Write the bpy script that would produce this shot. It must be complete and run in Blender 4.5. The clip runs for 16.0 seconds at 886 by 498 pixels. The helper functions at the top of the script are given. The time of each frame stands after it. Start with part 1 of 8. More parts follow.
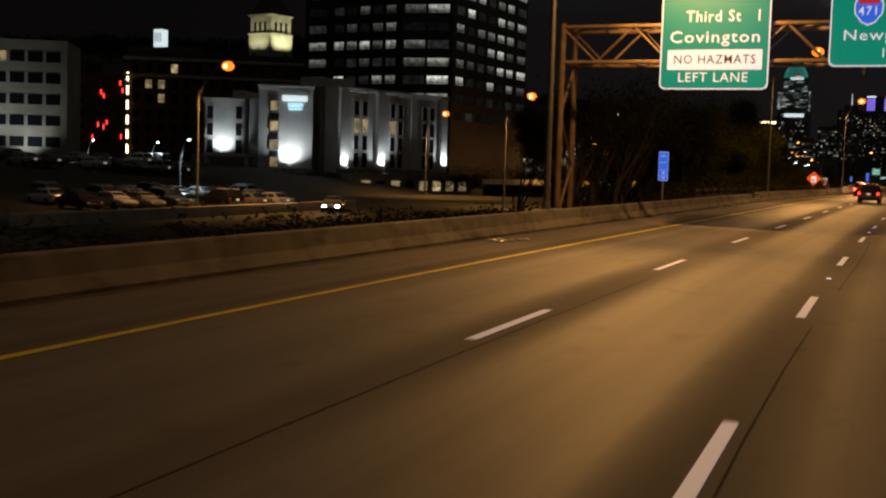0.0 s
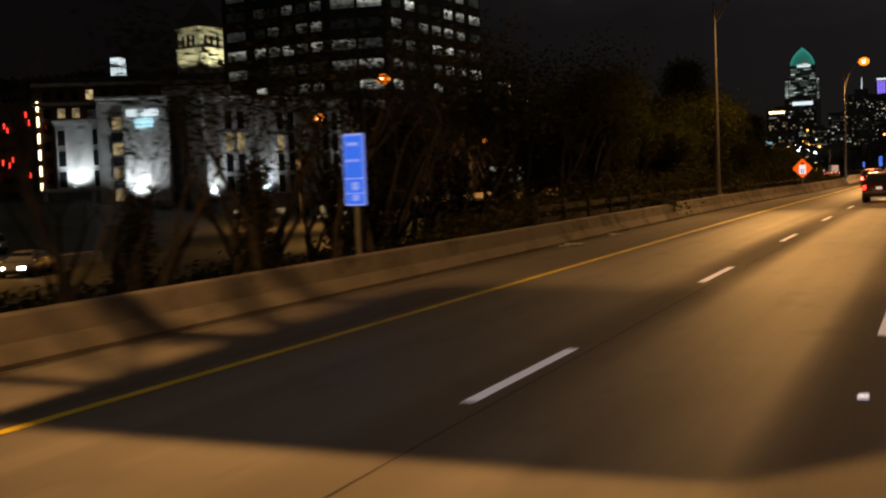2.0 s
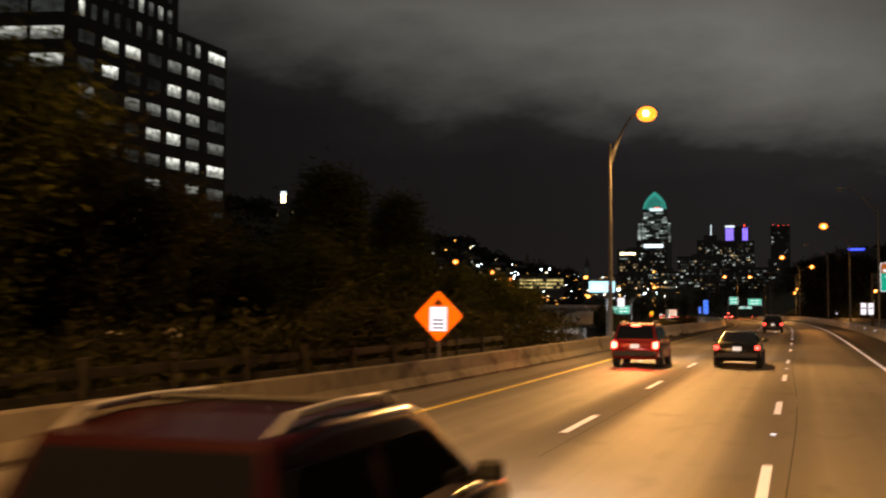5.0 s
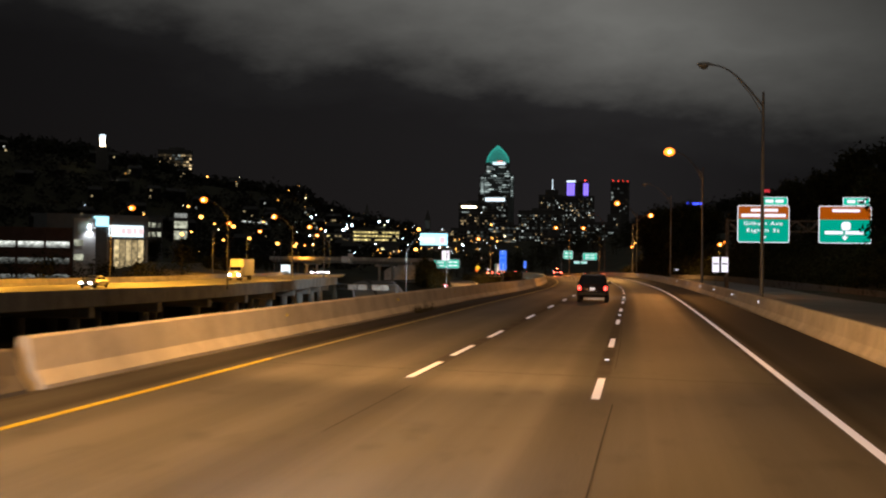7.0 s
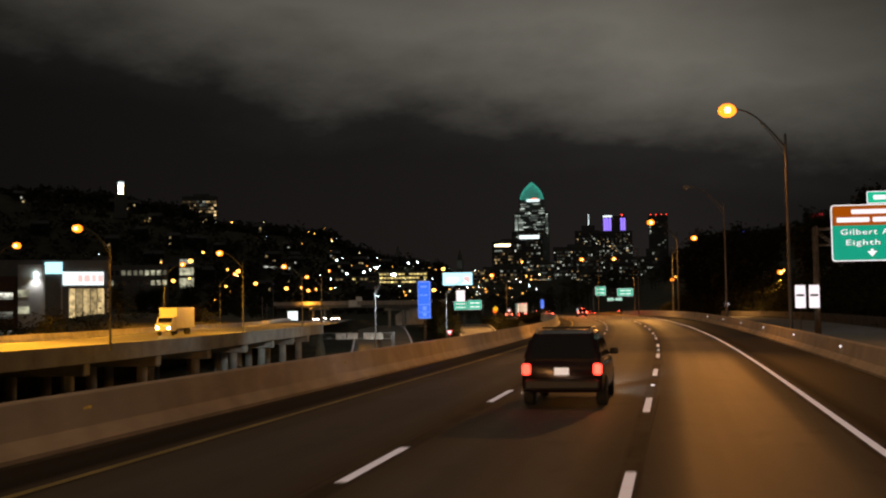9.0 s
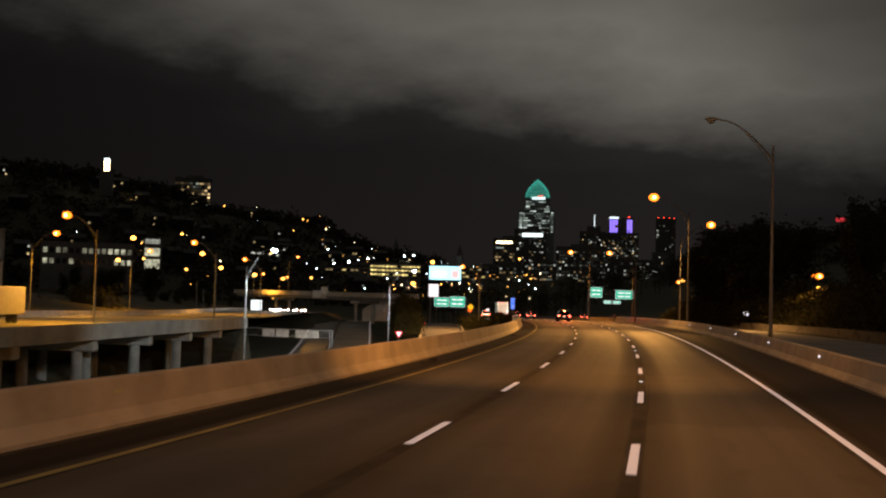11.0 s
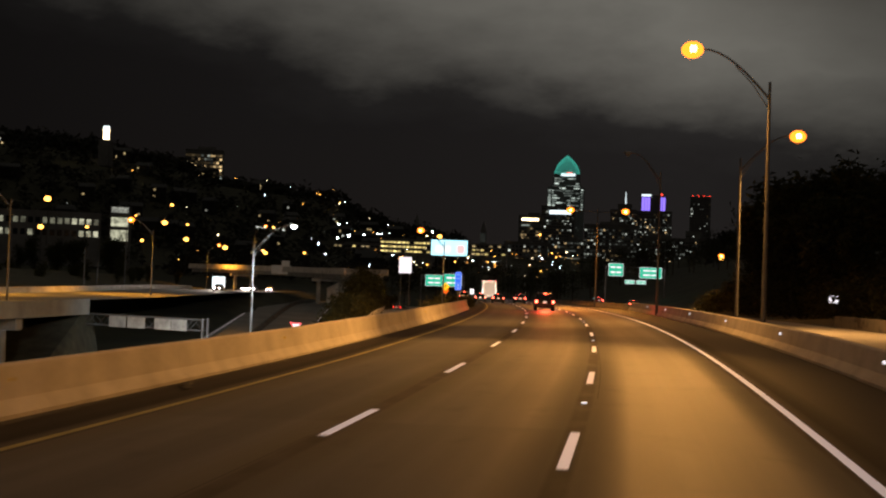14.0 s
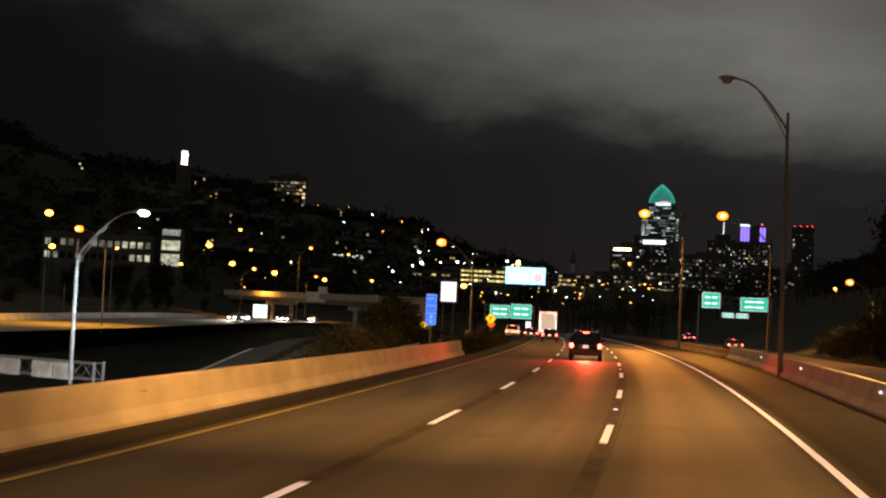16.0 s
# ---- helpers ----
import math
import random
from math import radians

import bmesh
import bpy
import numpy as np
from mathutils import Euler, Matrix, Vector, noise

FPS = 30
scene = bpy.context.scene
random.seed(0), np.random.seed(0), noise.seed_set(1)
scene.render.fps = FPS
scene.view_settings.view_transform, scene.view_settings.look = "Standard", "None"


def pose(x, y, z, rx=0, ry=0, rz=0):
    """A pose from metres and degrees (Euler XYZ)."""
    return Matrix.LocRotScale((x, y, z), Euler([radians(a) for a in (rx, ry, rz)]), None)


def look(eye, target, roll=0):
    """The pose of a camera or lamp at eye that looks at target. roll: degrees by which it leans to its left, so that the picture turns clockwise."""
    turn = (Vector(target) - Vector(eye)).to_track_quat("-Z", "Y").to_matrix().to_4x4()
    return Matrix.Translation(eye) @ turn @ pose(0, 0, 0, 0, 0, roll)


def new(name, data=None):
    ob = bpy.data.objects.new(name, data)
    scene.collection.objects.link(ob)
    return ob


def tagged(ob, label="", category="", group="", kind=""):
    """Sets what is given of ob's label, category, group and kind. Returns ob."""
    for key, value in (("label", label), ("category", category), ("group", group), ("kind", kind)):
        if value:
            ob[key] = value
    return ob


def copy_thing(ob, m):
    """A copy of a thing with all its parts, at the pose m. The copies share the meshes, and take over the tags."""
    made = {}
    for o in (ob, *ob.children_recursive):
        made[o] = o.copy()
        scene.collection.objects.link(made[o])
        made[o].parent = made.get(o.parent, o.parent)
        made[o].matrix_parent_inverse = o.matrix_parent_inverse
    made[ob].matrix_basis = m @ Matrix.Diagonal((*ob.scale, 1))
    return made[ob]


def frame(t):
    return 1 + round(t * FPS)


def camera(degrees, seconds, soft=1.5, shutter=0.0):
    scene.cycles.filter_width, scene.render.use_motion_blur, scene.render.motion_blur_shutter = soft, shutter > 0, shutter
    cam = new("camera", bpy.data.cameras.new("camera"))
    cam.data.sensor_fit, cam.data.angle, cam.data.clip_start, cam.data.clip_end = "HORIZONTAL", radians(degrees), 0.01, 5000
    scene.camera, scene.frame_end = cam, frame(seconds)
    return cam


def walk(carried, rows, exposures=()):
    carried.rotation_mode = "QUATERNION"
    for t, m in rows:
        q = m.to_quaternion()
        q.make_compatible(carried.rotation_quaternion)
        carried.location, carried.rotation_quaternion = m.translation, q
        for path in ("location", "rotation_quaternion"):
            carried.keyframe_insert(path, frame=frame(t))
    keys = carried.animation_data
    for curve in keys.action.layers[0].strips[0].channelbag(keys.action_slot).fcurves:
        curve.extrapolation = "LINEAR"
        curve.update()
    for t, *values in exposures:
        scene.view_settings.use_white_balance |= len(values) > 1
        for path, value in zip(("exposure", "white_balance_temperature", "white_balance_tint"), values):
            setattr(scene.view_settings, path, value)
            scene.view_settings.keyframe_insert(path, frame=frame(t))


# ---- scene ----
cam = camera(42.59, 16.0, soft=2.15, shutter=0.4)
walk(cam, [
    (0.0, pose(8.724, 26.291, 2.337, 85.835, -1.733, 19.493)),
    (0.5, pose(8.941, 36.208, 2.345, 85.598, 0.126, 20.126)),
    (1.0, pose(9.213, 46.190, 2.354, 86.009, 1.918, 19.739)),
    (1.5, pose(9.451, 55.976, 2.364, 86.114, 2.551, 19.972)),
    (2.0, pose(9.795, 65.853, 2.375, 86.566, 2.297, 20.191)),
    (2.5, pose(10.224, 75.912, 2.389, 87.173, 1.956, 20.404)),
    (3.0, pose(10.781, 86.409, 2.408, 88.116, 1.795, 19.715)),
    (3.5, pose(11.359, 97.073, 2.431, 88.830, 1.285, 18.946)),
    (4.0, pose(11.966, 107.714, 2.454, 89.970, 0.667, 17.588)),
    (4.5, pose(12.694, 118.242, 2.471, 91.727, 0.275, 15.709)),
    (5.0, pose(13.440, 128.610, 2.479, 92.943, -0.346, 13.311)),
    (5.5, pose(14.148, 138.231, 2.481, 93.256, -0.719, 11.163)),
    (6.0, pose(15.013, 149.740, 2.482, 92.614, -0.879, 8.857)),
    (6.5, pose(15.943, 161.996, 2.486, 91.569, -0.872, 6.853)),
    (7.0, pose(16.842, 173.859, 2.495, 90.671, -0.748, 5.605)),
    (7.5, pose(17.601, 184.188, 2.506, 90.473, -0.555, 5.570)),
    (8.0, pose(18.415, 195.667, 2.518, 90.893, -0.289, 6.474)),
    (8.5, pose(19.157, 206.664, 2.529, 92.711, 0.485, 7.421)),
    (9.0, pose(19.890, 217.728, 2.534, 92.758, 0.924, 7.616)),
    (9.5, pose(20.525, 227.675, 2.531, 92.724, 0.894, 7.728)),
    (10.0, pose(21.234, 239.125, 2.518, 92.613, 0.284, 7.777)),
    (10.5, pose(21.960, 251.061, 2.491, 92.525, -0.637, 7.797)),
    (11.0, pose(22.631, 262.464, 2.458, 92.560, -1.597, 7.827)),
    (11.5, pose(23.187, 272.295, 2.429, 92.816, -2.327, 7.901)),
    (12.0, pose(23.753, 283.178, 2.403, 93.316, -2.981, 8.036)),
    (12.5, pose(24.266, 293.857, 2.386, 93.353, -3.413, 8.563)),
    (13.0, pose(24.748, 304.526, 2.379, 93.436, -3.276, 8.898)),
    (13.5, pose(25.161, 315.193, 2.379, 92.746, -2.392, 9.200)),
    (14.0, pose(25.459, 325.723, 2.388, 91.481, -2.061, 9.442)),
    (14.5, pose(25.664, 336.189, 2.401, 91.432, -2.066, 10.649)),
    (15.0, pose(25.720, 346.841, 2.414, 92.001, -2.551, 11.950)),
    (15.5, pose(25.576, 357.436, 2.423, 92.360, -2.718, 13.175)),
    (16.0, pose(25.280, 367.990, 2.419, 92.866, -2.607, 14.160)),
], exposures=[(0, -0.4, 6500, 10), (0.5, -0.42, 6500, 10), (1, -0.4, 6500, 10), (1.5, -0.2, 6500, 10), (2, -0.1, 6500, 10), (2.5, 0.2, 6500, 10), (3, 0.5, 6500, 10), (3.5, 0.55, 6500, 10), (4.5, 0.62, 6500, 10), (5, 0.5, 6500, 10), (7.5, 0.5, 6150, 10), (8, 0.55, 6150, 10), (8.5, 0.6, 6400, 10), (9, 0.4, 6850, 10), (11, 0.45, 6700, 10), (11.5, 0.45, 6675, 10), (12, 0.3, 6650, 10), (13, 0.45, 6680, 10), (14, 0.45, 6650, 10), (15, 0.45, 6600, 10), (16, 0.6, 6500, 10)])

# ---------------------------------------------------------------- light

world = bpy.data.worlds.new("night_sky")
scene.world = world
world.use_nodes = True


def build_sky():
    nt = world.node_tree
    n, l = nt.nodes, nt.links
    n.clear()
    out = n.new("ShaderNodeOutputWorld")
    bg = n.new("ShaderNodeBackground")
    tc = n.new("ShaderNodeTexCoord")
    sep = n.new("ShaderNodeSeparateXYZ")
    l.new(tc.outputs["Generated"], sep.inputs[0])

    def math_node(op, a, b=None, c=None):
        m = n.new("ShaderNodeMath")
        m.operation = op
        for i, v in enumerate((a, b, c)):
            if v is None:
                continue
            if isinstance(v, (int, float)):
                m.inputs[i].default_value = v
            else:
                l.new(v, m.inputs[i])
        return m.outputs[0]

    def clouds(scale, sx, sz, detail, rough, off):
        mp = n.new("ShaderNodeMapping")
        mp.inputs["Scale"].default_value = (sx, sx, sz)
        mp.inputs["Location"].default_value = (off, off * 0.7, 0)
        l.new(tc.outputs["Generated"], mp.inputs[0])
        t = n.new("ShaderNodeTexNoise")
        t.inputs["Scale"].default_value = scale
        t.inputs["Detail"].default_value = detail
        t.inputs["Roughness"].default_value = rough
        l.new(mp.outputs[0], t.inputs["Vector"])
        return t.outputs["Fac"]

    big = clouds(3.2, 1.0, 3.0, 5.0, 0.55, 1.3)
    fine = clouds(11.0, 1.0, 2.2, 7.0, 0.6, 4.1)
    # height of the cloud base above the horizon, sinking to the right of the way ahead
    h = math_node("MULTIPLY_ADD", sep.outputs["X"], 0.16, sep.outputs["Z"])
    h = math_node("MULTIPLY_ADD", math_node("SUBTRACT", big, 0.5), 0.13, h)
    h = math_node("MULTIPLY_ADD", math_node("SUBTRACT", fine, 0.5), 0.06, h)
    ramp = n.new("ShaderNodeValToRGB")
    el = ramp.color_ramp.elements
    el[0].position, el[0].color = 0.0, (0.0100, 0.0084, 0.0079, 1)
    el[1].position, el[1].color = 0.85, (0.062, 0.058, 0.050, 1)
    for pos, col in ((0.10, (0.0094, 0.0084, 0.0083, 1)), (0.130, (0.0128, 0.0118, 0.0115, 1)), (0.172, (0.059, 0.056, 0.050, 1)),
                     (0.22, (0.100, 0.096, 0.085, 1)), (0.29, (0.067, 0.063, 0.055, 1)), (0.42, (0.051, 0.048, 0.042, 1))):
        e = el.new(pos)
        e.color = col
    l.new(h, ramp.inputs[0])
    l.new(ramp.outputs[0], bg.inputs["Color"])
    # the city's glow on the cloud is strongest over the way ahead
    glow = n.new("ShaderNodeMapRange")
    glow.inputs["From Min"].default_value, glow.inputs["From Max"].default_value = -0.55, 0.10
    glow.inputs["To Min"].default_value, glow.inputs["To Max"].default_value = 0.36, 1.15
    l.new(sep.outputs["X"], glow.inputs[0])
    fade = n.new("ShaderNodeMapRange")
    fade.inputs["From Min"].default_value, fade.inputs["From Max"].default_value = 0.05, 0.28
    fade.inputs["To Min"].default_value, fade.inputs["To Max"].default_value = 1.0, 0.34
    l.new(sep.outputs["X"], fade.inputs[0])
    l.new(math_node("MULTIPLY", glow.outputs[0], fade.outputs[0]), bg.inputs["Strength"])
    l.new(bg.outputs[0], out.inputs[0])


build_sky()

SODIUM = (1.0, 0.475, 0.13)
DEEP_SODIUM = (1.0, 0.35, 0.052)
SODIUM_POWER = 14000.0


def lamp_light(name, at, power, colour, aim=(0, 0, -1), size=150, radius=0.25, blend=0.6):
    data = bpy.data.lights.new(name, "SPOT")
    data.energy, data.color, data.spot_size, data.spot_blend, data.shadow_soft_size = power, colour, radians(size), blend, radius
    ob = new(name, data)
    ob.matrix_world = look(at, Vector(at) + Vector(aim))
    return ob


# ---------------------------------------------------------------- materials

def material(name, base, rough=0.7, metal=0.0, vary=0.25, scale=3.0, fine=40.0, bump=0.15, emit=None, power=0.0, stretch=None,
             uv=False, spec=0.5, random=0.0, island=0.0):
    """A surface with variation at two scales, and bump."""
    m = bpy.data.materials.new(name)
    m.use_nodes = True
    nt = m.node_tree
    n, l = nt.nodes, nt.links
    p = n["Principled BSDF"]
    p.inputs["Roughness"].default_value = rough
    p.inputs["Metallic"].default_value = metal
    p.inputs["Specular IOR Level"].default_value = spec
    tc = n.new("ShaderNodeTexCoord")
    mp = n.new("ShaderNodeMapping")
    if stretch:
        mp.inputs["Scale"].default_value = stretch
    l.new(tc.outputs["UV" if uv else "Object"], mp.inputs[0])
    facs = []
    for sc, det in ((scale, 4.0), (fine, 3.0)):
        t = n.new("ShaderNodeTexNoise")
        t.inputs["Scale"].default_value = sc
        t.inputs["Detail"].default_value = det
        l.new(mp.outputs[0], t.inputs["Vector"])
        facs.append(t.outputs["Fac"])
    add = n.new("ShaderNodeMath")
    add.operation = "MULTIPLY_ADD"
    l.new(facs[1], add.inputs[0])
    add.inputs[1].default_value = 0.45
    l.new(facs[0], add.inputs[2])
    value = add.outputs[0]
    if random or island:
        src = n.new("ShaderNodeObjectInfo").outputs["Random"] if random else n.new("ShaderNodeNewGeometry").outputs["Random Per Island"]
        ad = n.new("ShaderNodeMath")
        ad.operation = "MULTIPLY_ADD"
        l.new(src, ad.inputs[0])
        ad.inputs[1].default_value = random or island
        l.new(value, ad.inputs[2])
        value = ad.outputs[0]
    ramp = n.new("ShaderNodeValToRGB")
    lo = [c * (1 - vary) for c in base[:3]]
    hi = [min(1, c * (1 + vary)) for c in base[:3]]
    ramp.color_ramp.elements[0].position, ramp.color_ramp.elements[0].color = 0.45, (*lo, 1)
    ramp.color_ramp.elements[1].position, ramp.color_ramp.elements[1].color = 1.0 + (random or island), (*hi, 1)
    l.new(value, ramp.inputs[0])
    l.new(ramp.outputs[0], p.inputs["Base Color"])
    if bump:
        b = n.new("ShaderNodeBump")
        b.inputs["Strength"].default_value = bump
        b.inputs["Distance"].default_value = 0.02
        l.new(value, b.inputs["Height"])
        l.new(b.outputs[0], p.inputs["Normal"])
    if emit:
        p.inputs["Emission Color"].default_value = (*emit, 1)
        p.inputs["Emission Strength"].default_value = power
        m.cycles.emission_sampling = "NONE"
    return m


def window_material(name, colour, power, spread, tiles, sharp=1.9, tall=0.0):
    """A lit window: the light of the room behind, uneven across the panes."""
    m = bpy.data.materials.new(name)
    m.use_nodes = True
    n, l = m.node_tree.nodes, m.node_tree.links
    p = n["Principled BSDF"]
    p.inputs["Base Color"].default_value = (0.02, 0.02, 0.022, 1)
    p.inputs["Roughness"].default_value = 0.12
    tc = n.new("ShaderNodeTexCoord")
    t = n.new("ShaderNodeTexNoise")
    t.inputs["Scale"].default_value = tiles
    t.inputs["Detail"].default_value = 3.0
    info = n.new("ShaderNodeObjectInfo")
    isl = n.new("ShaderNodeNewGeometry")
    mp = n.new("ShaderNodeVectorMath")
    mp.operation = "ADD"
    sc = n.new("ShaderNodeVectorMath")
    sc.operation = "SCALE"
    sc.inputs[3].default_value = 37.0
    l.new(info.outputs["Random"], sc.inputs[0])
    l.new(tc.outputs["Object"], mp.inputs[0])
    l.new(sc.outputs[0], mp.inputs[1])
    l.new(mp.outputs[0], t.inputs["Vector"])
    rnd = n.new("ShaderNodeMath")
    rnd.operation = "ADD"
    l.new(info.outputs["Random"], rnd.inputs[0])
    l.new(isl.outputs["Random Per Island"], rnd.inputs[1])
    fr = n.new("ShaderNodeMath")
    fr.operation = "FRACT"
    l.new(rnd.outputs[0], fr.inputs[0])
    pw = n.new("ShaderNodeMath")
    pw.operation = "POWER"
    l.new(fr.outputs[0], pw.inputs[0])
    pw.inputs[1].default_value = sharp
    mr = n.new("ShaderNodeMapRange")
    mr.inputs["To Min"].default_value = 1.0 - spread
    mr.inputs["To Max"].default_value = 1.0
    l.new(pw.outputs[0], mr.inputs[0])
    rp = n.new("ShaderNodeMapRange")
    rp.inputs["From Min"].default_value, rp.inputs["From Max"].default_value = 0.35, 0.62
    rp.inputs["To Min"].default_value, rp.inputs["To Max"].default_value = 0.35, 1.15
    l.new(t.outputs["Fac"], rp.inputs[0])
    mul = n.new("ShaderNodeMath")
    mul.operation = "MULTIPLY"
    l.new(mr.outputs[0], mul.inputs[0])
    l.new(rp.outputs[0], mul.inputs[1])
    m2 = n.new("ShaderNodeMath")
    m2.operation = "MULTIPLY"
    l.new(mul.outputs[0], m2.inputs[0])
    m2.inputs[1].default_value = power
    if tall:
        # the ceiling lamps of the room show in the upper part of the pane, furniture and blinds below
        sep, hi, m3 = n.new("ShaderNodeSeparateXYZ"), n.new("ShaderNodeMapRange"), n.new("ShaderNodeMath")
        l.new(tc.outputs["Object"], sep.inputs[0])
        l.new(sep.outputs["Z"], hi.inputs[0])
        hi.inputs["From Min"].default_value, hi.inputs["From Max"].default_value = -0.25 * tall, 0.3 * tall
        hi.inputs["To Min"].default_value, hi.inputs["To Max"].default_value = 0.28, 1.35
        m3.operation = "MULTIPLY"
        l.new(m2.outputs[0], m3.inputs[0])
        l.new(hi.outputs[0], m3.inputs[1])
        m2 = m3
    p.inputs["Emission Color"].default_value = (*colour, 1)
    l.new(m2.outputs[0], p.inputs["Emission Strength"])
    m.cycles.emission_sampling = "NONE"
    return m


def leaf_material(name, base, spread=0.5):
    """Thin leaves that let some light through; each one varies."""
    m = bpy.data.materials.new(name)
    m.use_nodes = True
    n, l = m.node_tree.nodes, m.node_tree.links
    n.remove(n["Principled BSDF"])
    out = n["Material Output"]
    geo = n.new("ShaderNodeNewGeometry")
    ramp = n.new("ShaderNodeValToRGB")
    ramp.color_ramp.elements[0].color = (*[c * (1 - spread) for c in base], 1)
    ramp.color_ramp.elements[1].color = (base[0] * (1 + spread), base[1] * (1 + spread * 0.8), base[2] * (1 + spread * 0.6), 1)
    l.new(geo.outputs["Random Per Island"], ramp.inputs[0])
    front, back, mix = n.new("ShaderNodeBsdfDiffuse"), n.new("ShaderNodeBsdfTranslucent"), n.new("ShaderNodeMixShader")
    l.new(ramp.outputs[0], front.inputs["Color"])
    l.new(ramp.outputs[0], back.inputs["Color"])
    mix.inputs[0].default_value = 0.45
    l.new(front.outputs[0], mix.inputs[1])
    l.new(back.outputs[0], mix.inputs[2])
    l.new(mix.outputs[0], out.inputs["Surface"])
    return m


def road_material():
    """Worn grey carriageway: wheel tracks along the lanes, patches, seams, fine aggregate. UV is metres across and along."""
    m = bpy.data.materials.new("worn_asphalt")
    m.use_nodes = True
    n, l = m.node_tree.nodes, m.node_tree.links
    p = n["Principled BSDF"]
    uv = n.new("ShaderNodeTexCoord")

    def tex(scale, stretch, detail=4.0):
        mp = n.new("ShaderNodeMapping")
        mp.inputs["Scale"].default_value = stretch
        l.new(uv.outputs["UV"], mp.inputs[0])
        t = n.new("ShaderNodeTexNoise")
        t.inputs["Scale"].default_value = scale
        t.inputs["Detail"].default_value = detail
        l.new(mp.outputs[0], t.inputs["Vector"])
        return t.outputs["Fac"]

    def mix(fac, a, b):
        x = n.new("ShaderNodeMix")
        x.data_type = "RGBA"
        for key, v in ((0, fac), (6, a), (7, b)):
            if isinstance(v, tuple):
                x.inputs[key].default_value = v
            elif isinstance(v, float):
                x.inputs[key].default_value = v
            else:
                l.new(v, x.inputs[key])
        return x.outputs[2]

    def span(v, a, b):
        r = n.new("ShaderNodeMapRange")
        r.inputs["From Min"].default_value, r.inputs["From Max"].default_value = a, b
        l.new(v, r.inputs[0])
        return r.outputs[0]

    streak = tex(1.0, (1.1, 0.012, 1.0))
    patch = tex(0.16, (1.0, 0.35, 1.0), 5.0)
    grain = tex(26.0, (1.0, 1.0, 1.0), 3.0)
    blot = tex(1.3, (1.0, 0.5, 1.0), 6.0)
    sep = n.new("ShaderNodeSeparateXYZ")
    l.new(uv.outputs["UV"], sep.inputs[0])
    # dirt-dark lane joints; the lighter lane middles also hold headlight wash as colour
    lane = n.new("ShaderNodeMath")
    lane.operation = "MULTIPLY"
    l.new(sep.outputs[0], lane.inputs[0])
    lane.inputs[1].default_value = 2 * math.pi / 3.66
    cosine = n.new("ShaderNodeMath")
    cosine.operation = "COSINE"
    l.new(lane.outputs[0], cosine.inputs[0])
    band = span(cosine.outputs[0], 0.1, 1.0)
    c = mix(span(streak, 0.35, 0.68), (0.135, 0.128, 0.118, 1), (0.235, 0.222, 0.205, 1))
    bandf = n.new("ShaderNodeMath")
    bandf.operation = "MULTIPLY"
    l.new(band, bandf.inputs[0])
    bandf.inputs[1].default_value = 0.55
    c = mix(bandf.outputs[0], c, (0.085, 0.080, 0.075, 1))
    pf = n.new("ShaderNodeMath")
    pf.operation = "MULTIPLY"
    l.new(span(patch, 0.50, 0.64), pf.inputs[0])
    pf.inputs[1].default_value = 0.55
    c = mix(pf.outputs[0], c, (0.09, 0.086, 0.08, 1))
    bf = n.new("ShaderNodeMath")
    bf.operation = "MULTIPLY"
    l.new(span(blot, 0.57, 0.72), bf.inputs[0])
    bf.inputs[1].default_value = 0.42
    c = mix(bf.outputs[0], c, (0.05, 0.048, 0.045, 1))
    gf = n.new("ShaderNodeMath")
    gf.operation = "MULTIPLY"
    l.new(span(grain, 0.30, 0.70), gf.inputs[0])
    gf.inputs[1].default_value = 0.25
    c = mix(gf.outputs[0], c, (0.27, 0.26, 0.24, 1))
    # the shoulders past the edge lines are laid in darker asphalt
    out = n.new("ShaderNodeMath")
    out.operation = "ADD"
    l.new(span(sep.outputs[0], 11.0, 11.35), out.inputs[0])
    l.new(span(sep.outputs[0], -0.1, -0.4), out.inputs[1])
    past = n.new("ShaderNodeMapRange")
    past.inputs["From Min"].default_value, past.inputs["From Max"].default_value = 180.0, 205.0
    past.inputs["To Min"].default_value, past.inputs["To Max"].default_value = 0.25, 0.97
    l.new(sep.outputs[1], past.inputs[0])
    sf = n.new("ShaderNodeMath")
    sf.operation = "MULTIPLY"
    l.new(out.outputs[0], sf.inputs[0])
    l.new(past.outputs[0], sf.inputs[1])
    c = mix(sf.outputs[0], c, (0.024, 0.022, 0.020, 1))
    # the bridge deck is darker
    deck = n.new("ShaderNodeMapRange")
    deck.inputs["From Min"].default_value, deck.inputs["From Max"].default_value = 196.0, 200.0
    deck.inputs["To Min"].default_value, deck.inputs["To Max"].default_value = 0.0, 0.38
    l.new(sep.outputs[1], deck.inputs[0])
    c = mix(deck.outputs[0], c, (0.05, 0.046, 0.042, 1))
    # there the joints under the lane lines are sealed black, and the slabs differ
    bridge = n.new("ShaderNodeMapRange")
    bridge.inputs["From Min"].default_value, bridge.inputs["From Max"].default_value = 196.0, 200.0
    bridge.inputs["To Max"].default_value = 0.72
    l.new(sep.outputs[1], bridge.inputs[0])
    worn = n.new("ShaderNodeMath")
    worn.operation = "MULTIPLY"
    l.new(span(cosine.outputs[0], 0.950, 0.982), worn.inputs[0])
    l.new(span(blot, 0.25, 0.55), worn.inputs[1])
    seal = n.new("ShaderNodeMath")
    seal.operation = "MULTIPLY"
    l.new(worn.outputs[0], seal.inputs[0])
    l.new(bridge.outputs[0], seal.inputs[1])
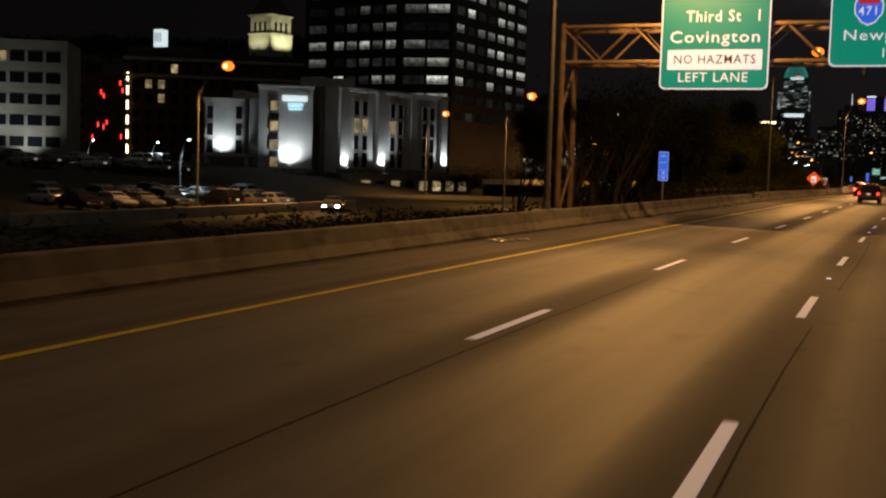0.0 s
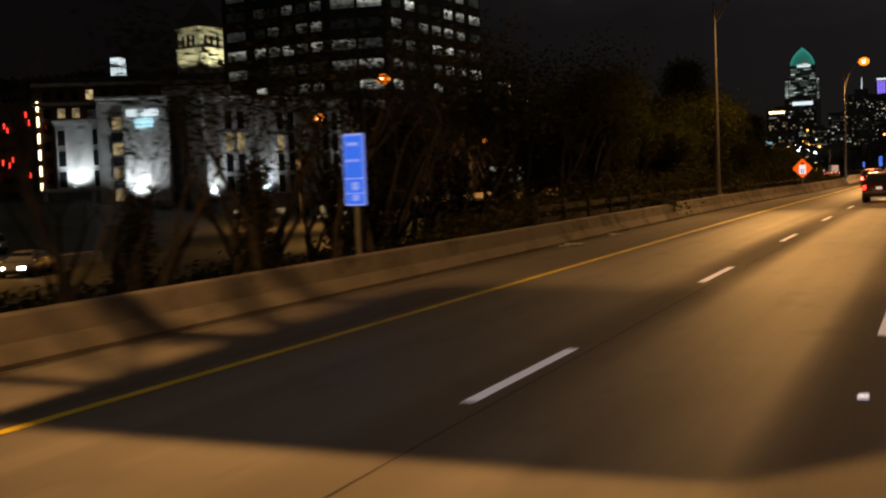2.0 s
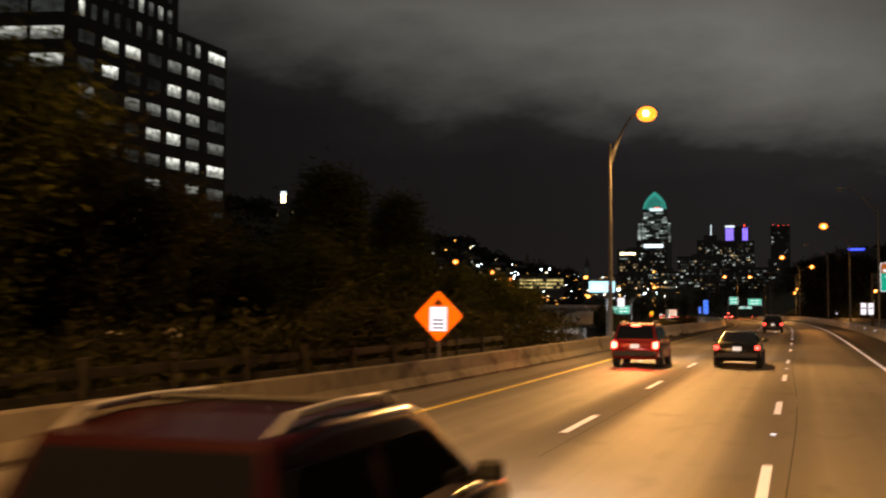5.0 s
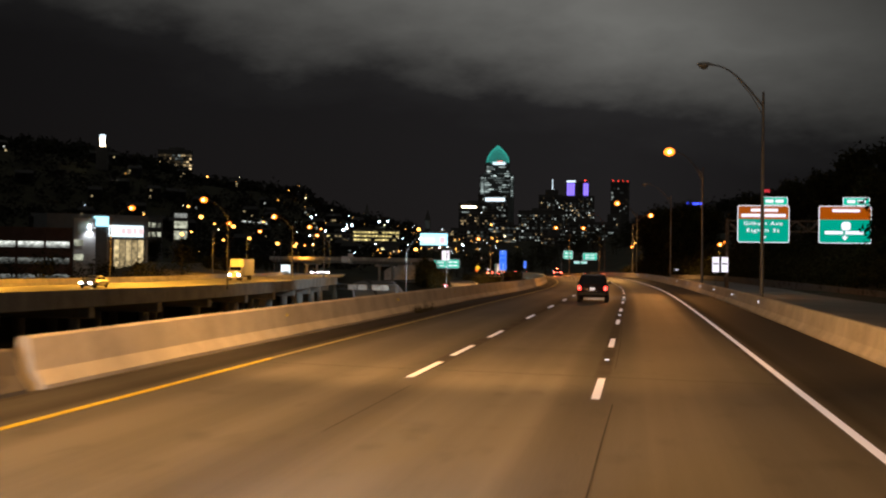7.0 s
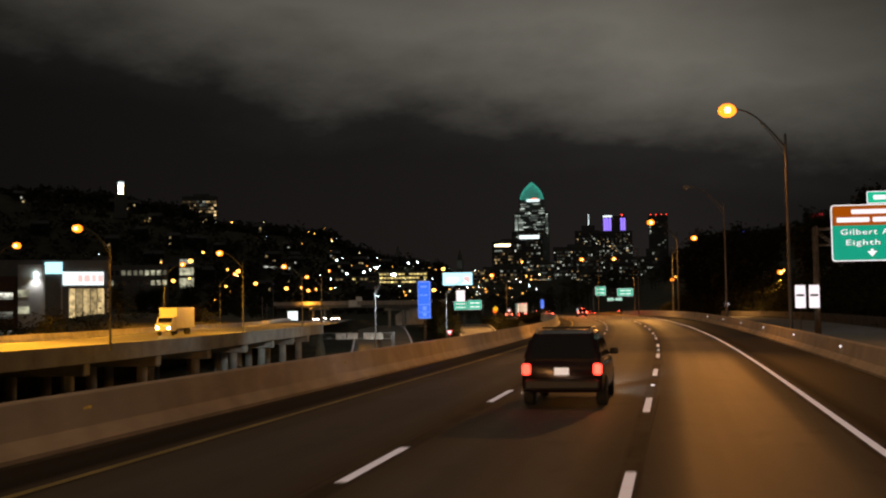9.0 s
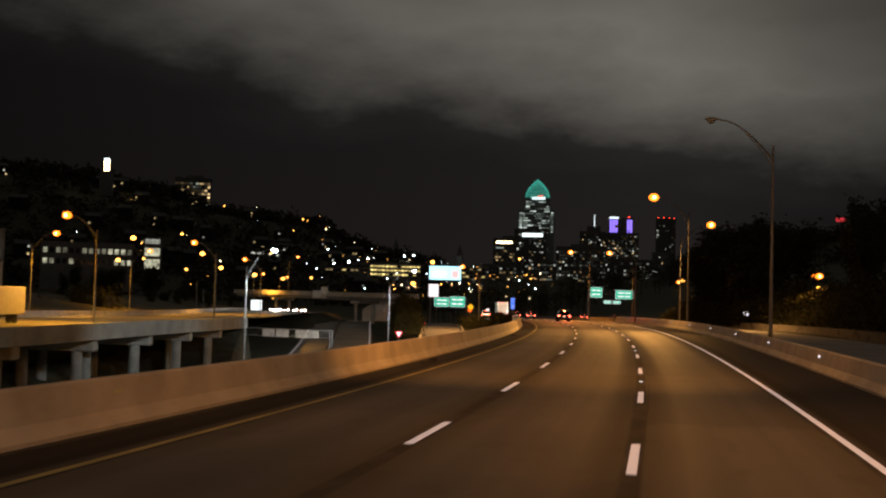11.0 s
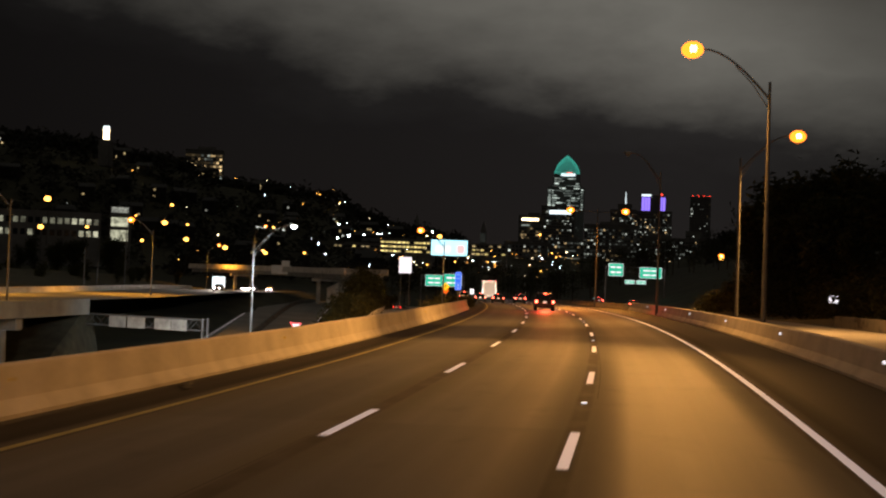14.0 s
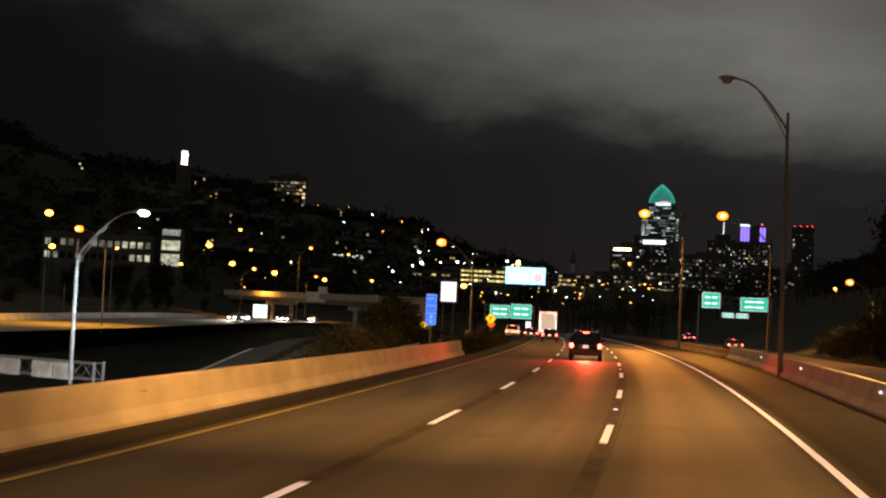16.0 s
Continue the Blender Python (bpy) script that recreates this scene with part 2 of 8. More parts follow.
    c = mix(seal.outputs[0], c, (0.022, 0.020, 0.018, 1))
    slab = n.new("ShaderNodeMapping")
    slab.inputs["Scale"].default_value = (1 / 3.66, 1 / 8.2, 0.0)
    l.new(uv.outputs["UV"], slab.inputs[0])
    cell = n.new("ShaderNodeVectorMath")
    cell.operation = "FLOOR"
    l.new(slab.outputs[0], cell.inputs[0])
    pick = n.new("ShaderNodeTexWhiteNoise")
    pick.noise_dimensions = "2D"
    l.new(cell.outputs[0], pick.inputs["Vector"])
    tone = n.new("ShaderNodeMath")
    tone.operation = "MULTIPLY"
    l.new(span(pick.outputs["Value"], 0.45, 1.0), tone.inputs[0])
    l.new(bridge.outputs[0], tone.inputs[1])
    half = n.new("ShaderNodeMath")
    half.operation = "MULTIPLY"
    l.new(tone.outputs[0], half.inputs[0])
    half.inputs[1].default_value = 0.40
    c = mix(half.outputs[0], c, (0.045, 0.042, 0.038, 1))
    l.new(c, p.inputs["Base Color"])
    rr = n.new("ShaderNodeMapRange")
    rr.inputs["To Min"].default_value, rr.inputs["To Max"].default_value = 0.62, 0.85
    gl = n.new("ShaderNodeMapRange")
    gl.inputs["To Min"].default_value, gl.inputs["To Max"].default_value = 0.30, 0.05
    l.new(out.outputs[0], gl.inputs[0])
    l.new(gl.outputs[0], p.inputs["Specular IOR Level"])
    l.new(band, rr.inputs[0])
    l.new(rr.outputs[0], p.inputs["Roughness"])
    b = n.new("ShaderNodeBump")
    b.inputs["Strength"].default_value = 0.25
    b.inputs["Distance"].default_value = 0.01
    l.new(grain, b.inputs["Height"])
    l.new(b.outputs[0], p.inputs["Normal"])
    return m


def scuffed(m, dark, low, high, stretch):
    """Adds blotchy dark scrapes and damp stains, with edges of their own, to a surface."""
    n, l = m.node_tree.nodes, m.node_tree.links
    p = n["Principled BSDF"]
    was = p.inputs["Base Color"].links[0].from_socket
    tc, mp, big, mask, mix = n.new("ShaderNodeTexCoord"), n.new("ShaderNodeMapping"), n.new("ShaderNodeTexNoise"), n.new("ShaderNodeValToRGB"), n.new("ShaderNodeMixRGB")
    mp.inputs["Scale"].default_value = stretch
    l.new(tc.outputs["Object"], mp.inputs[0])
    l.new(mp.outputs[0], big.inputs["Vector"])
    big.inputs["Scale"].default_value = 0.55
    big.inputs["Detail"].default_value = 7.0
    big.inputs["Roughness"].default_value = 0.62
    mask.color_ramp.elements[0].position, mask.color_ramp.elements[0].color = low, (1, 1, 1, 1)
    mask.color_ramp.elements[1].position, mask.color_ramp.elements[1].color = high, (*dark, 1)
    l.new(big.outputs["Fac"], mask.inputs[0])
    mix.blend_type = "MULTIPLY"
    mix.inputs[0].default_value = 1.0
    l.new(was, mix.inputs[1])
    l.new(mask.outputs[0], mix.inputs[2])
    l.new(mix.outputs[0], p.inputs["Base Color"])
    return m


M = dict(
    road=road_material(),
    asphalt=material("dark_asphalt", (0.07, 0.068, 0.064), 0.85, scale=0.3, fine=12, bump=0.2),
    ramp=material("ramp_pavement", (0.27, 0.255, 0.23), 0.8, scale=0.2, fine=8, bump=0.2),
    tar=material("tar_seam", (0.085, 0.080, 0.074), 0.95, scale=2, fine=20, spec=0.1),
    concrete=scuffed(material("barrier_concrete", (0.63, 0.58, 0.51), 0.85, vary=0.22, scale=0.9, fine=14, bump=0.25, stretch=(1, 1, 0.6), random=0.06), (0.76, 0.74, 0.71), 0.50, 0.74, (0.5, 0.5, 1.2)),
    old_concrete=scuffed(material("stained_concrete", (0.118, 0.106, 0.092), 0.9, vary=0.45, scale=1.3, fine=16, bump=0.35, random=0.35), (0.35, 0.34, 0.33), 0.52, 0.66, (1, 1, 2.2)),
    pier=material("pier_concrete", (0.30, 0.30, 0.28), 0.9, vary=0.3, scale=0.4, fine=6, bump=0.2),
    # white paint emits weakly: headlight on the markings is put into the material
    white=material("glowing_white_road_paint", (0.82, 0.81, 0.79), 0.6, vary=0.2, scale=2.5, fine=30, bump=0.1, random=0.2, emit=(0.95, 0.80, 0.84), power=0.19),
    faded_yellow=material("faded_yellow_road_paint", (0.40, 0.36, 0.15), 0.7, vary=0.35, scale=0.6, fine=18, bump=0.1),
    yellow=material("yellow_road_paint", (0.78, 0.62, 0.03), 0.6, vary=0.25, scale=0.6, fine=18, bump=0.1),
    steel=material("galvanised_steel", (0.135, 0.135, 0.135), 0.6, 0.3, vary=0.2, scale=2, fine=25, bump=0.08),
    rust=material("weathered_brown_steel", (0.15, 0.105, 0.066), 0.75, 0.2, vary=0.4, scale=2, fine=20, bump=0.2),
    dark_steel=material("dark_steel", (0.07, 0.068, 0.065), 0.55, 0.5, vary=0.25),
    housing=material("lamp_housing", (0.30, 0.30, 0.29), 0.5, 0.4, vary=0.15),
    # orange lens and white core together imitate the glare round a lamp
    lens_on=material("sodium_lens_glare", (0.5, 0.3, 0.1), 0.3, emit=(1.0, 0.22, 0.015), power=2.4, bump=0),
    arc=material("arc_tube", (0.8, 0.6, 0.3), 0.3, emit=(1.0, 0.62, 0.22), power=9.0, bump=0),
    lens_far=material("far_lamp_glare", (0.5, 0.3, 0.1), 0.3, emit=(1.0, 0.42, 0.07), power=4.5, bump=0),
    lens_off=material("unlit_lens", (0.25, 0.25, 0.24), 0.2, bump=0),
    lens_white=material("white_lens", (0.8, 0.8, 0.8), 0.3, emit=(0.75, 0.95, 1.0), power=18.0, bump=0),
    lens_red=material("red_beacon", (0.4, 0.02, 0.02), 0.3, emit=(1.0, 0.05, 0.03), power=3.0, bump=0),
    glow_warm=material("warm_glow", (0.8, 0.7, 0.5), 0.3, emit=(1.0, 0.80, 0.45), power=6.0, bump=0),
    # sign sheets emit a little, in place of the headlights they send back
    sign_green=material("green_reflective_glow", (0.0, 0.035, 0.024), 0.35, vary=0.08, scale=1, fine=30, bump=0.02, emit=(0.0, 0.26, 0.17), power=1.0),
    sign_far_green=material("far_green_reflective_glow", (0.0, 0.24, 0.15), 0.35, vary=0.08, emit=(0.0, 0.36, 0.22), power=1.1, bump=0.02),
    sign_white=material("white_reflective_glow", (0.20, 0.20, 0.22), 0.35, vary=0.06, emit=(0.82, 0.76, 0.82), power=1.0, bump=0.02),
    sign_grey=material("sign_back_aluminium", (0.45, 0.45, 0.43), 0.5, 0.3, vary=0.15, scale=2),
    bank_soil=material("bank_soil", (0.045, 0.045, 0.030), 0.95, vary=0.5, scale=0.8, fine=9, bump=0.4),
    # paler base makes up for white lamp light missing on the overpass sign
    sign_pale_back=material("pale_sign_back", (0.62, 0.64, 0.64), 0.5, 0.1, vary=0.15, scale=2),
    # base tone set to suit the light on the lower gantry
    gantry_back=material("gantry_sign_back", (0.34, 0.34, 0.33), 0.7, 0.2, vary=0.4, scale=1.2, fine=14),
    # coloured sheets: returned headlight is put into the emission here too
    sign_blue=material("blue_reflective_glow", (0.02, 0.08, 0.45), 0.35, vary=0.08, emit=(0.03, 0.14, 0.80), power=1.0, bump=0.02),
    sign_pale=material("pale_blue_reflective_glow", (0.3, 0.4, 0.8), 0.35, vary=0.08, emit=(0.12, 0.27, 0.95), power=0.8, bump=0.02),
    sign_orange=material("orange_reflective_glow", (0.75, 0.13, 0.0), 0.35, vary=0.06, emit=(0.95, 0.10, 0.0), power=0.9, bump=0.02),
    sign_brown=material("brown_reflective_glow", (0.20, 0.07, 0.02), 0.35, vary=0.08, emit=(0.32, 0.06, 0.0), power=0.8, bump=0.02),
    sign_yellow=material("yellow_reflective_glow", (0.75, 0.45, 0.0), 0.35, vary=0.06, emit=(0.85, 0.50, 0.0), power=0.7, bump=0.02),
    sign_red=material("red_sign_glow", (0.5, 0.03, 0.03), 0.35, vary=0.06, emit=(0.55, 0.03, 0.04), power=0.8, bump=0.02),
    black=material("black_lettering", (0.015, 0.015, 0.015), 0.5, vary=0.1, bump=0),
    wood=material("weathered_timber", (0.19, 0.14, 0.09), 0.85, scale=2, fine=20, bump=0.3),
    dark_board=material("near_black_boards", (0.016, 0.013, 0.010), 0.9, scale=2, fine=20, bump=0.3),
    bark=material("bark", (0.05, 0.042, 0.034), 0.95, vary=0.4, scale=5, fine=30, bump=0.5),
    leaf=leaf_material("olive_leaves", (0.066, 0.078, 0.020)),
    leaf_dark=leaf_material("dark_leaves", (0.052, 0.054, 0.026)),
    leaf_far=material("far_woods", (0.020, 0.018, 0.011), 0.95, vary=0.4, scale=0.05, fine=0.5, bump=0, island=0.4),
    grass=material("rough_grass", (0.046, 0.044, 0.021), 0.95, vary=0.5, scale=0.12, fine=2.5, bump=0.5),
    # paler than the ground grass: the lamp-lit look is put into its colour
    verge_grass=material("paler_verge_grass", (0.10, 0.085, 0.042), 0.95, vary=0.45, scale=0.3, fine=5.0, bump=0.5),
    stucco=material("pale_stucco", (0.58, 0.57, 0.55), 0.85, vary=0.14, scale=0.4, fine=9, bump=0.1),
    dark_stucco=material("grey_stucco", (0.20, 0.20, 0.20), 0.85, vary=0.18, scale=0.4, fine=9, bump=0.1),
    brick=material("dark_red_brick", (0.13, 0.075, 0.055), 0.9, vary=0.3, scale=0.5, fine=10, bump=0.2),
    stone=material("limestone", (0.46, 0.42, 0.34), 0.85, vary=0.25, scale=0.3, fine=5, bump=0.2),
    black_stone=material("black_granite_cladding", (0.018, 0.017, 0.017), 0.35, vary=0.3, scale=0.2, fine=4, bump=0.05),
    city=material("city_masonry", (0.17, 0.16, 0.15), 0.9, vary=0.3, scale=0.05, fine=0.5, bump=0.1),
    city_glass=material("city_curtain_wall", (0.22, 0.25, 0.25), 0.5, 0.1, vary=0.3, scale=0.05, fine=0.5, bump=0),
    glass=material("dark_window_glass", (0.015, 0.017, 0.02), 0.08, vary=0.1, bump=0),
    lit_cool=window_material("lit_office_window", (0.90, 0.92, 0.80), 0.95, 0.94, 1.1, 2.0, 1.9),
    lit_warm=window_material("lit_warm_window", (1.0, 0.74, 0.36), 0.70, 0.6, 0.9),
    lit_dim=window_material("dim_office_window", (0.85, 0.92, 0.85), 0.03, 0.9, 0.8),
    lit_far_dim=window_material("dim_far_window", (0.95, 0.95, 0.68), 0.50, 0.9, 0.5),
    lit_sky=window_material("lit_far_windows", (0.86, 0.95, 0.84), 1.25, 0.985, 0.05, 5.0),
    lit_floor=window_material("lit_far_floors", (0.78, 0.92, 0.84), 1.0, 0.92, 0.12, 1.7),
    lit_sky_warm=window_material("lit_far_warm_windows", (1.0, 0.70, 0.34), 1.2, 0.98, 0.05, 4.0),
    lit_yellow=window_material("yellow_lit_deck", (1.0, 0.78, 0.28), 1.6, 0.7, 0.3, 1.2),
    # the tiara's lighting is put into the steel as emission
    teal=material("teal_lit_steel", (0.2, 0.5, 0.45), 0.5, vary=0.1, emit=(0.035, 0.33, 0.26), power=0.62, bump=0),
    violet=material("violet_light_panel", (0.2, 0.15, 0.5), 0.5, emit=(0.28, 0.18, 1.0), power=1.1, bump=0),
    neon_blue=material("blue_light_line", (0.1, 0.1, 0.5), 0.5, emit=(0.05, 0.08, 1.0), power=2.0, bump=0),
    glow_white=material("white_glow", (0.8, 0.8, 0.8), 0.4, vary=0.1, emit=(0.80, 0.95, 1.0), power=1.1, bump=0),
    sign_cyan=material("cyan_lightbox", (0.6, 0.8, 0.8), 0.4, vary=0.1, emit=(0.45, 0.85, 1.0), power=1.2, bump=0),
    sign_pink=material("pink_lightbox", (0.8, 0.6, 0.6), 0.4, vary=0.1, emit=(1.0, 0.55, 0.55), power=0.9, bump=0),
    tyre=material("tyre_rubber", (0.02, 0.02, 0.02), 0.85, vary=0.2),
    rail=material("brushed_rail", (0.62, 0.60, 0.58), 0.45, 0.4, vary=0.1),
    rim=material("alloy_rim", (0.35, 0.35, 0.35), 0.35, 0.8, vary=0.1),
    car_glass=material("tinted_glass", (0.01, 0.01, 0.012), 0.06, vary=0.1, bump=0),
    tail=material("lit_tail_lens", (0.5, 0.02, 0.02), 0.2, emit=(1.0, 0.04, 0.025), power=4.5, bump=0),
    brake=material("lit_brake_lens", (0.5, 0.02, 0.02), 0.2, emit=(1.0, 0.06, 0.035), power=20.0, bump=0),
    head=material("lit_headlamp", (0.8, 0.8, 0.8), 0.2, emit=(1.0, 0.88, 0.80), power=110.0, bump=0),
    head_off=material("headlamp_glass", (0.35, 0.36, 0.38), 0.1, bump=0),
    tail_off=material("tail_lamp_glass", (0.25, 0.02, 0.02), 0.15, bump=0),
    trim=material("black_plastic_trim", (0.025, 0.025, 0.025), 0.6, vary=0.15),
    # light on the plate is put into it as emission
    plate=material("number_plate", (0.7, 0.7, 0.7), 0.4, emit=(0.8, 0.7, 0.65), power=0.5, vary=0.1, bump=0),
)


def paint(name, colour, rough=0.25, metal=0.3):
    return material(name, colour, rough, metal, vary=0.08, scale=1.5, fine=60, bump=0.01)


# ---------------------------------------------------------------- shape helpers

class Shape:
    """Collects vertices and faces for one mesh."""

    def __init__(self):
        self.v, self.f, self.uv = [], [], []

    def add(self, verts, faces):
        k = len(self.v)
        self.v += [tuple(p) for p in verts]
        self.f += [tuple(i + k for i in f) for f in faces]
        return self

    def box(self, c, size, m=None, ch=0.0):
        """A box round c, its edges cut by ch."""
        hx, hy, hz = (d / 2 for d in size)
        m = m or Matrix.Identity(4)
        if ch <= 0:
            p = [Vector((c[0] + a * hx, c[1] + b * hy, c[2] + d * hz)) for d in (-1, 1) for b in (-1, 1) for a in (-1, 1)]
            return self.add([m @ q for q in p], [(0, 2, 3, 1), (4, 5, 7, 6), (0, 1, 5, 4), (2, 6, 7, 3), (0, 4, 6, 2), (1, 3, 7, 5)])
        ch = min(ch, hx * 0.9, hy * 0.9, hz * 0.9)
        ring = [(-hx + ch, -hy), (hx - ch, -hy), (hx, -hy + ch), (hx, hy - ch), (hx - ch, hy), (-hx + ch, hy), (-hx, hy - ch), (-hx, -hy + ch)]
        inner = [(x * (1 - ch / hx), y * (1 - ch / hy)) for x, y in ring]
        v = []
        for z, r in ((-hz, inner), (-hz + ch, ring), (hz - ch, ring), (hz, inner)):
            v += [m @ Vector((c[0] + x, c[1] + y, c[2] + z)) for x, y in r]
        f = [tuple(range(7, -1, -1)), tuple(range(24, 32))]
        for k in range(3):
            f += [(k * 8 + i, k * 8 + (i + 1) % 8, k * 8 + 8 + (i + 1) % 8, k * 8 + 8 + i) for i in range(8)]
        return self.add(v, f)

    def tube(self, pts, radii, n=8, caps=True):
        """A round bar along points, with a radius for each."""
        pts = [Vector(p) for p in pts]
        if isinstance(radii, (int, float)):
            radii = [radii] * len(pts)
        v, f = [], []
        up = Vector((0.13, 0.31, 0.94))
        for i, p in enumerate(pts):
            d = (pts[min(i + 1, len(pts) - 1)] - pts[max(i - 1, 0)]).normalized()
            a = d.cross(up)
            if a.length < 0.05:
                a = d.cross(Vector((1, 0, 0)))
            a.normalize()
            b = d.cross(a)
            v += [p + radii[i] * (math.cos(t) * a + math.sin(t) * b) for t in (2 * math.pi * j / n for j in range(n))]
        for i in range(len(pts) - 1):
            f += [(i * n + j, i * n + (j + 1) % n, i * n + n + (j + 1) % n, i * n + n + j) for j in range(n)]
        if caps:
            f += [tuple(range(n - 1, -1, -1)), tuple(range(len(pts) * n - n, len(pts) * n))]
        return self.add(v, f)

    def prism(self, poly, z0, z1):
        n = len(poly)
        v = [(x, y, z0) for x, y in poly] + [(x, y, z1) for x, y in poly]
        f = [tuple(range(n - 1, -1, -1)), tuple(range(n, 2 * n))] + [(i, (i + 1) % n, n + (i + 1) % n, n + i) for i in range(n)]
        return self.add(v, f)

    def ball(self, c, r, n=8, k=5):
        """A rounded blob with radii r = (x, y, z)."""
        v = [(c[0], c[1], c[2] - r[2])]
        for i in range(1, k):
            a = math.pi * i / k
            v += [(c[0] + r[0] * math.sin(a) * math.cos(2 * math.pi * j / n), c[1] + r[1] * math.sin(a) * math.sin(2 * math.pi * j / n),
                   c[2] - r[2] * math.cos(a)) for j in range(n)]
        v.append((c[0], c[1], c[2] + r[2]))
        f = [(0, 1 + (j + 1) % n, 1 + j) for j in range(n)]
        for i in range(k - 2):
            f += [(1 + i * n + j, 1 + i * n + (j + 1) % n, 1 + i * n + n + (j + 1) % n, 1 + i * n + n + j) for j in range(n)]
        b = 1 + (k - 2) * n
        f += [(b + j, b + (j + 1) % n, len(v) - 1) for j in range(n)]
        return self.add(v, f)

    def loft(self, rings, closed_ends=True):
        n = len(rings[0])
        v = [p for r in rings for p in r]
        f = []
        for i in range(len(rings) - 1):
            f += [(i * n + j, i * n + (j + 1) % n, i * n + n + (j + 1) % n, i * n + n + j) for j in range(n)]
        if closed_ends:
            f += [tuple(range(n - 1, -1, -1)), tuple(range(len(v) - n, len(v)))]
        return self.add(v, f)

    def mesh(self, name, mat, smooth=False):
        me = bpy.data.meshes.new(name)
        me.from_pydata(self.v, [], self.f)
        me.materials.append(mat)
        if smooth:
            me.polygons.foreach_set("use_smooth", [True] * len(me.polygons))
        me.update()
        if smooth and len(me.polygons) < 5000:
            me.set_sharp_from_angle(angle=radians(48))
        return me


def part(name, shape, mat, parent=None, label="", smooth=False, at=None):
    """Links a shape as one mesh object, under a thing or a part."""
    data = shape if isinstance(shape, bpy.types.Mesh) else shape.mesh(name, mat, smooth)
    ob = new(name, data)
    if at is not None:
        ob.matrix_basis = at
    if parent is not None:
        ob.parent = parent
    if label:
        ob["label"] = label
    return ob


def thing(name, at, label, category, group="", kind=""):
    ob = new(name)
    ob.empty_display_size = 0.2
    ob.matrix_basis = at
    return tagged(ob, label, category, group, kind)


def lettering(text, height, mat, parent, at, width=None, name="lettering"):
    """Flat raised letters of that cap height, centred on at (x right, z up)."""
    cu = bpy.data.curves.new(name, "FONT")
    cu.body, cu.size, cu.align_x, cu.align_y, cu.extrude, cu.resolution_u = text, height * 1.42, "CENTER", "CENTER", 0.004, 2
    cu.offset = height * 0.005
    cu.space_character = 1.12
    tmp = bpy.data.objects.new(name, cu)
    me = bpy.data.meshes.new_from_object(tmp)
    bpy.data.objects.remove(tmp)
    me.materials.append(mat)
    ob = new(name, me)
    ob.parent = parent
    sx = 1.0
    if width:
        xs = [v.co.x for v in me.vertices]
        sx = width / (max(xs) - min(xs))
    ob.matrix_basis = pose(*at, 90) @ Matrix.Diagonal((sx, 1, 1, 1))
    return ob


# ---------------------------------------------------------------- the line of the road

STEP = 40.0
BEND = [-0.000505, -0.000631, -0.001041, -0.000249, -0.000098, -0.000112, 0.000123, 0.000041, 0.000799, 0.000834, 0.001315, 0.001234,
        0.000722, 0.000443, 0.000275, 0.000177, 0.000122, 0.000097]
SAG = [-0.0000032, -0.0000064, -0.0000265, 0.0000675, -0.0000891, 0.0000578, -0.0000354, -0.0001056, 0.0000776, 0.000062, -0.0000828,
       -0.0001659, -0.0000743, -0.0000284, -0.0000108, -0.0000042, -0.0000017, -0.0000008]
BANK = [-0.0132, -0.01466, -0.02081, -0.01683, -0.01617, -0.00931, -0.0145, -0.00774, 0.00135, 0.01277, 0.02375, 0.01778, 0.0165,
        0.01212, 0.00909, 0.00707, 0.00584, 0.00526]
NODES = np.arange(-40.0, 641.0, STEP)
SS = np.arange(-60.0, 901.0, 1.0)


def integrate(rate, start):
    total = np.concatenate([[0], np.cumsum((rate[1:] + rate[:-1]) / 2)])
    return total - total[60] + start


HEAD = integrate(np.interp(SS, NODES, BEND), 0.0)
MID = (HEAD[1:] + HEAD[:-1]) / 2
RX = np.concatenate([[0], np.cumsum(-np.sin(MID))])
RY = np.concatenate([[0], np.cumsum(np.cos(MID))])
RX, RY = RX - RX[60], RY - RY[60]
RZ = integrate(integrate(np.interp(SS, NODES, SAG), 0.00138), 0.0)
RB = np.interp(SS, NODES, BANK)


def rp(s, off, up=0.0):
    """A point s metres along the yellow line, off metres to its right, up metres above the road."""
    h = np.interp(s, SS, HEAD)
    lean = max(-6.0, min(18.0, off)) - 7.3
    return Vector((float(np.interp(s, SS, RX) + off * math.cos(h)), float(np.interp(s, SS, RY) + off * math.sin(h)),
                   float(np.interp(s, SS, RZ) + np.interp(s, SS, RB) * lean + up)))


def heading(s):
    return math.degrees(float(np.interp(s, SS, HEAD)))


def rpose(s, off, up=0.0, turn=0.0):
    p = rp(s, off, up)
    return pose(p.x, p.y, p.z, 0, 0, heading(s) + turn)


def smooth(a, b, x):
    t = max(0.0, min(1.0, (x - a) / (b - a)))
    return t * t * (3 - 2 * t)


def ribbon(name, s0, s1, offs, ups, mat, step=4.0, parent=None):
    """A strip along the road; offs and ups are functions of s giving the cross-section's points."""
    stations = list(np.linspace(s0, s1, max(2, int(round(abs(s1 - s0) / step)) + 1)))
    sh = Shape()
    n = len(offs(s0))
    uv = []
    for s in stations:
        for o, u in zip(offs(s), ups(s)):
            sh.v.append(tuple(rp(s, o, u)))
            uv.append((o, s))
    for i in range(len(stations) - 1):
        for j in range(n - 1):
            sh.f.append((i * n + j, i * n + j + 1, i * n + n + j + 1, i * n + n + j))
    me = sh.mesh(name, mat)
    layer = me.uv_layers.new(name="metres")
    for lp in me.loops:
        layer.data[lp.index].uv = uv[lp.vertex_index]
    ob = new(name, me)
    if parent:
        ob.parent = parent
    return ob


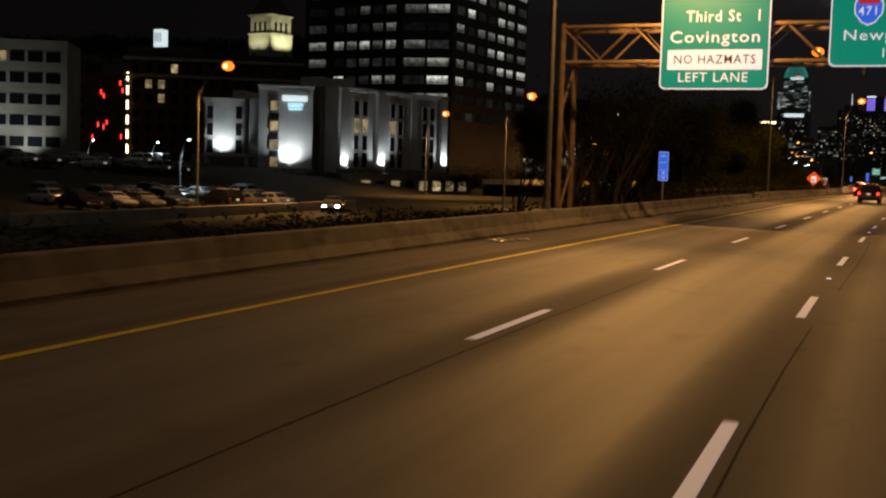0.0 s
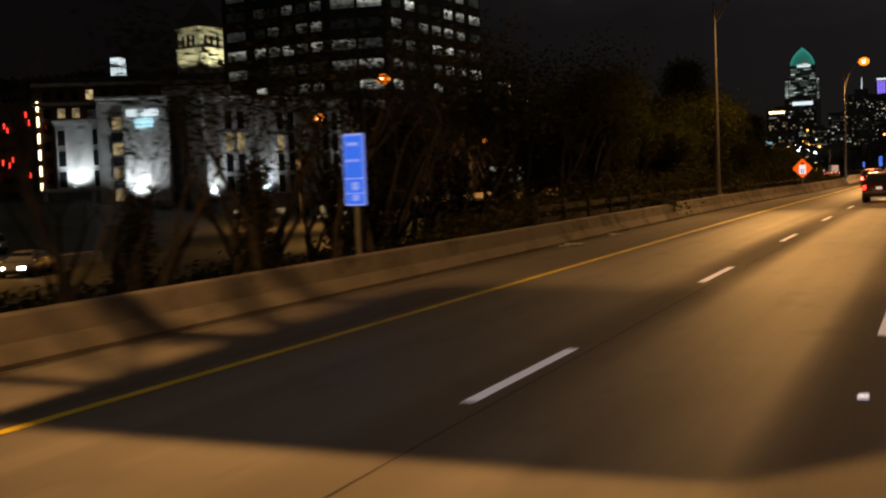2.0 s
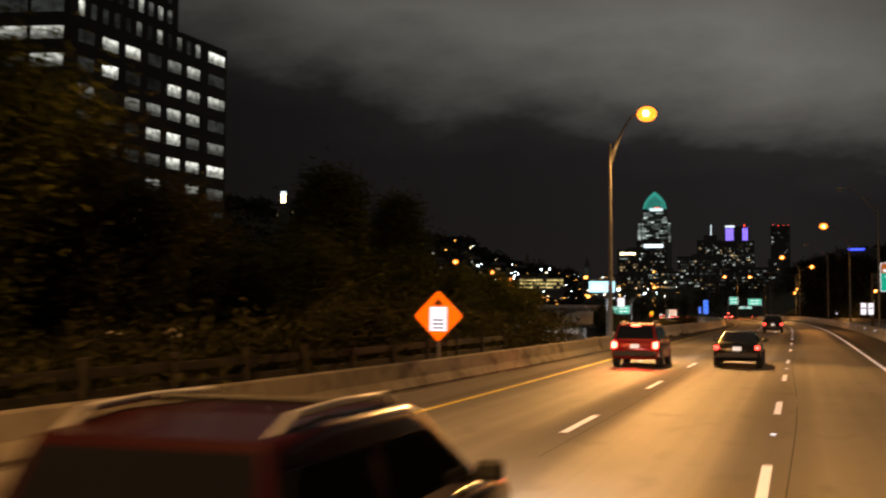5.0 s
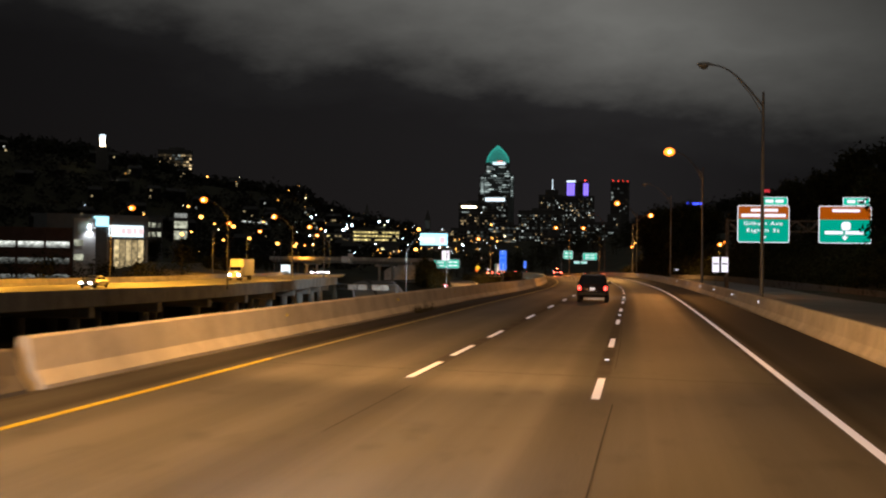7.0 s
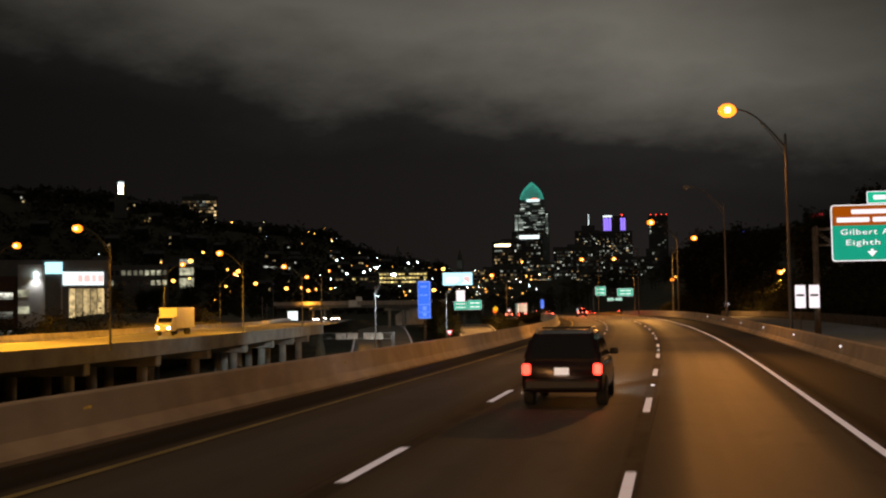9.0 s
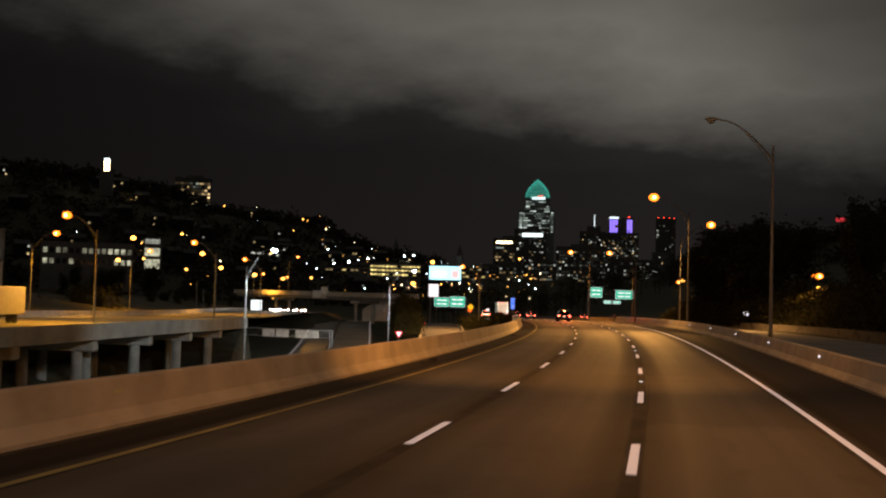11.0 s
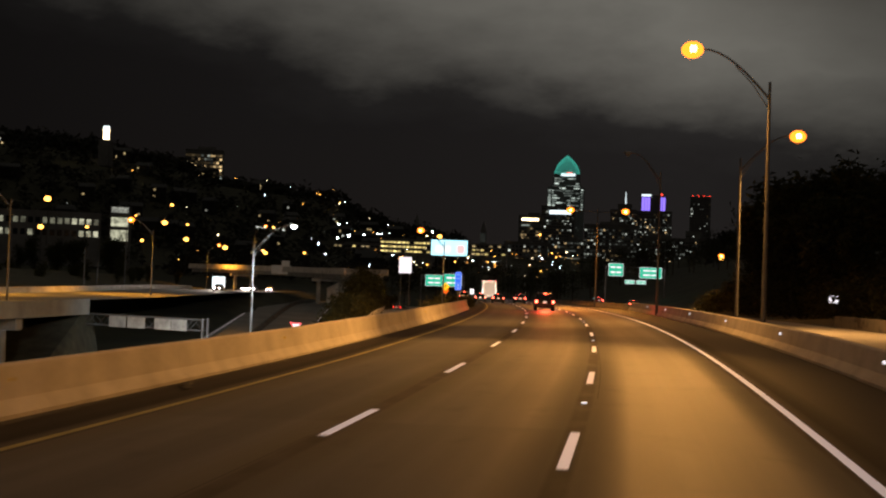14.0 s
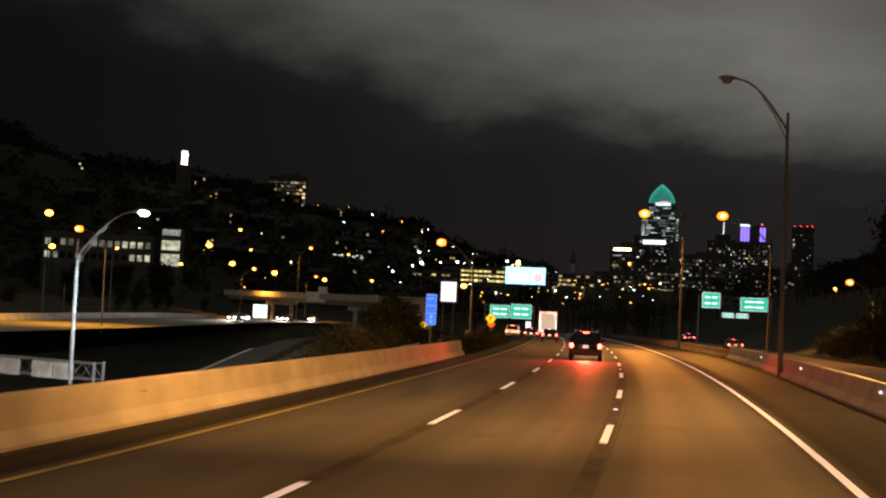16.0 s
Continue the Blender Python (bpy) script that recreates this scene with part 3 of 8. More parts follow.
def left_edge(s):
    """Foot of the left barrier."""
    return -2.55 + 1.0 * smooth(135, 192, s)


# ---------------------------------------------------------------- ground and roads

def road_side(x, y):
    """Distance along and to the right of the yellow line, for a place in the plan."""
    s = max(-55.0, min(880.0, y))
    off = x - float(np.interp(s, RY, RX))
    return s, off


HILL_AZ = [-180, -95, -60, -30, -16, -12, -8, -4.5, -2, 5, 9.2, 11.5, 13.2, 14.4, 17.2, 20, 22, 24.2, 25.8, 28.2, 30.7, 34, 36, 45, 70, 120, 180]
HILL_EL = [2, 3, 5, 4.6, 4.2, 3.6, 3.0, 2.0, 1.2, 1.2, 1.9, 2.2, 2.7, 3.4, 3.9, 4.0, 4.9, 5.1, 5.5, 5.7, 5.6, 7.0, 6.4, 6, 4, 2, 2]


def ground_z(x, y):
    s, off = road_side(x, y)
    zr = float(np.interp(s, SS, RZ))
    late = smooth(186, 226, s)
    if off < 0:
        near = np.interp(off, [-150, -95, -78, -60, -13, -4.2, -1.8], [2.0, 1.6, 0.8, -2.0, -2.0, -0.6, -0.45])
        low = np.interp(off, [-150, -104, -80, -70, -60, -12, -5.0, -1.2], [-1, -4.6, -4.4, -1.7, -9.4, -9.4, -8.0, -0.5])
        far = np.interp(off, [-150, -74, -70, -48, -44, -12, -4.5, -1.2], [0, -0.6, -0.35, -0.35, -2.8, -2.8, -2.4, -0.5])
        low = low + (far - low) * smooth(450, 590, s)
        z = zr + near + (low - near) * late
    else:
        lane = np.interp(off, [0, 15.2, 16.5, 28, 34, 48, 75, 130], [-0.45, -0.45, -0.5, -0.5, 1.5, 9.0, 22, 34])
        flat = np.interp(off, [0, 15.2, 16.5, 37, 46, 60, 130], [-0.45, -0.45, -0.5, -0.5, 2.5, 7.0, 22.0])
        z = zr + lane + (flat - lane) * smooth(395, 470, s)
    # the hills round the basin, seen from the middle of the way
    dx, dy = x - 20.0, y - 300.0
    r = math.hypot(dx, dy)
    az = math.degrees(math.atan2(-dx, dy))
    crest = 1200.0 * math.tan(math.radians(float(np.interp(az, HILL_AZ, HILL_EL))))
    rise = smooth(520, 1180, r)
    away = smooth(200, 700, abs(dx) + max(0.0, y - 640.0) + max(0.0, -60.0 - y))
    z = z * (1 - away) + away * (-6.0 + smooth(0, 400, -dx) * 6.0)
    bumps = noise.noise((x * 0.012, y * 0.012, 0.0)) * 9.0 + noise.noise((x * 0.05, y * 0.05, 3.0)) * 3.0
    z = z * (1 - rise) + (crest * (0.25 + 0.75 * rise) + bumps * rise) * rise
    return z


def axis(lo, a, b, hi, fine):
    mid = list(np.arange(a, b + 0.1, fine))
    out, step, v = [], fine * 1.3, b
    while v < hi:
        v += step
        step *= 1.09
        out.append(v)
    left, step, v = [], fine * 1.3, a
    while v > lo:
        v -= step
        step *= 1.09
        left.append(v)
    return left[::-1] + mid + out


def build_ground():
    xs, ys = axis(-4200, -110, 72, 4200, 4.0), axis(-900, -40, 640, 4800, 6.0)
    sh = Shape()
    sh.v = [(x, y, ground_z(x, y)) for y in ys for x in xs]
    w = len(xs)
    sh.f = [(j * w + i, j * w + i + 1, j * w + w + i + 1, j * w + w + i) for j in range(len(ys) - 1) for i in range(w - 1)]
    ob = new("ground", sh.mesh("ground", M["grass"], True))
    tagged(ob, "dark rough grass verge, valley floor and wooded hillsides", "ground", kind="structure")


build_ground()

BARRIER_R = 13.9
road = ribbon("road", -45, 640, lambda s: [left_edge(s) - 0.15, -1.2, 0, 1.83, 3.66, 5.49, 7.32, 9.15, 11.0, 12.6, 14.4 + 3.6 * smooth(436, 470, s)],
              lambda s: [0] * 11, M["road"])
tagged(road, "worn grey three-lane motorway carriageway with dark wheel tracks", "road", kind="structure")
skirt = ribbon("road_slab", -45, 640, lambda s: [left_edge(s) - 0.15, left_edge(s) - 0.2, 14.45 + 3.6 * smooth(436, 470, s), 14.4 + 3.6 * smooth(436, 470, s)],
               lambda s: [-0.006, -0.42, -0.42, -0.006], M["pier"])
tagged(skirt, "concrete slab under the carriageway", "road slab", kind="structure")

# painted edge lines
for nm, off, mat, s0, s1, lab in (("yellow_line", 0.0, "yellow", -45, 199, "yellow line along the inner shoulder"),
                                  ("yellow_line", 0.0, "faded_yellow", 199, 640, "faded yellow line along the inner shoulder of the bridge"),
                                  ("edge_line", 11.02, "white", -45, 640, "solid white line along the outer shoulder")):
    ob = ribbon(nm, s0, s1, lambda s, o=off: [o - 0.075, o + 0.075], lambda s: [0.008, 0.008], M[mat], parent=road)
    ob["label"] = lab

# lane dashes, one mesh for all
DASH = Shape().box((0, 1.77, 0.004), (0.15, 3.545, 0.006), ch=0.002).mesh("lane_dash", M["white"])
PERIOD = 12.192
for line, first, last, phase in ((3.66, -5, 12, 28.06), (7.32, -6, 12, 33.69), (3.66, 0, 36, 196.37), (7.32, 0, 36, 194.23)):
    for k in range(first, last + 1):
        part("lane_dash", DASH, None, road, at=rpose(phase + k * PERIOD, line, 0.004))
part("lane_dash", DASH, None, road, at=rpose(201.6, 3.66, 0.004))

# raised markers between the dashes
MARK = Shape().box((0, 0, 0.01), (0.11, 0.11, 0.022), ch=0.008).mesh("pavement_marker", M["sign_white"])
for k in range(-3, 13, 2):
    part("pavement_marker", MARK, None, road, at=rpose(33.69 + k * PERIOD + 7.9, 7.32, 0.002))
for k in range(0, 36, 2):
    part("pavement_marker", MARK, None, road, at=rpose(194.23 + k * PERIOD + 7.9, 7.32, 0.002))

# sealed seams and the joint where the bridge begins
for off, s0, s1, wob in ((7.62, -45, 200, 0.12), (3.95, -45, 195, 0.05), (7.5, 200, 640, 0.06), (3.45, 200, 640, 0.05)):
    rng = random.Random(int(off * 100))
    a = s0
    while a < s1:
        b = min(s1, a + rng.uniform(14, 40))
        ribbon("tar_seam", a, b, lambda s, o=off, w=wob: [o + w * math.sin(s * 0.13) - 0.011, o + w * math.sin(s * 0.13) + 0.011],
               lambda s: [0.005, 0.005], M["tar"], parent=road)
        a = b + rng.uniform(2, 22)
for s in (198.0,):
    ob = ribbon("bridge_joint", s, s + 0.06, lambda s: [-1.5, 4, 8, 13.8], lambda s: [0.006] * 4, M["tar"], step=0.06, parent=road)


def barrier(name, s0, s1, foot, side, height, mat, label, unit=6.1):
    """Sloped-face safety wall in cast lengths. side: -1 stands to the left of the road."""
    base = thing(name, Matrix.Identity(4), label, "barrier", kind="structure")
    prof = ((0.0, 0.0), (0.0, 0.075), (0.17, 0.30), (0.27, height - 0.03), (0.30, height), (0.47, height), (0.50, height - 0.03), (0.50, -0.5), (0.0, -0.5))
    s = s0
    while s < s1 - 0.5:
        e = min(s + unit, s1)
        rings = []
        for q in np.linspace(s + 0.004, e - 0.004, 4):
            rings.append([tuple(rp(q, foot(q) + side * d, z)) for d, z in (prof if side < 0 else prof[::-1])])
        part("barrier_segment", Shape().loft(rings), M[mat], base)
        s = e
    return base


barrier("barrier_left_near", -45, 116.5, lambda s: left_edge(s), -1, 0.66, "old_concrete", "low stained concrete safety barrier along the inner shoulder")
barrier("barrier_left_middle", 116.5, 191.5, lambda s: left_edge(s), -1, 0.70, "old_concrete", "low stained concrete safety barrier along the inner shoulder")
barrier("barrier_left_bridge", 192.0, 434.5, lambda s: left_edge(s) - 0.02, -1, 0.86, "concrete", "pale concrete bridge parapet with a sloped face")
barrier("barrier_right", 120, 446, lambda s: BARRIER_R + 0.9 * smooth(400, 446, s), 1, 0.82, "concrete", "pale concrete safety barrier beside the outer shoulder")
barrier("barrier_right_far", 446.3, 600, lambda s: 14.85, 1, 0.62, "old_concrete", "low dull concrete barrier along the outer shoulder of the curve")

# grit and stain along the foot of the left barrier
ob = ribbon("shoulder_dirt", -45, 191, lambda s: [left_edge(s) - 0.02, left_edge(s) + 0.16 + 0.10 * math.sin(s * 0.9) * math.sin(s * 0.23)], lambda s: [0.006, 0.006], M["tar"], step=1.5, parent=road)
ob = ribbon("shoulder_dirt", 191, 461, lambda s: [left_edge(s) - 0.02, left_edge(s) + 0.2 + 0.08 * math.sin(s * 0.7) * math.sin(s * 0.19)], lambda s: [0.006, 0.006], M["tar"], step=1.5, parent=road)


# ---------------------------------------------------------------- lamp posts

def lamp_post(at, height=13.0, reach=3.2, lit="on", label="", base_up=0.0, straight=False, group="street lamps", double=False, power=SODIUM_POWER, scale=1.0, side=1.7, colour=SODIUM, lean=0.38, down=0.5, back=1.0, throw=1.75):
    """A tapered steel post whose arm reaches to its local +x."""
    post = thing("street_lamp", at, label, "street lamp", group)
    part("base_plate", Shape().box((0, 0, base_up + 0.03), (0.42, 0.42, 0.06), ch=0.01).tube([(0, 0, base_up + 0.06), (0, 0, base_up + 0.35)], [0.17, 0.13], 10), M["steel"], post)
    top = height - (0.25 if straight else 2.3)
    part("pole", Shape().tube([(0, 0, base_up + 0.3), (0, 0, base_up + (top - base_up) * 0.5), (0, 0, top + (0.5 if straight else 0.8))], [0.125, 0.10, 0.065], 10), M["steel"], post, smooth=True)
    for sgn in ((1, -1) if double else (1,)):
        pts = []
        for i in range(9):
            u = i / 8
            x = reach * u
            z = top + (height - top) * (math.sin(u * math.pi / 2) if not straight else 0.25 + 0.75 * u)
            pts.append((sgn * x, 0, z))
        arm = Shape().tube(pts, [0.06 - 0.02 * i / 8 for i in range(9)], 8)
        if not straight:
            arm.tube([(0, 0, top - 0.5), (sgn * reach * 0.25, 0, top + (height - top) * 0.30), (sgn * reach * 0.5, 0, top + (height - top) * 0.66)], 0.025, 6)
        part("arm", arm, M["steel"], post, smooth=True)
        rings = []
        for y, w, d, u in ((-0.12, 0.06, 0.05, 0.0), (0.0, 0.10, 0.08, 0.0), (0.18, 0.17, 0.13, 0.02), (0.48, 0.20, 0.14, 0.03), (0.70, 0.15, 0.10, 0.03), (0.80, 0.05, 0.04, 0.02)):
            rings.append([(sgn * (reach + y * scale), w * scale * math.cos(a), height + (u + d * math.sin(a) * (1.0 if math.sin(a) > 0 else 0.35)) * scale)
                          for a in (2 * math.pi * j / 10 for j in range(10))])
        head = part("lamp_head", Shape().loft(rings), M["housing"], post, smooth=True)
        lens = {"on": "lens_on", "off": "lens_off", "white": "lens_white"}[lit]
        # lens ball is wider than the head: its size stands in for glare
        part("lens", Shape().ball((sgn * (reach + 0.42 * scale), 0, height - 0.045 * scale), tuple(k * scale * (1.0 if lit == "on" else 0.5) for k in (0.52, 0.46, 0.40)), 12, 8), M[lens], head, "glowing lens enlarged for glare" if lit != "off" else "dark lens", smooth=True)
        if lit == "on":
            part("arc_tube", Shape().ball((sgn * (reach + 0.42 * scale), 0, height - 0.06 * scale), tuple(k * scale for k in (0.36, 0.50, 0.31)), 10, 6), M["arc"], head, "white core of the lamp glare", smooth=True)
        if lit != "off":
            m = at @ Vector((sgn * (reach + 0.42), 0, height - 0.80))
            if lit == "on" and power >= SODIUM_POWER:
                # reflector beams along the road, stronger to make up for missing headlights
                lamp_light("lamp_beam", m, power * down, colour, size=150, radius=0.2, blend=0.9)
                for way in (1, -1):
                    aim = at.to_3x3() @ Vector((lean * sgn, way * throw, -1))
                    lamp_light("lamp_side_beam", m, power * side * (1.0 if way > 0 else back), colour, aim, 74, 0.2, 1.0)
            else:
                lamp_light("lamp_beam", m, power, colour if lit == "on" else (0.78, 0.95, 1.0), size=140, radius=0.2, blend=0.9)
                if lit == "white" and power > 9000:
                    # added beams that brighten the lower road and the viaduct side
                    lamp_light("lamp_side_beam", m, power * 1.6, (0.80, 0.95, 1.0), at.to_3x3() @ Vector((-1.0, 2.6, -1)), 66, 0.2, 1.0)
                    lamp_light("lamp_side_beam", m, power * 0.12, (0.80, 0.95, 1.0), at.to_3x3() @ Vector((-2.6, -1.0, -0.75)), 60, 0.2, 1.0)
    return post


L_LIT = "tall steel street lamp with curved arm, glowing amber, on the barrier"
L_OFF = "tall steel street lamp with curved arm, unlit, behind the barrier"
# unseen lamp behind the start, added at the row's spacing for its light
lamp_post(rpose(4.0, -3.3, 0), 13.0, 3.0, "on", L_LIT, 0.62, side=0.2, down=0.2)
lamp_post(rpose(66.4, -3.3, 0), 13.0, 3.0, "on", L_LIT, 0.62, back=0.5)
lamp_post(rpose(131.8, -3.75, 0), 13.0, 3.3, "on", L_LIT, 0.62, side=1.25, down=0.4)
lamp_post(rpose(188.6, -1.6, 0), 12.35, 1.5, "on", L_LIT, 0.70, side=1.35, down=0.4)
PLINTH = ((66.4, -2.57), (131.8, -2.62), (188.6, -1.52))
for s, foot in PLINTH:
    # widened length of barrier that carries the post
    rings = []
    for q, w in ((s - 2.4, 0.02), (s - 0.6, 0.78), (s + 0.6, 0.78), (s + 2.4, 0.02)):
        rings.append([tuple(rp(q, foot - 0.05 - d, z)) for d, z in ((-0.10 + 0.12 * (1 - w), -0.3), (-0.10 + 0.12 * (1 - w), 0.08), (0.12, 0.34), (0.20, 0.64), (0.28 + w, 0.64), (0.28 + w, -0.3))])
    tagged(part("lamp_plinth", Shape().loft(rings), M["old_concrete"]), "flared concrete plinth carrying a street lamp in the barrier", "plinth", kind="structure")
for s, off, lit, side, back, throw, down, colour in ((238.0, 14.75, "off", 0, 0, 1.75, 0, SODIUM), (285.2, 14.75, "on", 0.45, 3.1, 3.3, 0.15, (1.0, 0.375, 0.072)), (331.0, 15.15, "off", 0, 0, 1.75, 0, SODIUM),
                                                     (379.6, 15.15, "on", 1.45, 1.0, 2.0, 0.3, (1.0, 0.45, 0.10)), (420.0, 14.3, "off", 0, 0, 1.75, 0, SODIUM)):
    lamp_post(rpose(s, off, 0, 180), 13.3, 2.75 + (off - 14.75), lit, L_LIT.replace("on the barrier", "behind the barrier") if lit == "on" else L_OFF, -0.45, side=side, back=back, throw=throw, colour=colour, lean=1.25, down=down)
lamp_post(pose(32.1, 400.8, -0.5, 0, 0, 0), 12.8, 3.1, "on", "tall steel street lamp over the side road, glowing amber", 0.0, power=13000)
lamp_post(pose(20.7, 477.5, -1.2, 0, 0, 4), 13.3, 3.2, "on", "two-armed steel street lamp glowing amber beside the curve", 0.0, straight=True, double=True, colour=DEEP_SODIUM, side=1.0, down=0.3)
lamp_post(pose(28.8, 480.0, -1.2, 0, 0, 180), 13.0, 3.0, "off", L_OFF, 0.0)
lamp_post(pose(-0.4, 481.5, -1.6, 0, 0, 180), 10.6, 3.0, "on", "steel street lamp glowing amber over the ramp", 0.0)
lamp_post(pose(58.3, 477.0, 1.5, 0, 0, 0), 7.2, 2.6, "on", "steel street lamp glowing amber beside the wooded slope", 0.0, power=6000)
lamp_post(pose(43.5, 527.0, -0.8, 0, 0, 180), 8.8, 2.6, "on", "steel street lamp glowing amber beside the wooded slope", 0.0, power=6000)
lamp_post(pose(55.0, 421.5, 0.8, 0, 0, 180), 6.3, 2.6, "on", "steel street lamp glowing amber beside the wooded slope", 0.0, power=6000)
# white lamps on the lower roads
lamp_post(pose(-6.9, 355.2, -9.4, 0, 0, 4), 15.7, 1.9, "white", "steel street lamp with a cool white light on the lower road", 0.0, power=11000)
lamp_post(pose(-6.4, 418.5, -9.3, 0, 0, 4), 15.7, 3.0, "white", "steel street lamp with a cool white light on the lower road", 0.0, power=24000)
# amber lamps along the opposite carriageway
for s, off, turn in ((323.5, -44.3, 180), (381.0, -47.2, 180), (349.5, -70.6, 0), (300.0, -70.6, 0), (436.0, -47.5, 180), (496.0, -50.2, 180), (420.0, -70.0, 0), (470.0, -70.0, 0)):
    lamp_post(rpose(s, off, -1.0, turn), 11.7, 3.0, "on", "steel street lamp glowing amber over the opposite carriageway", -0.4, group="opposite street lamps", power=20000 if s < 360 else (3500 if s == 436.0 else 9000), colour=(1.0, 0.43, 0.03))
for x, y, z0, high in ((-89.5, 622.6, -3.0, 12.3), (-104.5, 705.0, -3.0, 12.8), (-84.9, 648.0, -3.0, 19.0)):
    lamp_post(pose(x, y, z0, 0, 0, 10), high, 2.6, "on", "steel street lamp glowing amber beside the ramp bridge", 0.0, group="overpass lamps", power=8000, colour=(1.0, 0.43, 0.05))
for x, y in ((-81.0, 146.0), (-75.0, 151.0), (-56.0, 128.0)):
    lamp_post(pose(x, y, -1.9, 0, 0, 0), 6.2, 0.8, "white", "short steel lamp with a white light in the car park", 0.0, group="car park lamps", power=1600, scale=0.5)
# lamps round the car park
for x, y, z0, z1, rz in ((-42.0, 108.6, -2.0, 12.0, 0), (-45.8, 173.1, -1.6, 11.1, 0), (-25.6, 143.0, -2.0, 12.0, 0), (-51.5, 246.0, -1.8, 10.7, 0)):
    lamp_post(pose(x, y, z0, 0, 0, rz), z1, 2.3, "on", "steel street lamp glowing amber beside the frontage street", 0.0, group="frontage lamps", power=11000 if y < 200 else 3500)


# ---------------------------------------------------------------- signs

def rounded(w, h, r, n=5):
    pts = []
    for cx, cz, a0 in ((w / 2 - r, h / 2 - r, 0), (-w / 2 + r, h / 2 - r, 90), (-w / 2 + r, -h / 2 + r, 180), (w / 2 - r, -h / 2 + r, 270)):
        pts += [(cx + r * math.cos(radians(a0 + 90 * i / n)), cz + r * math.sin(radians(a0 + 90 * i / n))) for i in range(n + 1)]
    return pts


def plate(name, x, z, w, h, y, mat, parent, r=0.06, t=0.012, label=""):
    """An upright sheet facing local -y."""
    pts = rounded(w, h, min(r, w / 2.01, h / 2.01))
    rings = [[(x + a, yy, z + b) for a, b in pts] for yy in (y, y + t)]
    return part(name, Shape().loft(rings), M[mat], parent, label)


def bar_text(parent, x, z, w, h, y, mat, name="text_bar", words=1):
    """Unreadable writing as plain bars."""
    gap = h * 0.6
    each = (w - gap * (words - 1)) / words
    for i in range(words):
        plate(name, x - w / 2 + each / 2 + i * (each + gap), z, each, h, y, mat, parent, r=h * 0.2, t=0.004)


def truss(parent, x0, x1, z0, z1, y0, y1, mat, bay=1.6, r=0.07):
    """A box truss along local x: four chords, uprights and lacing."""
    for z in (z0, z1):
        for y in (y0, y1):
            part("chord", Shape().tube([(x0, y, z), (x1, y, z)], r, 8), M[mat], parent)
    n = max(2, int(round((x1 - x0) / bay)))
    for i in range(n):
        a, b = x0 + (x1 - x0) * i / n, x0 + (x1 - x0) * (i + 1) / n
        for y in (y0, y1):
            part("brace", Shape().tube([(a, y, z0 if i % 2 else z1), (b, y, z1 if i % 2 else z0)], r * 0.55, 6), M[mat], parent)
        for z in (z0, z1):
            part("brace", Shape().tube([(a, y0 if i % 2 else y1, z), (b, y1 if i % 2 else y0, z)], r * 0.45, 6), M[mat], parent)
            part("strut", Shape().tube([(a, y0, z), (a, y1, z)], r * 0.45, 6), M[mat], parent)


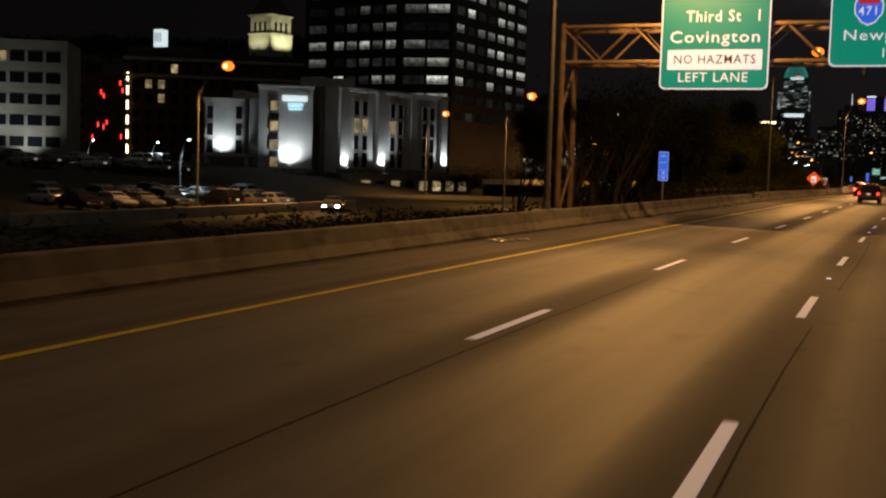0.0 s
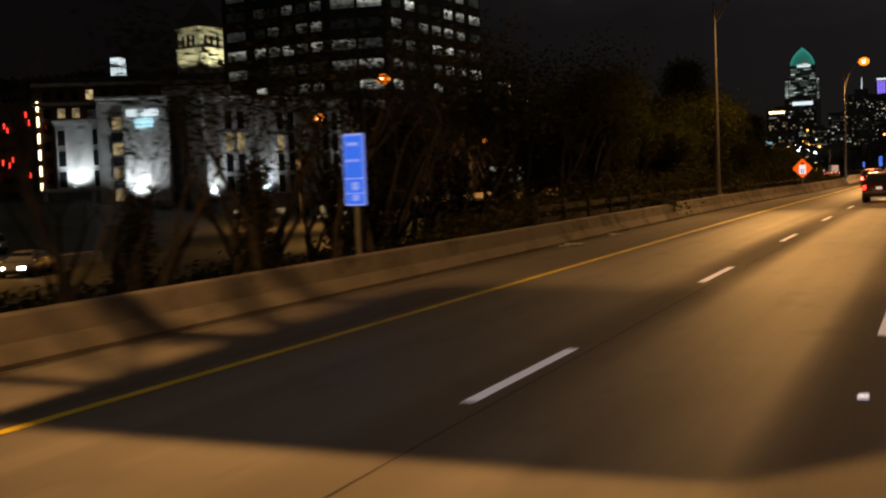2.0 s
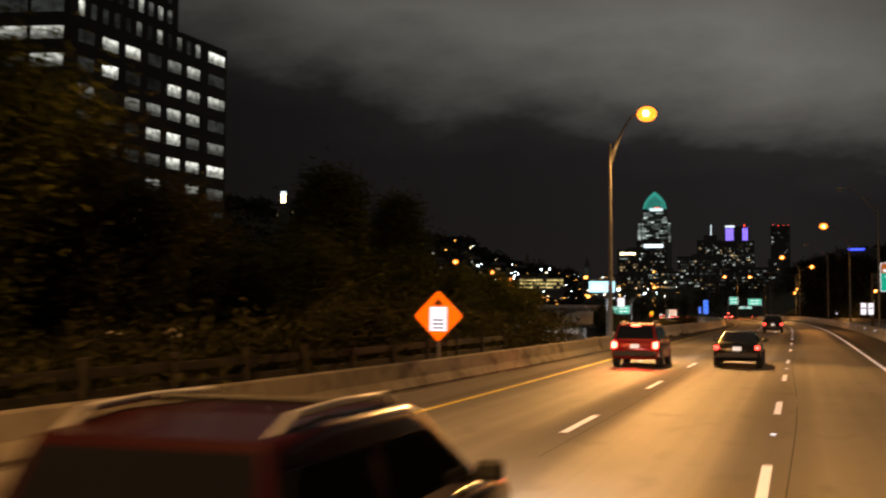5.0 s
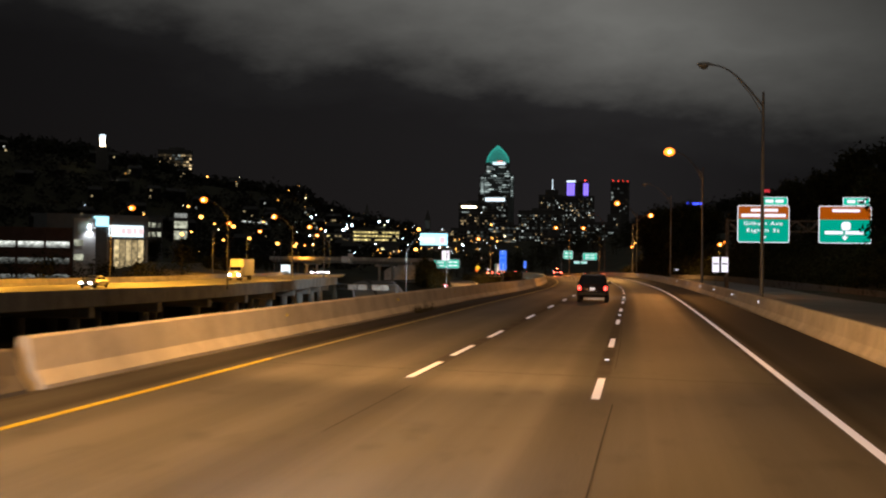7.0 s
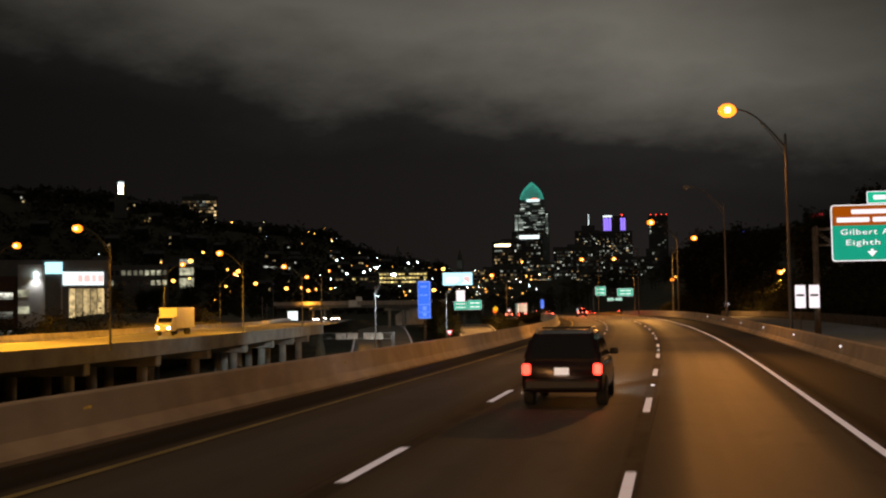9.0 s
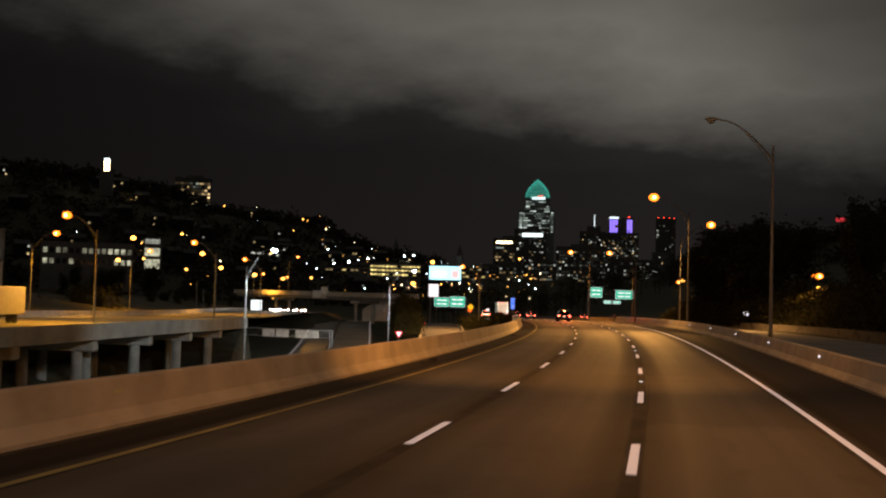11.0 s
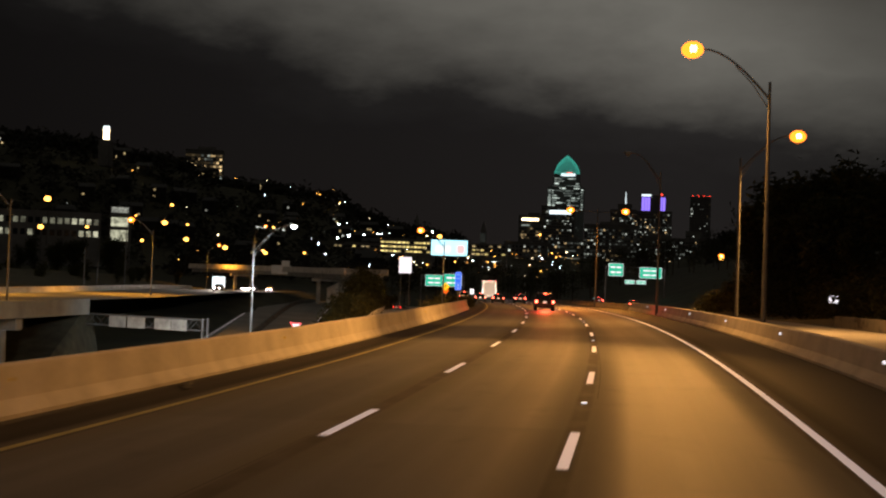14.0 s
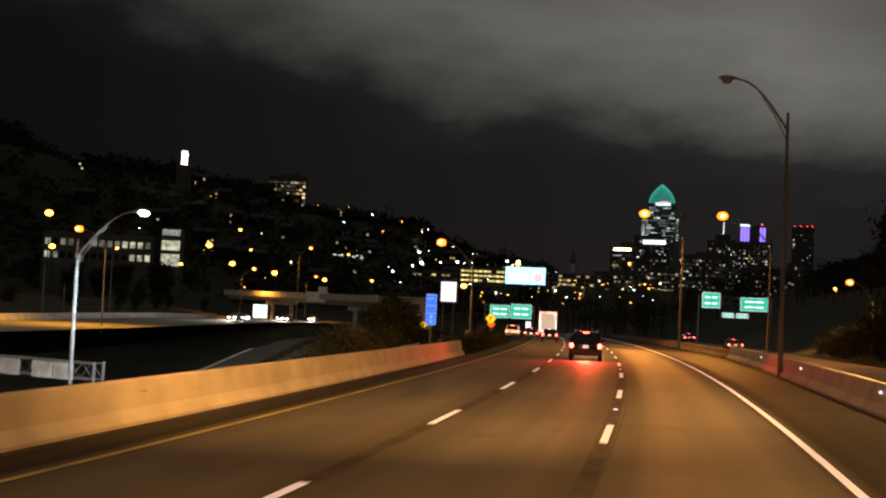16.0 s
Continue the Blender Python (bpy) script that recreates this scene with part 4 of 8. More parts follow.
def near_gantry():
    g = thing("sign_gantry", rpose(71.2, 0, 0.0), "weathered brown steel truss gantry carrying green overhead signs across the road", "sign gantry")
    truss(g, -4.4, 17.4, 6.45, 7.85, 0.0, 1.8, "rust", 1.45, 0.085)
    for x in (-4.35, 17.35):
        part("leg", Shape().tube([(x, 0, -0.6), (x, 0, 8.0)], [0.125, 0.11], 10), M["rust"], g)
        part("leg", Shape().tube([(x, 1.8, -1.0), (x, 1.8, 8.0)], [0.125, 0.11], 10), M["rust"], g)
        for k in range(3):
            za, zb = 0.2 + k * 2.1, 0.2 + (k + 1) * 2.1
            part("brace", Shape().tube([(x, 1.8 * (k % 2), za), (x, 1.8 - 1.8 * (k % 2), zb)], 0.055, 6), M["rust"], g)
        for zb in (0.2, 6.45):
            part("strut", Shape().tube([(x, 0, zb), (x, 1.8, zb)], 0.05, 6), M["rust"], g)
    # first board
    for x in (0.6, 2.8):
        part("bracket", Shape().box((x, -0.12, 7.2), (0.09, 0.16, 3.4), ch=0.01), M["rust"], g)
    a = thing("overhead_sign", rpose(71.2, 1.70, 0.0), "green overhead road sign with white lettering and a white hazard panel", "road sign", "overhead signs")
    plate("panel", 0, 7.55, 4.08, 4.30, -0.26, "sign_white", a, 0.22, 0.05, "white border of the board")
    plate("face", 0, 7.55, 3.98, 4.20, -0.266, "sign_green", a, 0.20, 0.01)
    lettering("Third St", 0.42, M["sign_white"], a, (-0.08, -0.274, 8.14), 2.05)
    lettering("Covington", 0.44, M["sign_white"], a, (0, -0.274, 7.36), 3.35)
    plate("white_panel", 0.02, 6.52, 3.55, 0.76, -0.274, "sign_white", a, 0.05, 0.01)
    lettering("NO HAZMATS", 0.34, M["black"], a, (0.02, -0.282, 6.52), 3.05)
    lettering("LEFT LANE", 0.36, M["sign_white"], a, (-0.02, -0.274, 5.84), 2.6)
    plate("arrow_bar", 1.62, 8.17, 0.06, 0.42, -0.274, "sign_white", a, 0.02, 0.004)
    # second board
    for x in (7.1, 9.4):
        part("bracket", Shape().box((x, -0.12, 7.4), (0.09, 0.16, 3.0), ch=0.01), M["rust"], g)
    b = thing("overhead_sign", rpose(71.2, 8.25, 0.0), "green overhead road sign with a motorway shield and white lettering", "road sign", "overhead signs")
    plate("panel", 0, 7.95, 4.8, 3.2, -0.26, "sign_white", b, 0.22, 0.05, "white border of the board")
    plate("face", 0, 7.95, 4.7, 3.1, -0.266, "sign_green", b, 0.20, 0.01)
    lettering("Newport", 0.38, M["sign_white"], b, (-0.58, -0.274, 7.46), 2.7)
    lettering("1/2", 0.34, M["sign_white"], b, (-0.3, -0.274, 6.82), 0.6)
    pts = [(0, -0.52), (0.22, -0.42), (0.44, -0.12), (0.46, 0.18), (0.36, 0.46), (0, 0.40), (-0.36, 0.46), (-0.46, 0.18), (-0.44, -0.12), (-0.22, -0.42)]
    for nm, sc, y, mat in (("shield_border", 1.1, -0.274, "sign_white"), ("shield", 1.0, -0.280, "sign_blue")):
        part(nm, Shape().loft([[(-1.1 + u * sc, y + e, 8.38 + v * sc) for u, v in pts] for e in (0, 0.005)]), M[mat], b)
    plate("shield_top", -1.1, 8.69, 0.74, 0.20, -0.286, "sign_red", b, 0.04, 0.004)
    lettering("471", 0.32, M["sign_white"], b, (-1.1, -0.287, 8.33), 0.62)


near_gantry()


def far_gantry():
    g = thing("sign_gantry", rpose(306.5, 0, -0.5), "brown steel truss gantry beside the ramp carrying green signs", "sign gantry")
    truss(g, 19.5, 37.5, 7.0, 8.2, 0.0, 1.1, "rust", 1.3, 0.07)
    for x in (19.5, 37.5):
        for y in (0.0, 1.1):
            part("leg", Shape().tube([(x, y, -0.4), (x, y, 8.4)], [0.16, 0.13], 10), M["rust"], g)
        for k in range(4):
            part("brace", Shape().tube([(x, 0 if k % 2 else 1.1, 0.5 + k * 1.7), (x, 1.1 if k % 2 else 0, 2.2 + k * 1.7)], 0.04, 6), M["rust"], g)
    for cx, top, words in ((23.4, "sign_brown", (1, 1, 2, 2)), (32.3, "sign_brown", (2, 0, 1, 1))):
        b = thing("overhead_sign", rpose(306.5, cx, -0.5), "green overhead road sign with brown header and small exit plate", "road sign", "ramp signs")
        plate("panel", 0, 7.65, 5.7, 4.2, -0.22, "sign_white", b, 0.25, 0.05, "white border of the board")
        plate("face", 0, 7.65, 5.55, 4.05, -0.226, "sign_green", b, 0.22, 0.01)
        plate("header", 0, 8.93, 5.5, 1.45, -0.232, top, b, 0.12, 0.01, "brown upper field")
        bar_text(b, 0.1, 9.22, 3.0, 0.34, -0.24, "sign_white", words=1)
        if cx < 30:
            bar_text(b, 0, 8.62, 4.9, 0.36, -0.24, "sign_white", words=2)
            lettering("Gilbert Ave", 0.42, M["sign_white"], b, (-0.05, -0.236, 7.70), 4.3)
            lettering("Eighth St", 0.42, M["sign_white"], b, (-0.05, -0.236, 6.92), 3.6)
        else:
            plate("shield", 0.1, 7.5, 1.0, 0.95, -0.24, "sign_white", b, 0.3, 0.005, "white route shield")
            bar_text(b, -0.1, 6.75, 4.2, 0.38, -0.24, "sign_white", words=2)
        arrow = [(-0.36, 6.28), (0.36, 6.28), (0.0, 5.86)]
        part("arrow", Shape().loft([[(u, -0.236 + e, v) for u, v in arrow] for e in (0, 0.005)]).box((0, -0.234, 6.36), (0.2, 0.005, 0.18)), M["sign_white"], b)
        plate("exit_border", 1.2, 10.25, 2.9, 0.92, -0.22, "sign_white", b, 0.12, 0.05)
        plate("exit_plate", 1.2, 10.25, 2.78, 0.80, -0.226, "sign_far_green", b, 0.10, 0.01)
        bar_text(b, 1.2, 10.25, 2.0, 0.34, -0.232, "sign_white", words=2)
    for dx in (-0.85, 0.15):
        w = thing("road_sign", rpose(306.0, 19.0 + dx, -0.5), "small white upright road sign with two faded lines", "road sign", "white signs")
        part("post", Shape().tube([(0, 0.04, 0), (0, 0.04, 3.4)], 0.04, 6), M["steel"], w)
        plate("face", 0, 3.0, 0.75, 1.7, 0, "sign_white", w, 0.05, 0.02)
        bar_text(w, 0, 3.1, 0.55, 0.16, -0.006, "black", words=1)


far_gantry()


def blue_sign(at, base, label):
    b = thing("road_sign", at, label, "road sign", "blue signs")
    part("post", Shape().box((0, 0.06, base / 2 + 1.3), (0.09, 0.09, 3.4 - base), ch=0.012), M["steel"], b)
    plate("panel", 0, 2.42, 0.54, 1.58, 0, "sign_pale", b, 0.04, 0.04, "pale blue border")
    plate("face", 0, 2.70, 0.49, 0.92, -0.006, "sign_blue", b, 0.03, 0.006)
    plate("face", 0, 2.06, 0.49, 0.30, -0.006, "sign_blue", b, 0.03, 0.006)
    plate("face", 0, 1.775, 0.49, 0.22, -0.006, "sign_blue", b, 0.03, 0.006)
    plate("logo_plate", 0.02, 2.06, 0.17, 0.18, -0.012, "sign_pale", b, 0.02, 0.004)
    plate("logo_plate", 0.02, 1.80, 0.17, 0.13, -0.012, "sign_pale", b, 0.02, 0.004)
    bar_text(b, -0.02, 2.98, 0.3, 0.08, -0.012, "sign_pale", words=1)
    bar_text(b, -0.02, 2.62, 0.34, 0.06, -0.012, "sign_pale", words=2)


blue_sign(rpose(88.5, -3.75, 0.0, -8), -1.0, "narrow blue motorist service sign on a steel post behind the barrier")
blue_sign(rpose(265.8, -2.35, 0.15, -4), 0.2, "narrow blue motorist service sign on a post above the parapet")
blue_sign(rpose(425.5, -2.35, 0.15, -4), 0.2, "narrow blue motorist service sign on a post above the parapet")


def diamond(at, size, mat, label, post_h, panel=False, arrow=True):
    d = thing("warning_sign", at, label, "road sign", "warning signs")
    z = post_h + size * 0.707
    part("post", Shape().box((0, 0.06, z / 2), (0.08, 0.08, z), ch=0.01).box((0, 0.06, 0.1), (0.2, 0.2, 0.2), ch=0.02), M["steel"], d)
    half = size * 0.707
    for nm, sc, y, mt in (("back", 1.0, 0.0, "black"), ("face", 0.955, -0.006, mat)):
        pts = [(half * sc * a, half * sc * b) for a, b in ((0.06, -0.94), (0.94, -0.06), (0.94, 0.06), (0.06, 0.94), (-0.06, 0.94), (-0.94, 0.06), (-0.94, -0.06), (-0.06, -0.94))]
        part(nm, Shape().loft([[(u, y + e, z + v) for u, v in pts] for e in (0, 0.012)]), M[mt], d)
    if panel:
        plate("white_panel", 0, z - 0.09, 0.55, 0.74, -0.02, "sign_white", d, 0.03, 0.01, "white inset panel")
        for i, w in enumerate((0.30, 0.34, 0.30)):
            bar_text(d, 0, z - 0.12 - 0.12 * i, w, 0.05, -0.026, "black", words=2)
        part("arrow", Shape().loft([[(u, -0.016 + e, z + 0.30 + v) for u, v in ((-0.16, 0.05), (0.16, 0.05), (0.0, 0.24))] for e in (0, 0.004)]).box((0, -0.014, z + 0.31), (0.07, 0.004, 0.1)), M["black"], d)
    elif arrow:
        part("arrow", Shape().loft([[(u, -0.012 + e, z + v) for u, v in ((-0.2 * size, 0.08 * size), (0.2 * size, 0.08 * size), (0.05 * size, 0.36 * size))] for e in (0, 0.004)]).box((-0.02, -0.01, z - 0.1 * size), (0.12 * size, 0.004, 0.4 * size)), M["black"], d)


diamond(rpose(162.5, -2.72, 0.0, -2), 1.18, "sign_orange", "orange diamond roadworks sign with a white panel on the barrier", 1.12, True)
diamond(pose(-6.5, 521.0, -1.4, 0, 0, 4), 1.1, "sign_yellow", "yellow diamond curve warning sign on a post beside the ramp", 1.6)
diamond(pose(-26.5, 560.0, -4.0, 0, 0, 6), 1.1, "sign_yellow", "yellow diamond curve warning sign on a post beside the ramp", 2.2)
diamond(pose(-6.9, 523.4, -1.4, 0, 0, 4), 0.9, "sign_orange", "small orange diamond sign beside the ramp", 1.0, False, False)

w = thing("road_sign", pose(45.2, 443.1, -0.3), "small white road sign on a post by the side road", "road sign", "white signs")
part("post", Shape().tube([(0, 0.04, 0), (0, 0.04, 2.2)], 0.035, 6), M["steel"], w)
plate("face", 0, 1.95, 0.95, 0.8, 0, "sign_white", w, 0.2, 0.02)
w = thing("road_sign", rpose(540, -1.3, 0), "small white road sign on a post at the inner shoulder", "road sign", "white signs")
part("post", Shape().tube([(0, 0.04, -0.5), (0, 0.04, 2.2)], 0.035, 6), M["steel"], w)
plate("face", 0, 1.7, 0.75, 1.0, 0, "sign_white", w, 0.05, 0.02)

# board fence on the verge behind the barrier
fence = thing("board_fence", Matrix.Identity(4), "dark board fence with stout posts behind the barrier", "fence")
prev = None
for k in range(0, 24):
    q = 103.5 + 3.13 * k
    o = -4.8 + 1.0 * smooth(140, 190, q)
    a, b = rp(q, o, -0.9), rp(q, o, 1.22)
    part("post", Shape().box((0, 0, 0.15), (0.16, 0.16, 2.14), ch=0.02), M["dark_board"], fence, at=rpose(q, o, 0.0))
    if prev:
        for up, wide in ((0.92, 0.2), (0.52, 0.2), (0.12, 0.2)):
            c0, c1 = rp(q - 3.13 + 0.14, prev, up), rp(q - 0.14, o, up)
            d = c1 - c0
            rz = math.degrees(math.atan2(d.y, d.x))
            part("board", Shape().box((d.length / 2, 0, 0), (d.length, 0.05, wide), ch=0.01), M["dark_board"], fence, at=pose(c0.x, c0.y, c0.z, 0, -math.degrees(math.asin(d.z / d.length)), rz))
    prev = o

# litter on the shoulder
for s, o, seed in ((57.5, -1.9, 1), (58.2, -1.7, 2), (99.0, -2.2, 4), (104.0, -2.25, 6)):
    random.seed(seed)
    sh = Shape()
    for k in range(5):
        c = Vector((random.uniform(-0.25, 0.25), random.uniform(-0.5, 0.5), 0.03))
        sh.ball(c, (random.uniform(0.05, 0.16), random.uniform(0.08, 0.22), random.uniform(0.03, 0.07)), 6, 4)
    tagged(part("litter", sh, M["sign_grey"], at=rpose(s, o, 0.0)), "scrap of pale litter lying on the shoulder", "litter", "litter")

# reflectors on the barriers
REFLECTOR = Shape().box((0, 0, 0), (0.07, 0.04, 0.09), ch=0.01).mesh("reflector", M["sign_white"])
AMBER_REFLECTOR = Shape().box((0, 0, 0), (0.05, 0.03, 0.06), ch=0.008).mesh("reflector", M["yellow"])
bases = {o.name: o for o in scene.objects if o.name.startswith("barrier_")}
for k in range(14):
    part("reflector", REFLECTOR, None, bases["barrier_right"], at=rpose(232.8 + 15.1 * k, BARRIER_R + 0.13 + 0.9 * smooth(400, 446, 232.8 + 15.1 * k), 0.60))
    if 251.5 + 15.3 * (k - 3) < 459:
        part("reflector", AMBER_REFLECTOR, None, bases["barrier_left_bridge"], at=rpose(251.5 + 15.3 * (k - 3), left_edge(300) - 0.16, 0.62))

y = thing("yield_sign", pose(-8.4, 438.4, -5.6, 0, 0, 8), "worn triangular give-way sign on a steel post by the ramp", "road sign")
part("post", Shape().box((0, 0.05, 1.3), (0.08, 0.08, 2.9), ch=0.01), M["steel"], y)
for nm, k, e, mt in (("border", 1.0, 0.0, "sign_red"), ("face", 0.62, -0.008, "sign_white")):
    part(nm, Shape().loft([[(a * k, e + d, 2.55 + b * k) for a, b in ((-0.62, 0.36), (0.62, 0.36), (0.0, -0.72))] for d in (0, 0.01)]), M[mt], y)


# ---------------------------------------------------------------- opposite carriageway and lower roads

def opposite_road():
    deck = ribbon("opposite_carriageway", 215, 676, lambda s: [-63.5 - 6 * smooth(480, 620, s), -58, -52, -46.2 - 2 * smooth(480, 620, s)], lambda s: [-0.95 + 0.95 * smooth(440, 580, s)] * 4, M["ramp"])
    tagged(deck, "amber-lit opposite carriageway on a viaduct", "road", kind="structure")
    base = thing("viaduct_parapet", Matrix.Identity(4), "grey concrete viaduct edge beam and parapet", "parapet", kind="structure")
    s = 215.0
    while s < 455:
        rings = [[tuple(rp(q, -46.2 + d, z)) for d, z in ((0.0, -0.97), (0.0, -0.80), (0.05, -0.76), (0.40, -0.76), (0.45, -0.80), (0.45, -1.3), (0.45, -2.5), (0.0, -2.6))] for q in np.linspace(s + 0.02, s + 11.98, 4)]
        part("parapet_segment", Shape().loft(rings), M["pier"], base)
        s += 12.0
    base = thing("viaduct_far_parapet", Matrix.Identity(4), "amber-lit concrete parapet along the far side of the viaduct", "parapet", kind="structure")
    s = 215.0
    while s < 600:
        k = lambda q: -63.5 - 6 * smooth(480, 620, q)
        u = lambda q: -0.95 + 0.95 * smooth(440, 580, q)
        rings = [[tuple(rp(q, k(q) - d, u(q) + z)) for d, z in ((0.0, -0.1), (0.0, 0.1), (0.2, 0.35), (0.25, 0.85), (0.45, 0.85), (0.45, -0.6))] for q in np.linspace(s + 0.02, s + 11.98, 4)]
        part("parapet_segment", Shape().loft(rings), M["concrete"], base)
        s += 12.0
    under = ribbon("viaduct_soffit", 215, 455, lambda s: [-46.2, -48, -62, -63.4], lambda s: [-2.55, -2.3, -2.3, -1.2], M["pier"])
    tagged(under, "concrete beams under the viaduct deck", "viaduct beams", kind="structure")
    # added wall that stops lamp light showing under the deck
    wall = ribbon("viaduct_back_wall", 215, 440, lambda s: [-63.2, -63.25, -63.75, -63.8], lambda s: [-9.6, -1.5, -1.5, -9.6], M["bank_soil"])
    tagged(wall, "added dark wall closing off light behind the viaduct piers", "wall", kind="structure")
    for s in np.arange(228, 455, 19.0):
        pier = thing("viaduct_pier", rpose(s, -54.5, -9.4), "concrete viaduct pier with a broad cap beam", "bridge pier", "viaduct piers", kind="structure")
        part("cap_beam", Shape().box((0, 0, 6.25), (16.0, 1.5, 1.3), ch=0.12), M["pier"], pier)
        for x in (-5.5, 0.0, 6.0):
            part("column", Shape().tube([(x, 0, -0.4), (x, 0, 5.7)], 0.62, 12), M["pier"], pier, smooth=True)
    rings = [[tuple(rp(s, o, z)) for o, z in ((-45.2, -9.4), (-46.4, top), (-63.0, top), (-66.0, -9.4))] for s, top in ((437.0, -9.3), (446.0, -6.4), (454.0, -2.6), (458.0, -2.4))]
    tagged(part("abutment_bank", Shape().loft(rings), M["bank_soil"]), "dark earth bank at the end of the viaduct", "bank", kind="structure")


opposite_road()
verge = ribbon("opposite_verge", 395, 640, lambda s: [q - 6 * smooth(480, 620, s) for q in (-64.2, -70, -78, -90)], lambda s: [-0.95 + 0.95 * smooth(440, 580, s) + u * smooth(390, 450, s) for u in (-0.1, 0.5, 1.6, 3.2)], M["verge_grass"])
tagged(verge, "paler grass bank rising beyond the opposite carriageway", "verge", kind="structure")
low = ribbon("lower_road", 225, 660, lambda s: [-42 - 6 * smooth(430, 640, s), -34 - 6 * smooth(430, 640, s), -26 - 6 * smooth(430, 640, s)], lambda s: [-9.1 + 6.7 * smooth(450, 590, s)] * 3, M["ramp"])
tagged(low, "grey lower road running under the viaduct", "road", kind="structure")
for a, lab in ((-41.5, "white edge line of the lower road"), (-26.5, "white edge line of the lower road")):
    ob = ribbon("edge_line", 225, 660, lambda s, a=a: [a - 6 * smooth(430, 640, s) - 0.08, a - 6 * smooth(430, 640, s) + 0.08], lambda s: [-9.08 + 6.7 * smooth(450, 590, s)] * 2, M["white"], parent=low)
wall = ribbon("lower_road_divider", 225, 640, lambda s: [q - 6 * smooth(430, 640, s) for q in (-35.2, -35.0, -34.7, -34.5)], lambda s: [-9.1 + 6.7 * smooth(450, 590, s) + u for u in (0, 0.8, 0.8, 0)], M["old_concrete"])
tagged(wall, "low concrete divider between the lower lanes", "barrier", kind="structure")
ramp = ribbon("ramp", 432, 640, lambda s: [-17 - 10 * smooth(520, 640, s), -13 - 9 * smooth(520, 640, s), -9 - 8 * smooth(520, 640, s)], lambda s: [-5.2 + 3.0 * smooth(432, 520, s) - 1.0 * smooth(540, 640, s)] * 3, M["ramp"])
tagged(ramp, "narrow ramp curving down beside the parapet", "road", kind="structure")
for sd in (0, 1):
    wall = ribbon("ramp_kerb_wall", 440, 640, lambda s, sd=sd: [(-17.2 - 10 * smooth(520, 640, s) if sd == 0 else -8.9 - 8 * smooth(520, 640, s)) + d for d in (0, 0.02, 0.28, 0.3)],
                  lambda s: [-5.3 + 3.0 * smooth(432, 520, s) - 1.0 * smooth(540, 640, s) + u for u in (-0.5, 0.62, 0.62, -0.5)], M["concrete"])
    tagged(wall, "low concrete wall along the ramp", "barrier", kind="structure")
side = ribbon("side_road", 60, 640, lambda s: [17.5 + 4 * smooth(440, 600, s), 22 + 5 * smooth(440, 600, s), 27.5 + 6 * smooth(440, 600, s)], lambda s: [-0.40] * 3, M["ramp"])
tagged(side, "amber-lit side road beyond the barrier", "road", kind="structure")
wall = ribbon("side_road_wall", 200, 420, lambda s: [28.6, 28.65, 28.95, 29.0], lambda s: [-0.6, 0.45, 0.45, -0.6], M["old_concrete"])
tagged(wall, "low concrete wall along the wooded slope", "barrier", kind="structure")
street = Shape()
for a, b in (((-30, 40), (-31, 210)),):
    street.v = [(a[0] - 4.5, a[1], -1.93), (a[0] + 4.5, a[1], -1.93), (b[0] + 4.5, b[1], -1.93), (b[0] - 4.5, b[1], -1.93)]
    street.f = [(0, 1, 2, 3)]
tagged(part("frontage_street", street, M["asphalt"]), "dark asphalt frontage street below the motorway", "road", kind="structure")
lot = Shape()
lot.v = [(-72, 84, -1.90), (-38, 84, -1.90), (-38, 168, -1.90), (-62, 168, -1.90)]
lot.f = [(0, 1, 2, 3)]
tagged(part("car_park", lot, M["asphalt"]), "dark asphalt car park in front of the hotel", "car park", kind="structure")
tagged(part("car_park_wall", Shape().box((0, 0, 0.35), (46, 0.35, 1.0), ch=0.04), M["concrete"], at=pose(-35.4, 102, -1.95, 0, 0, 89)), "low concrete wall lit amber at the edge of the car park", "wall", kind="structure")


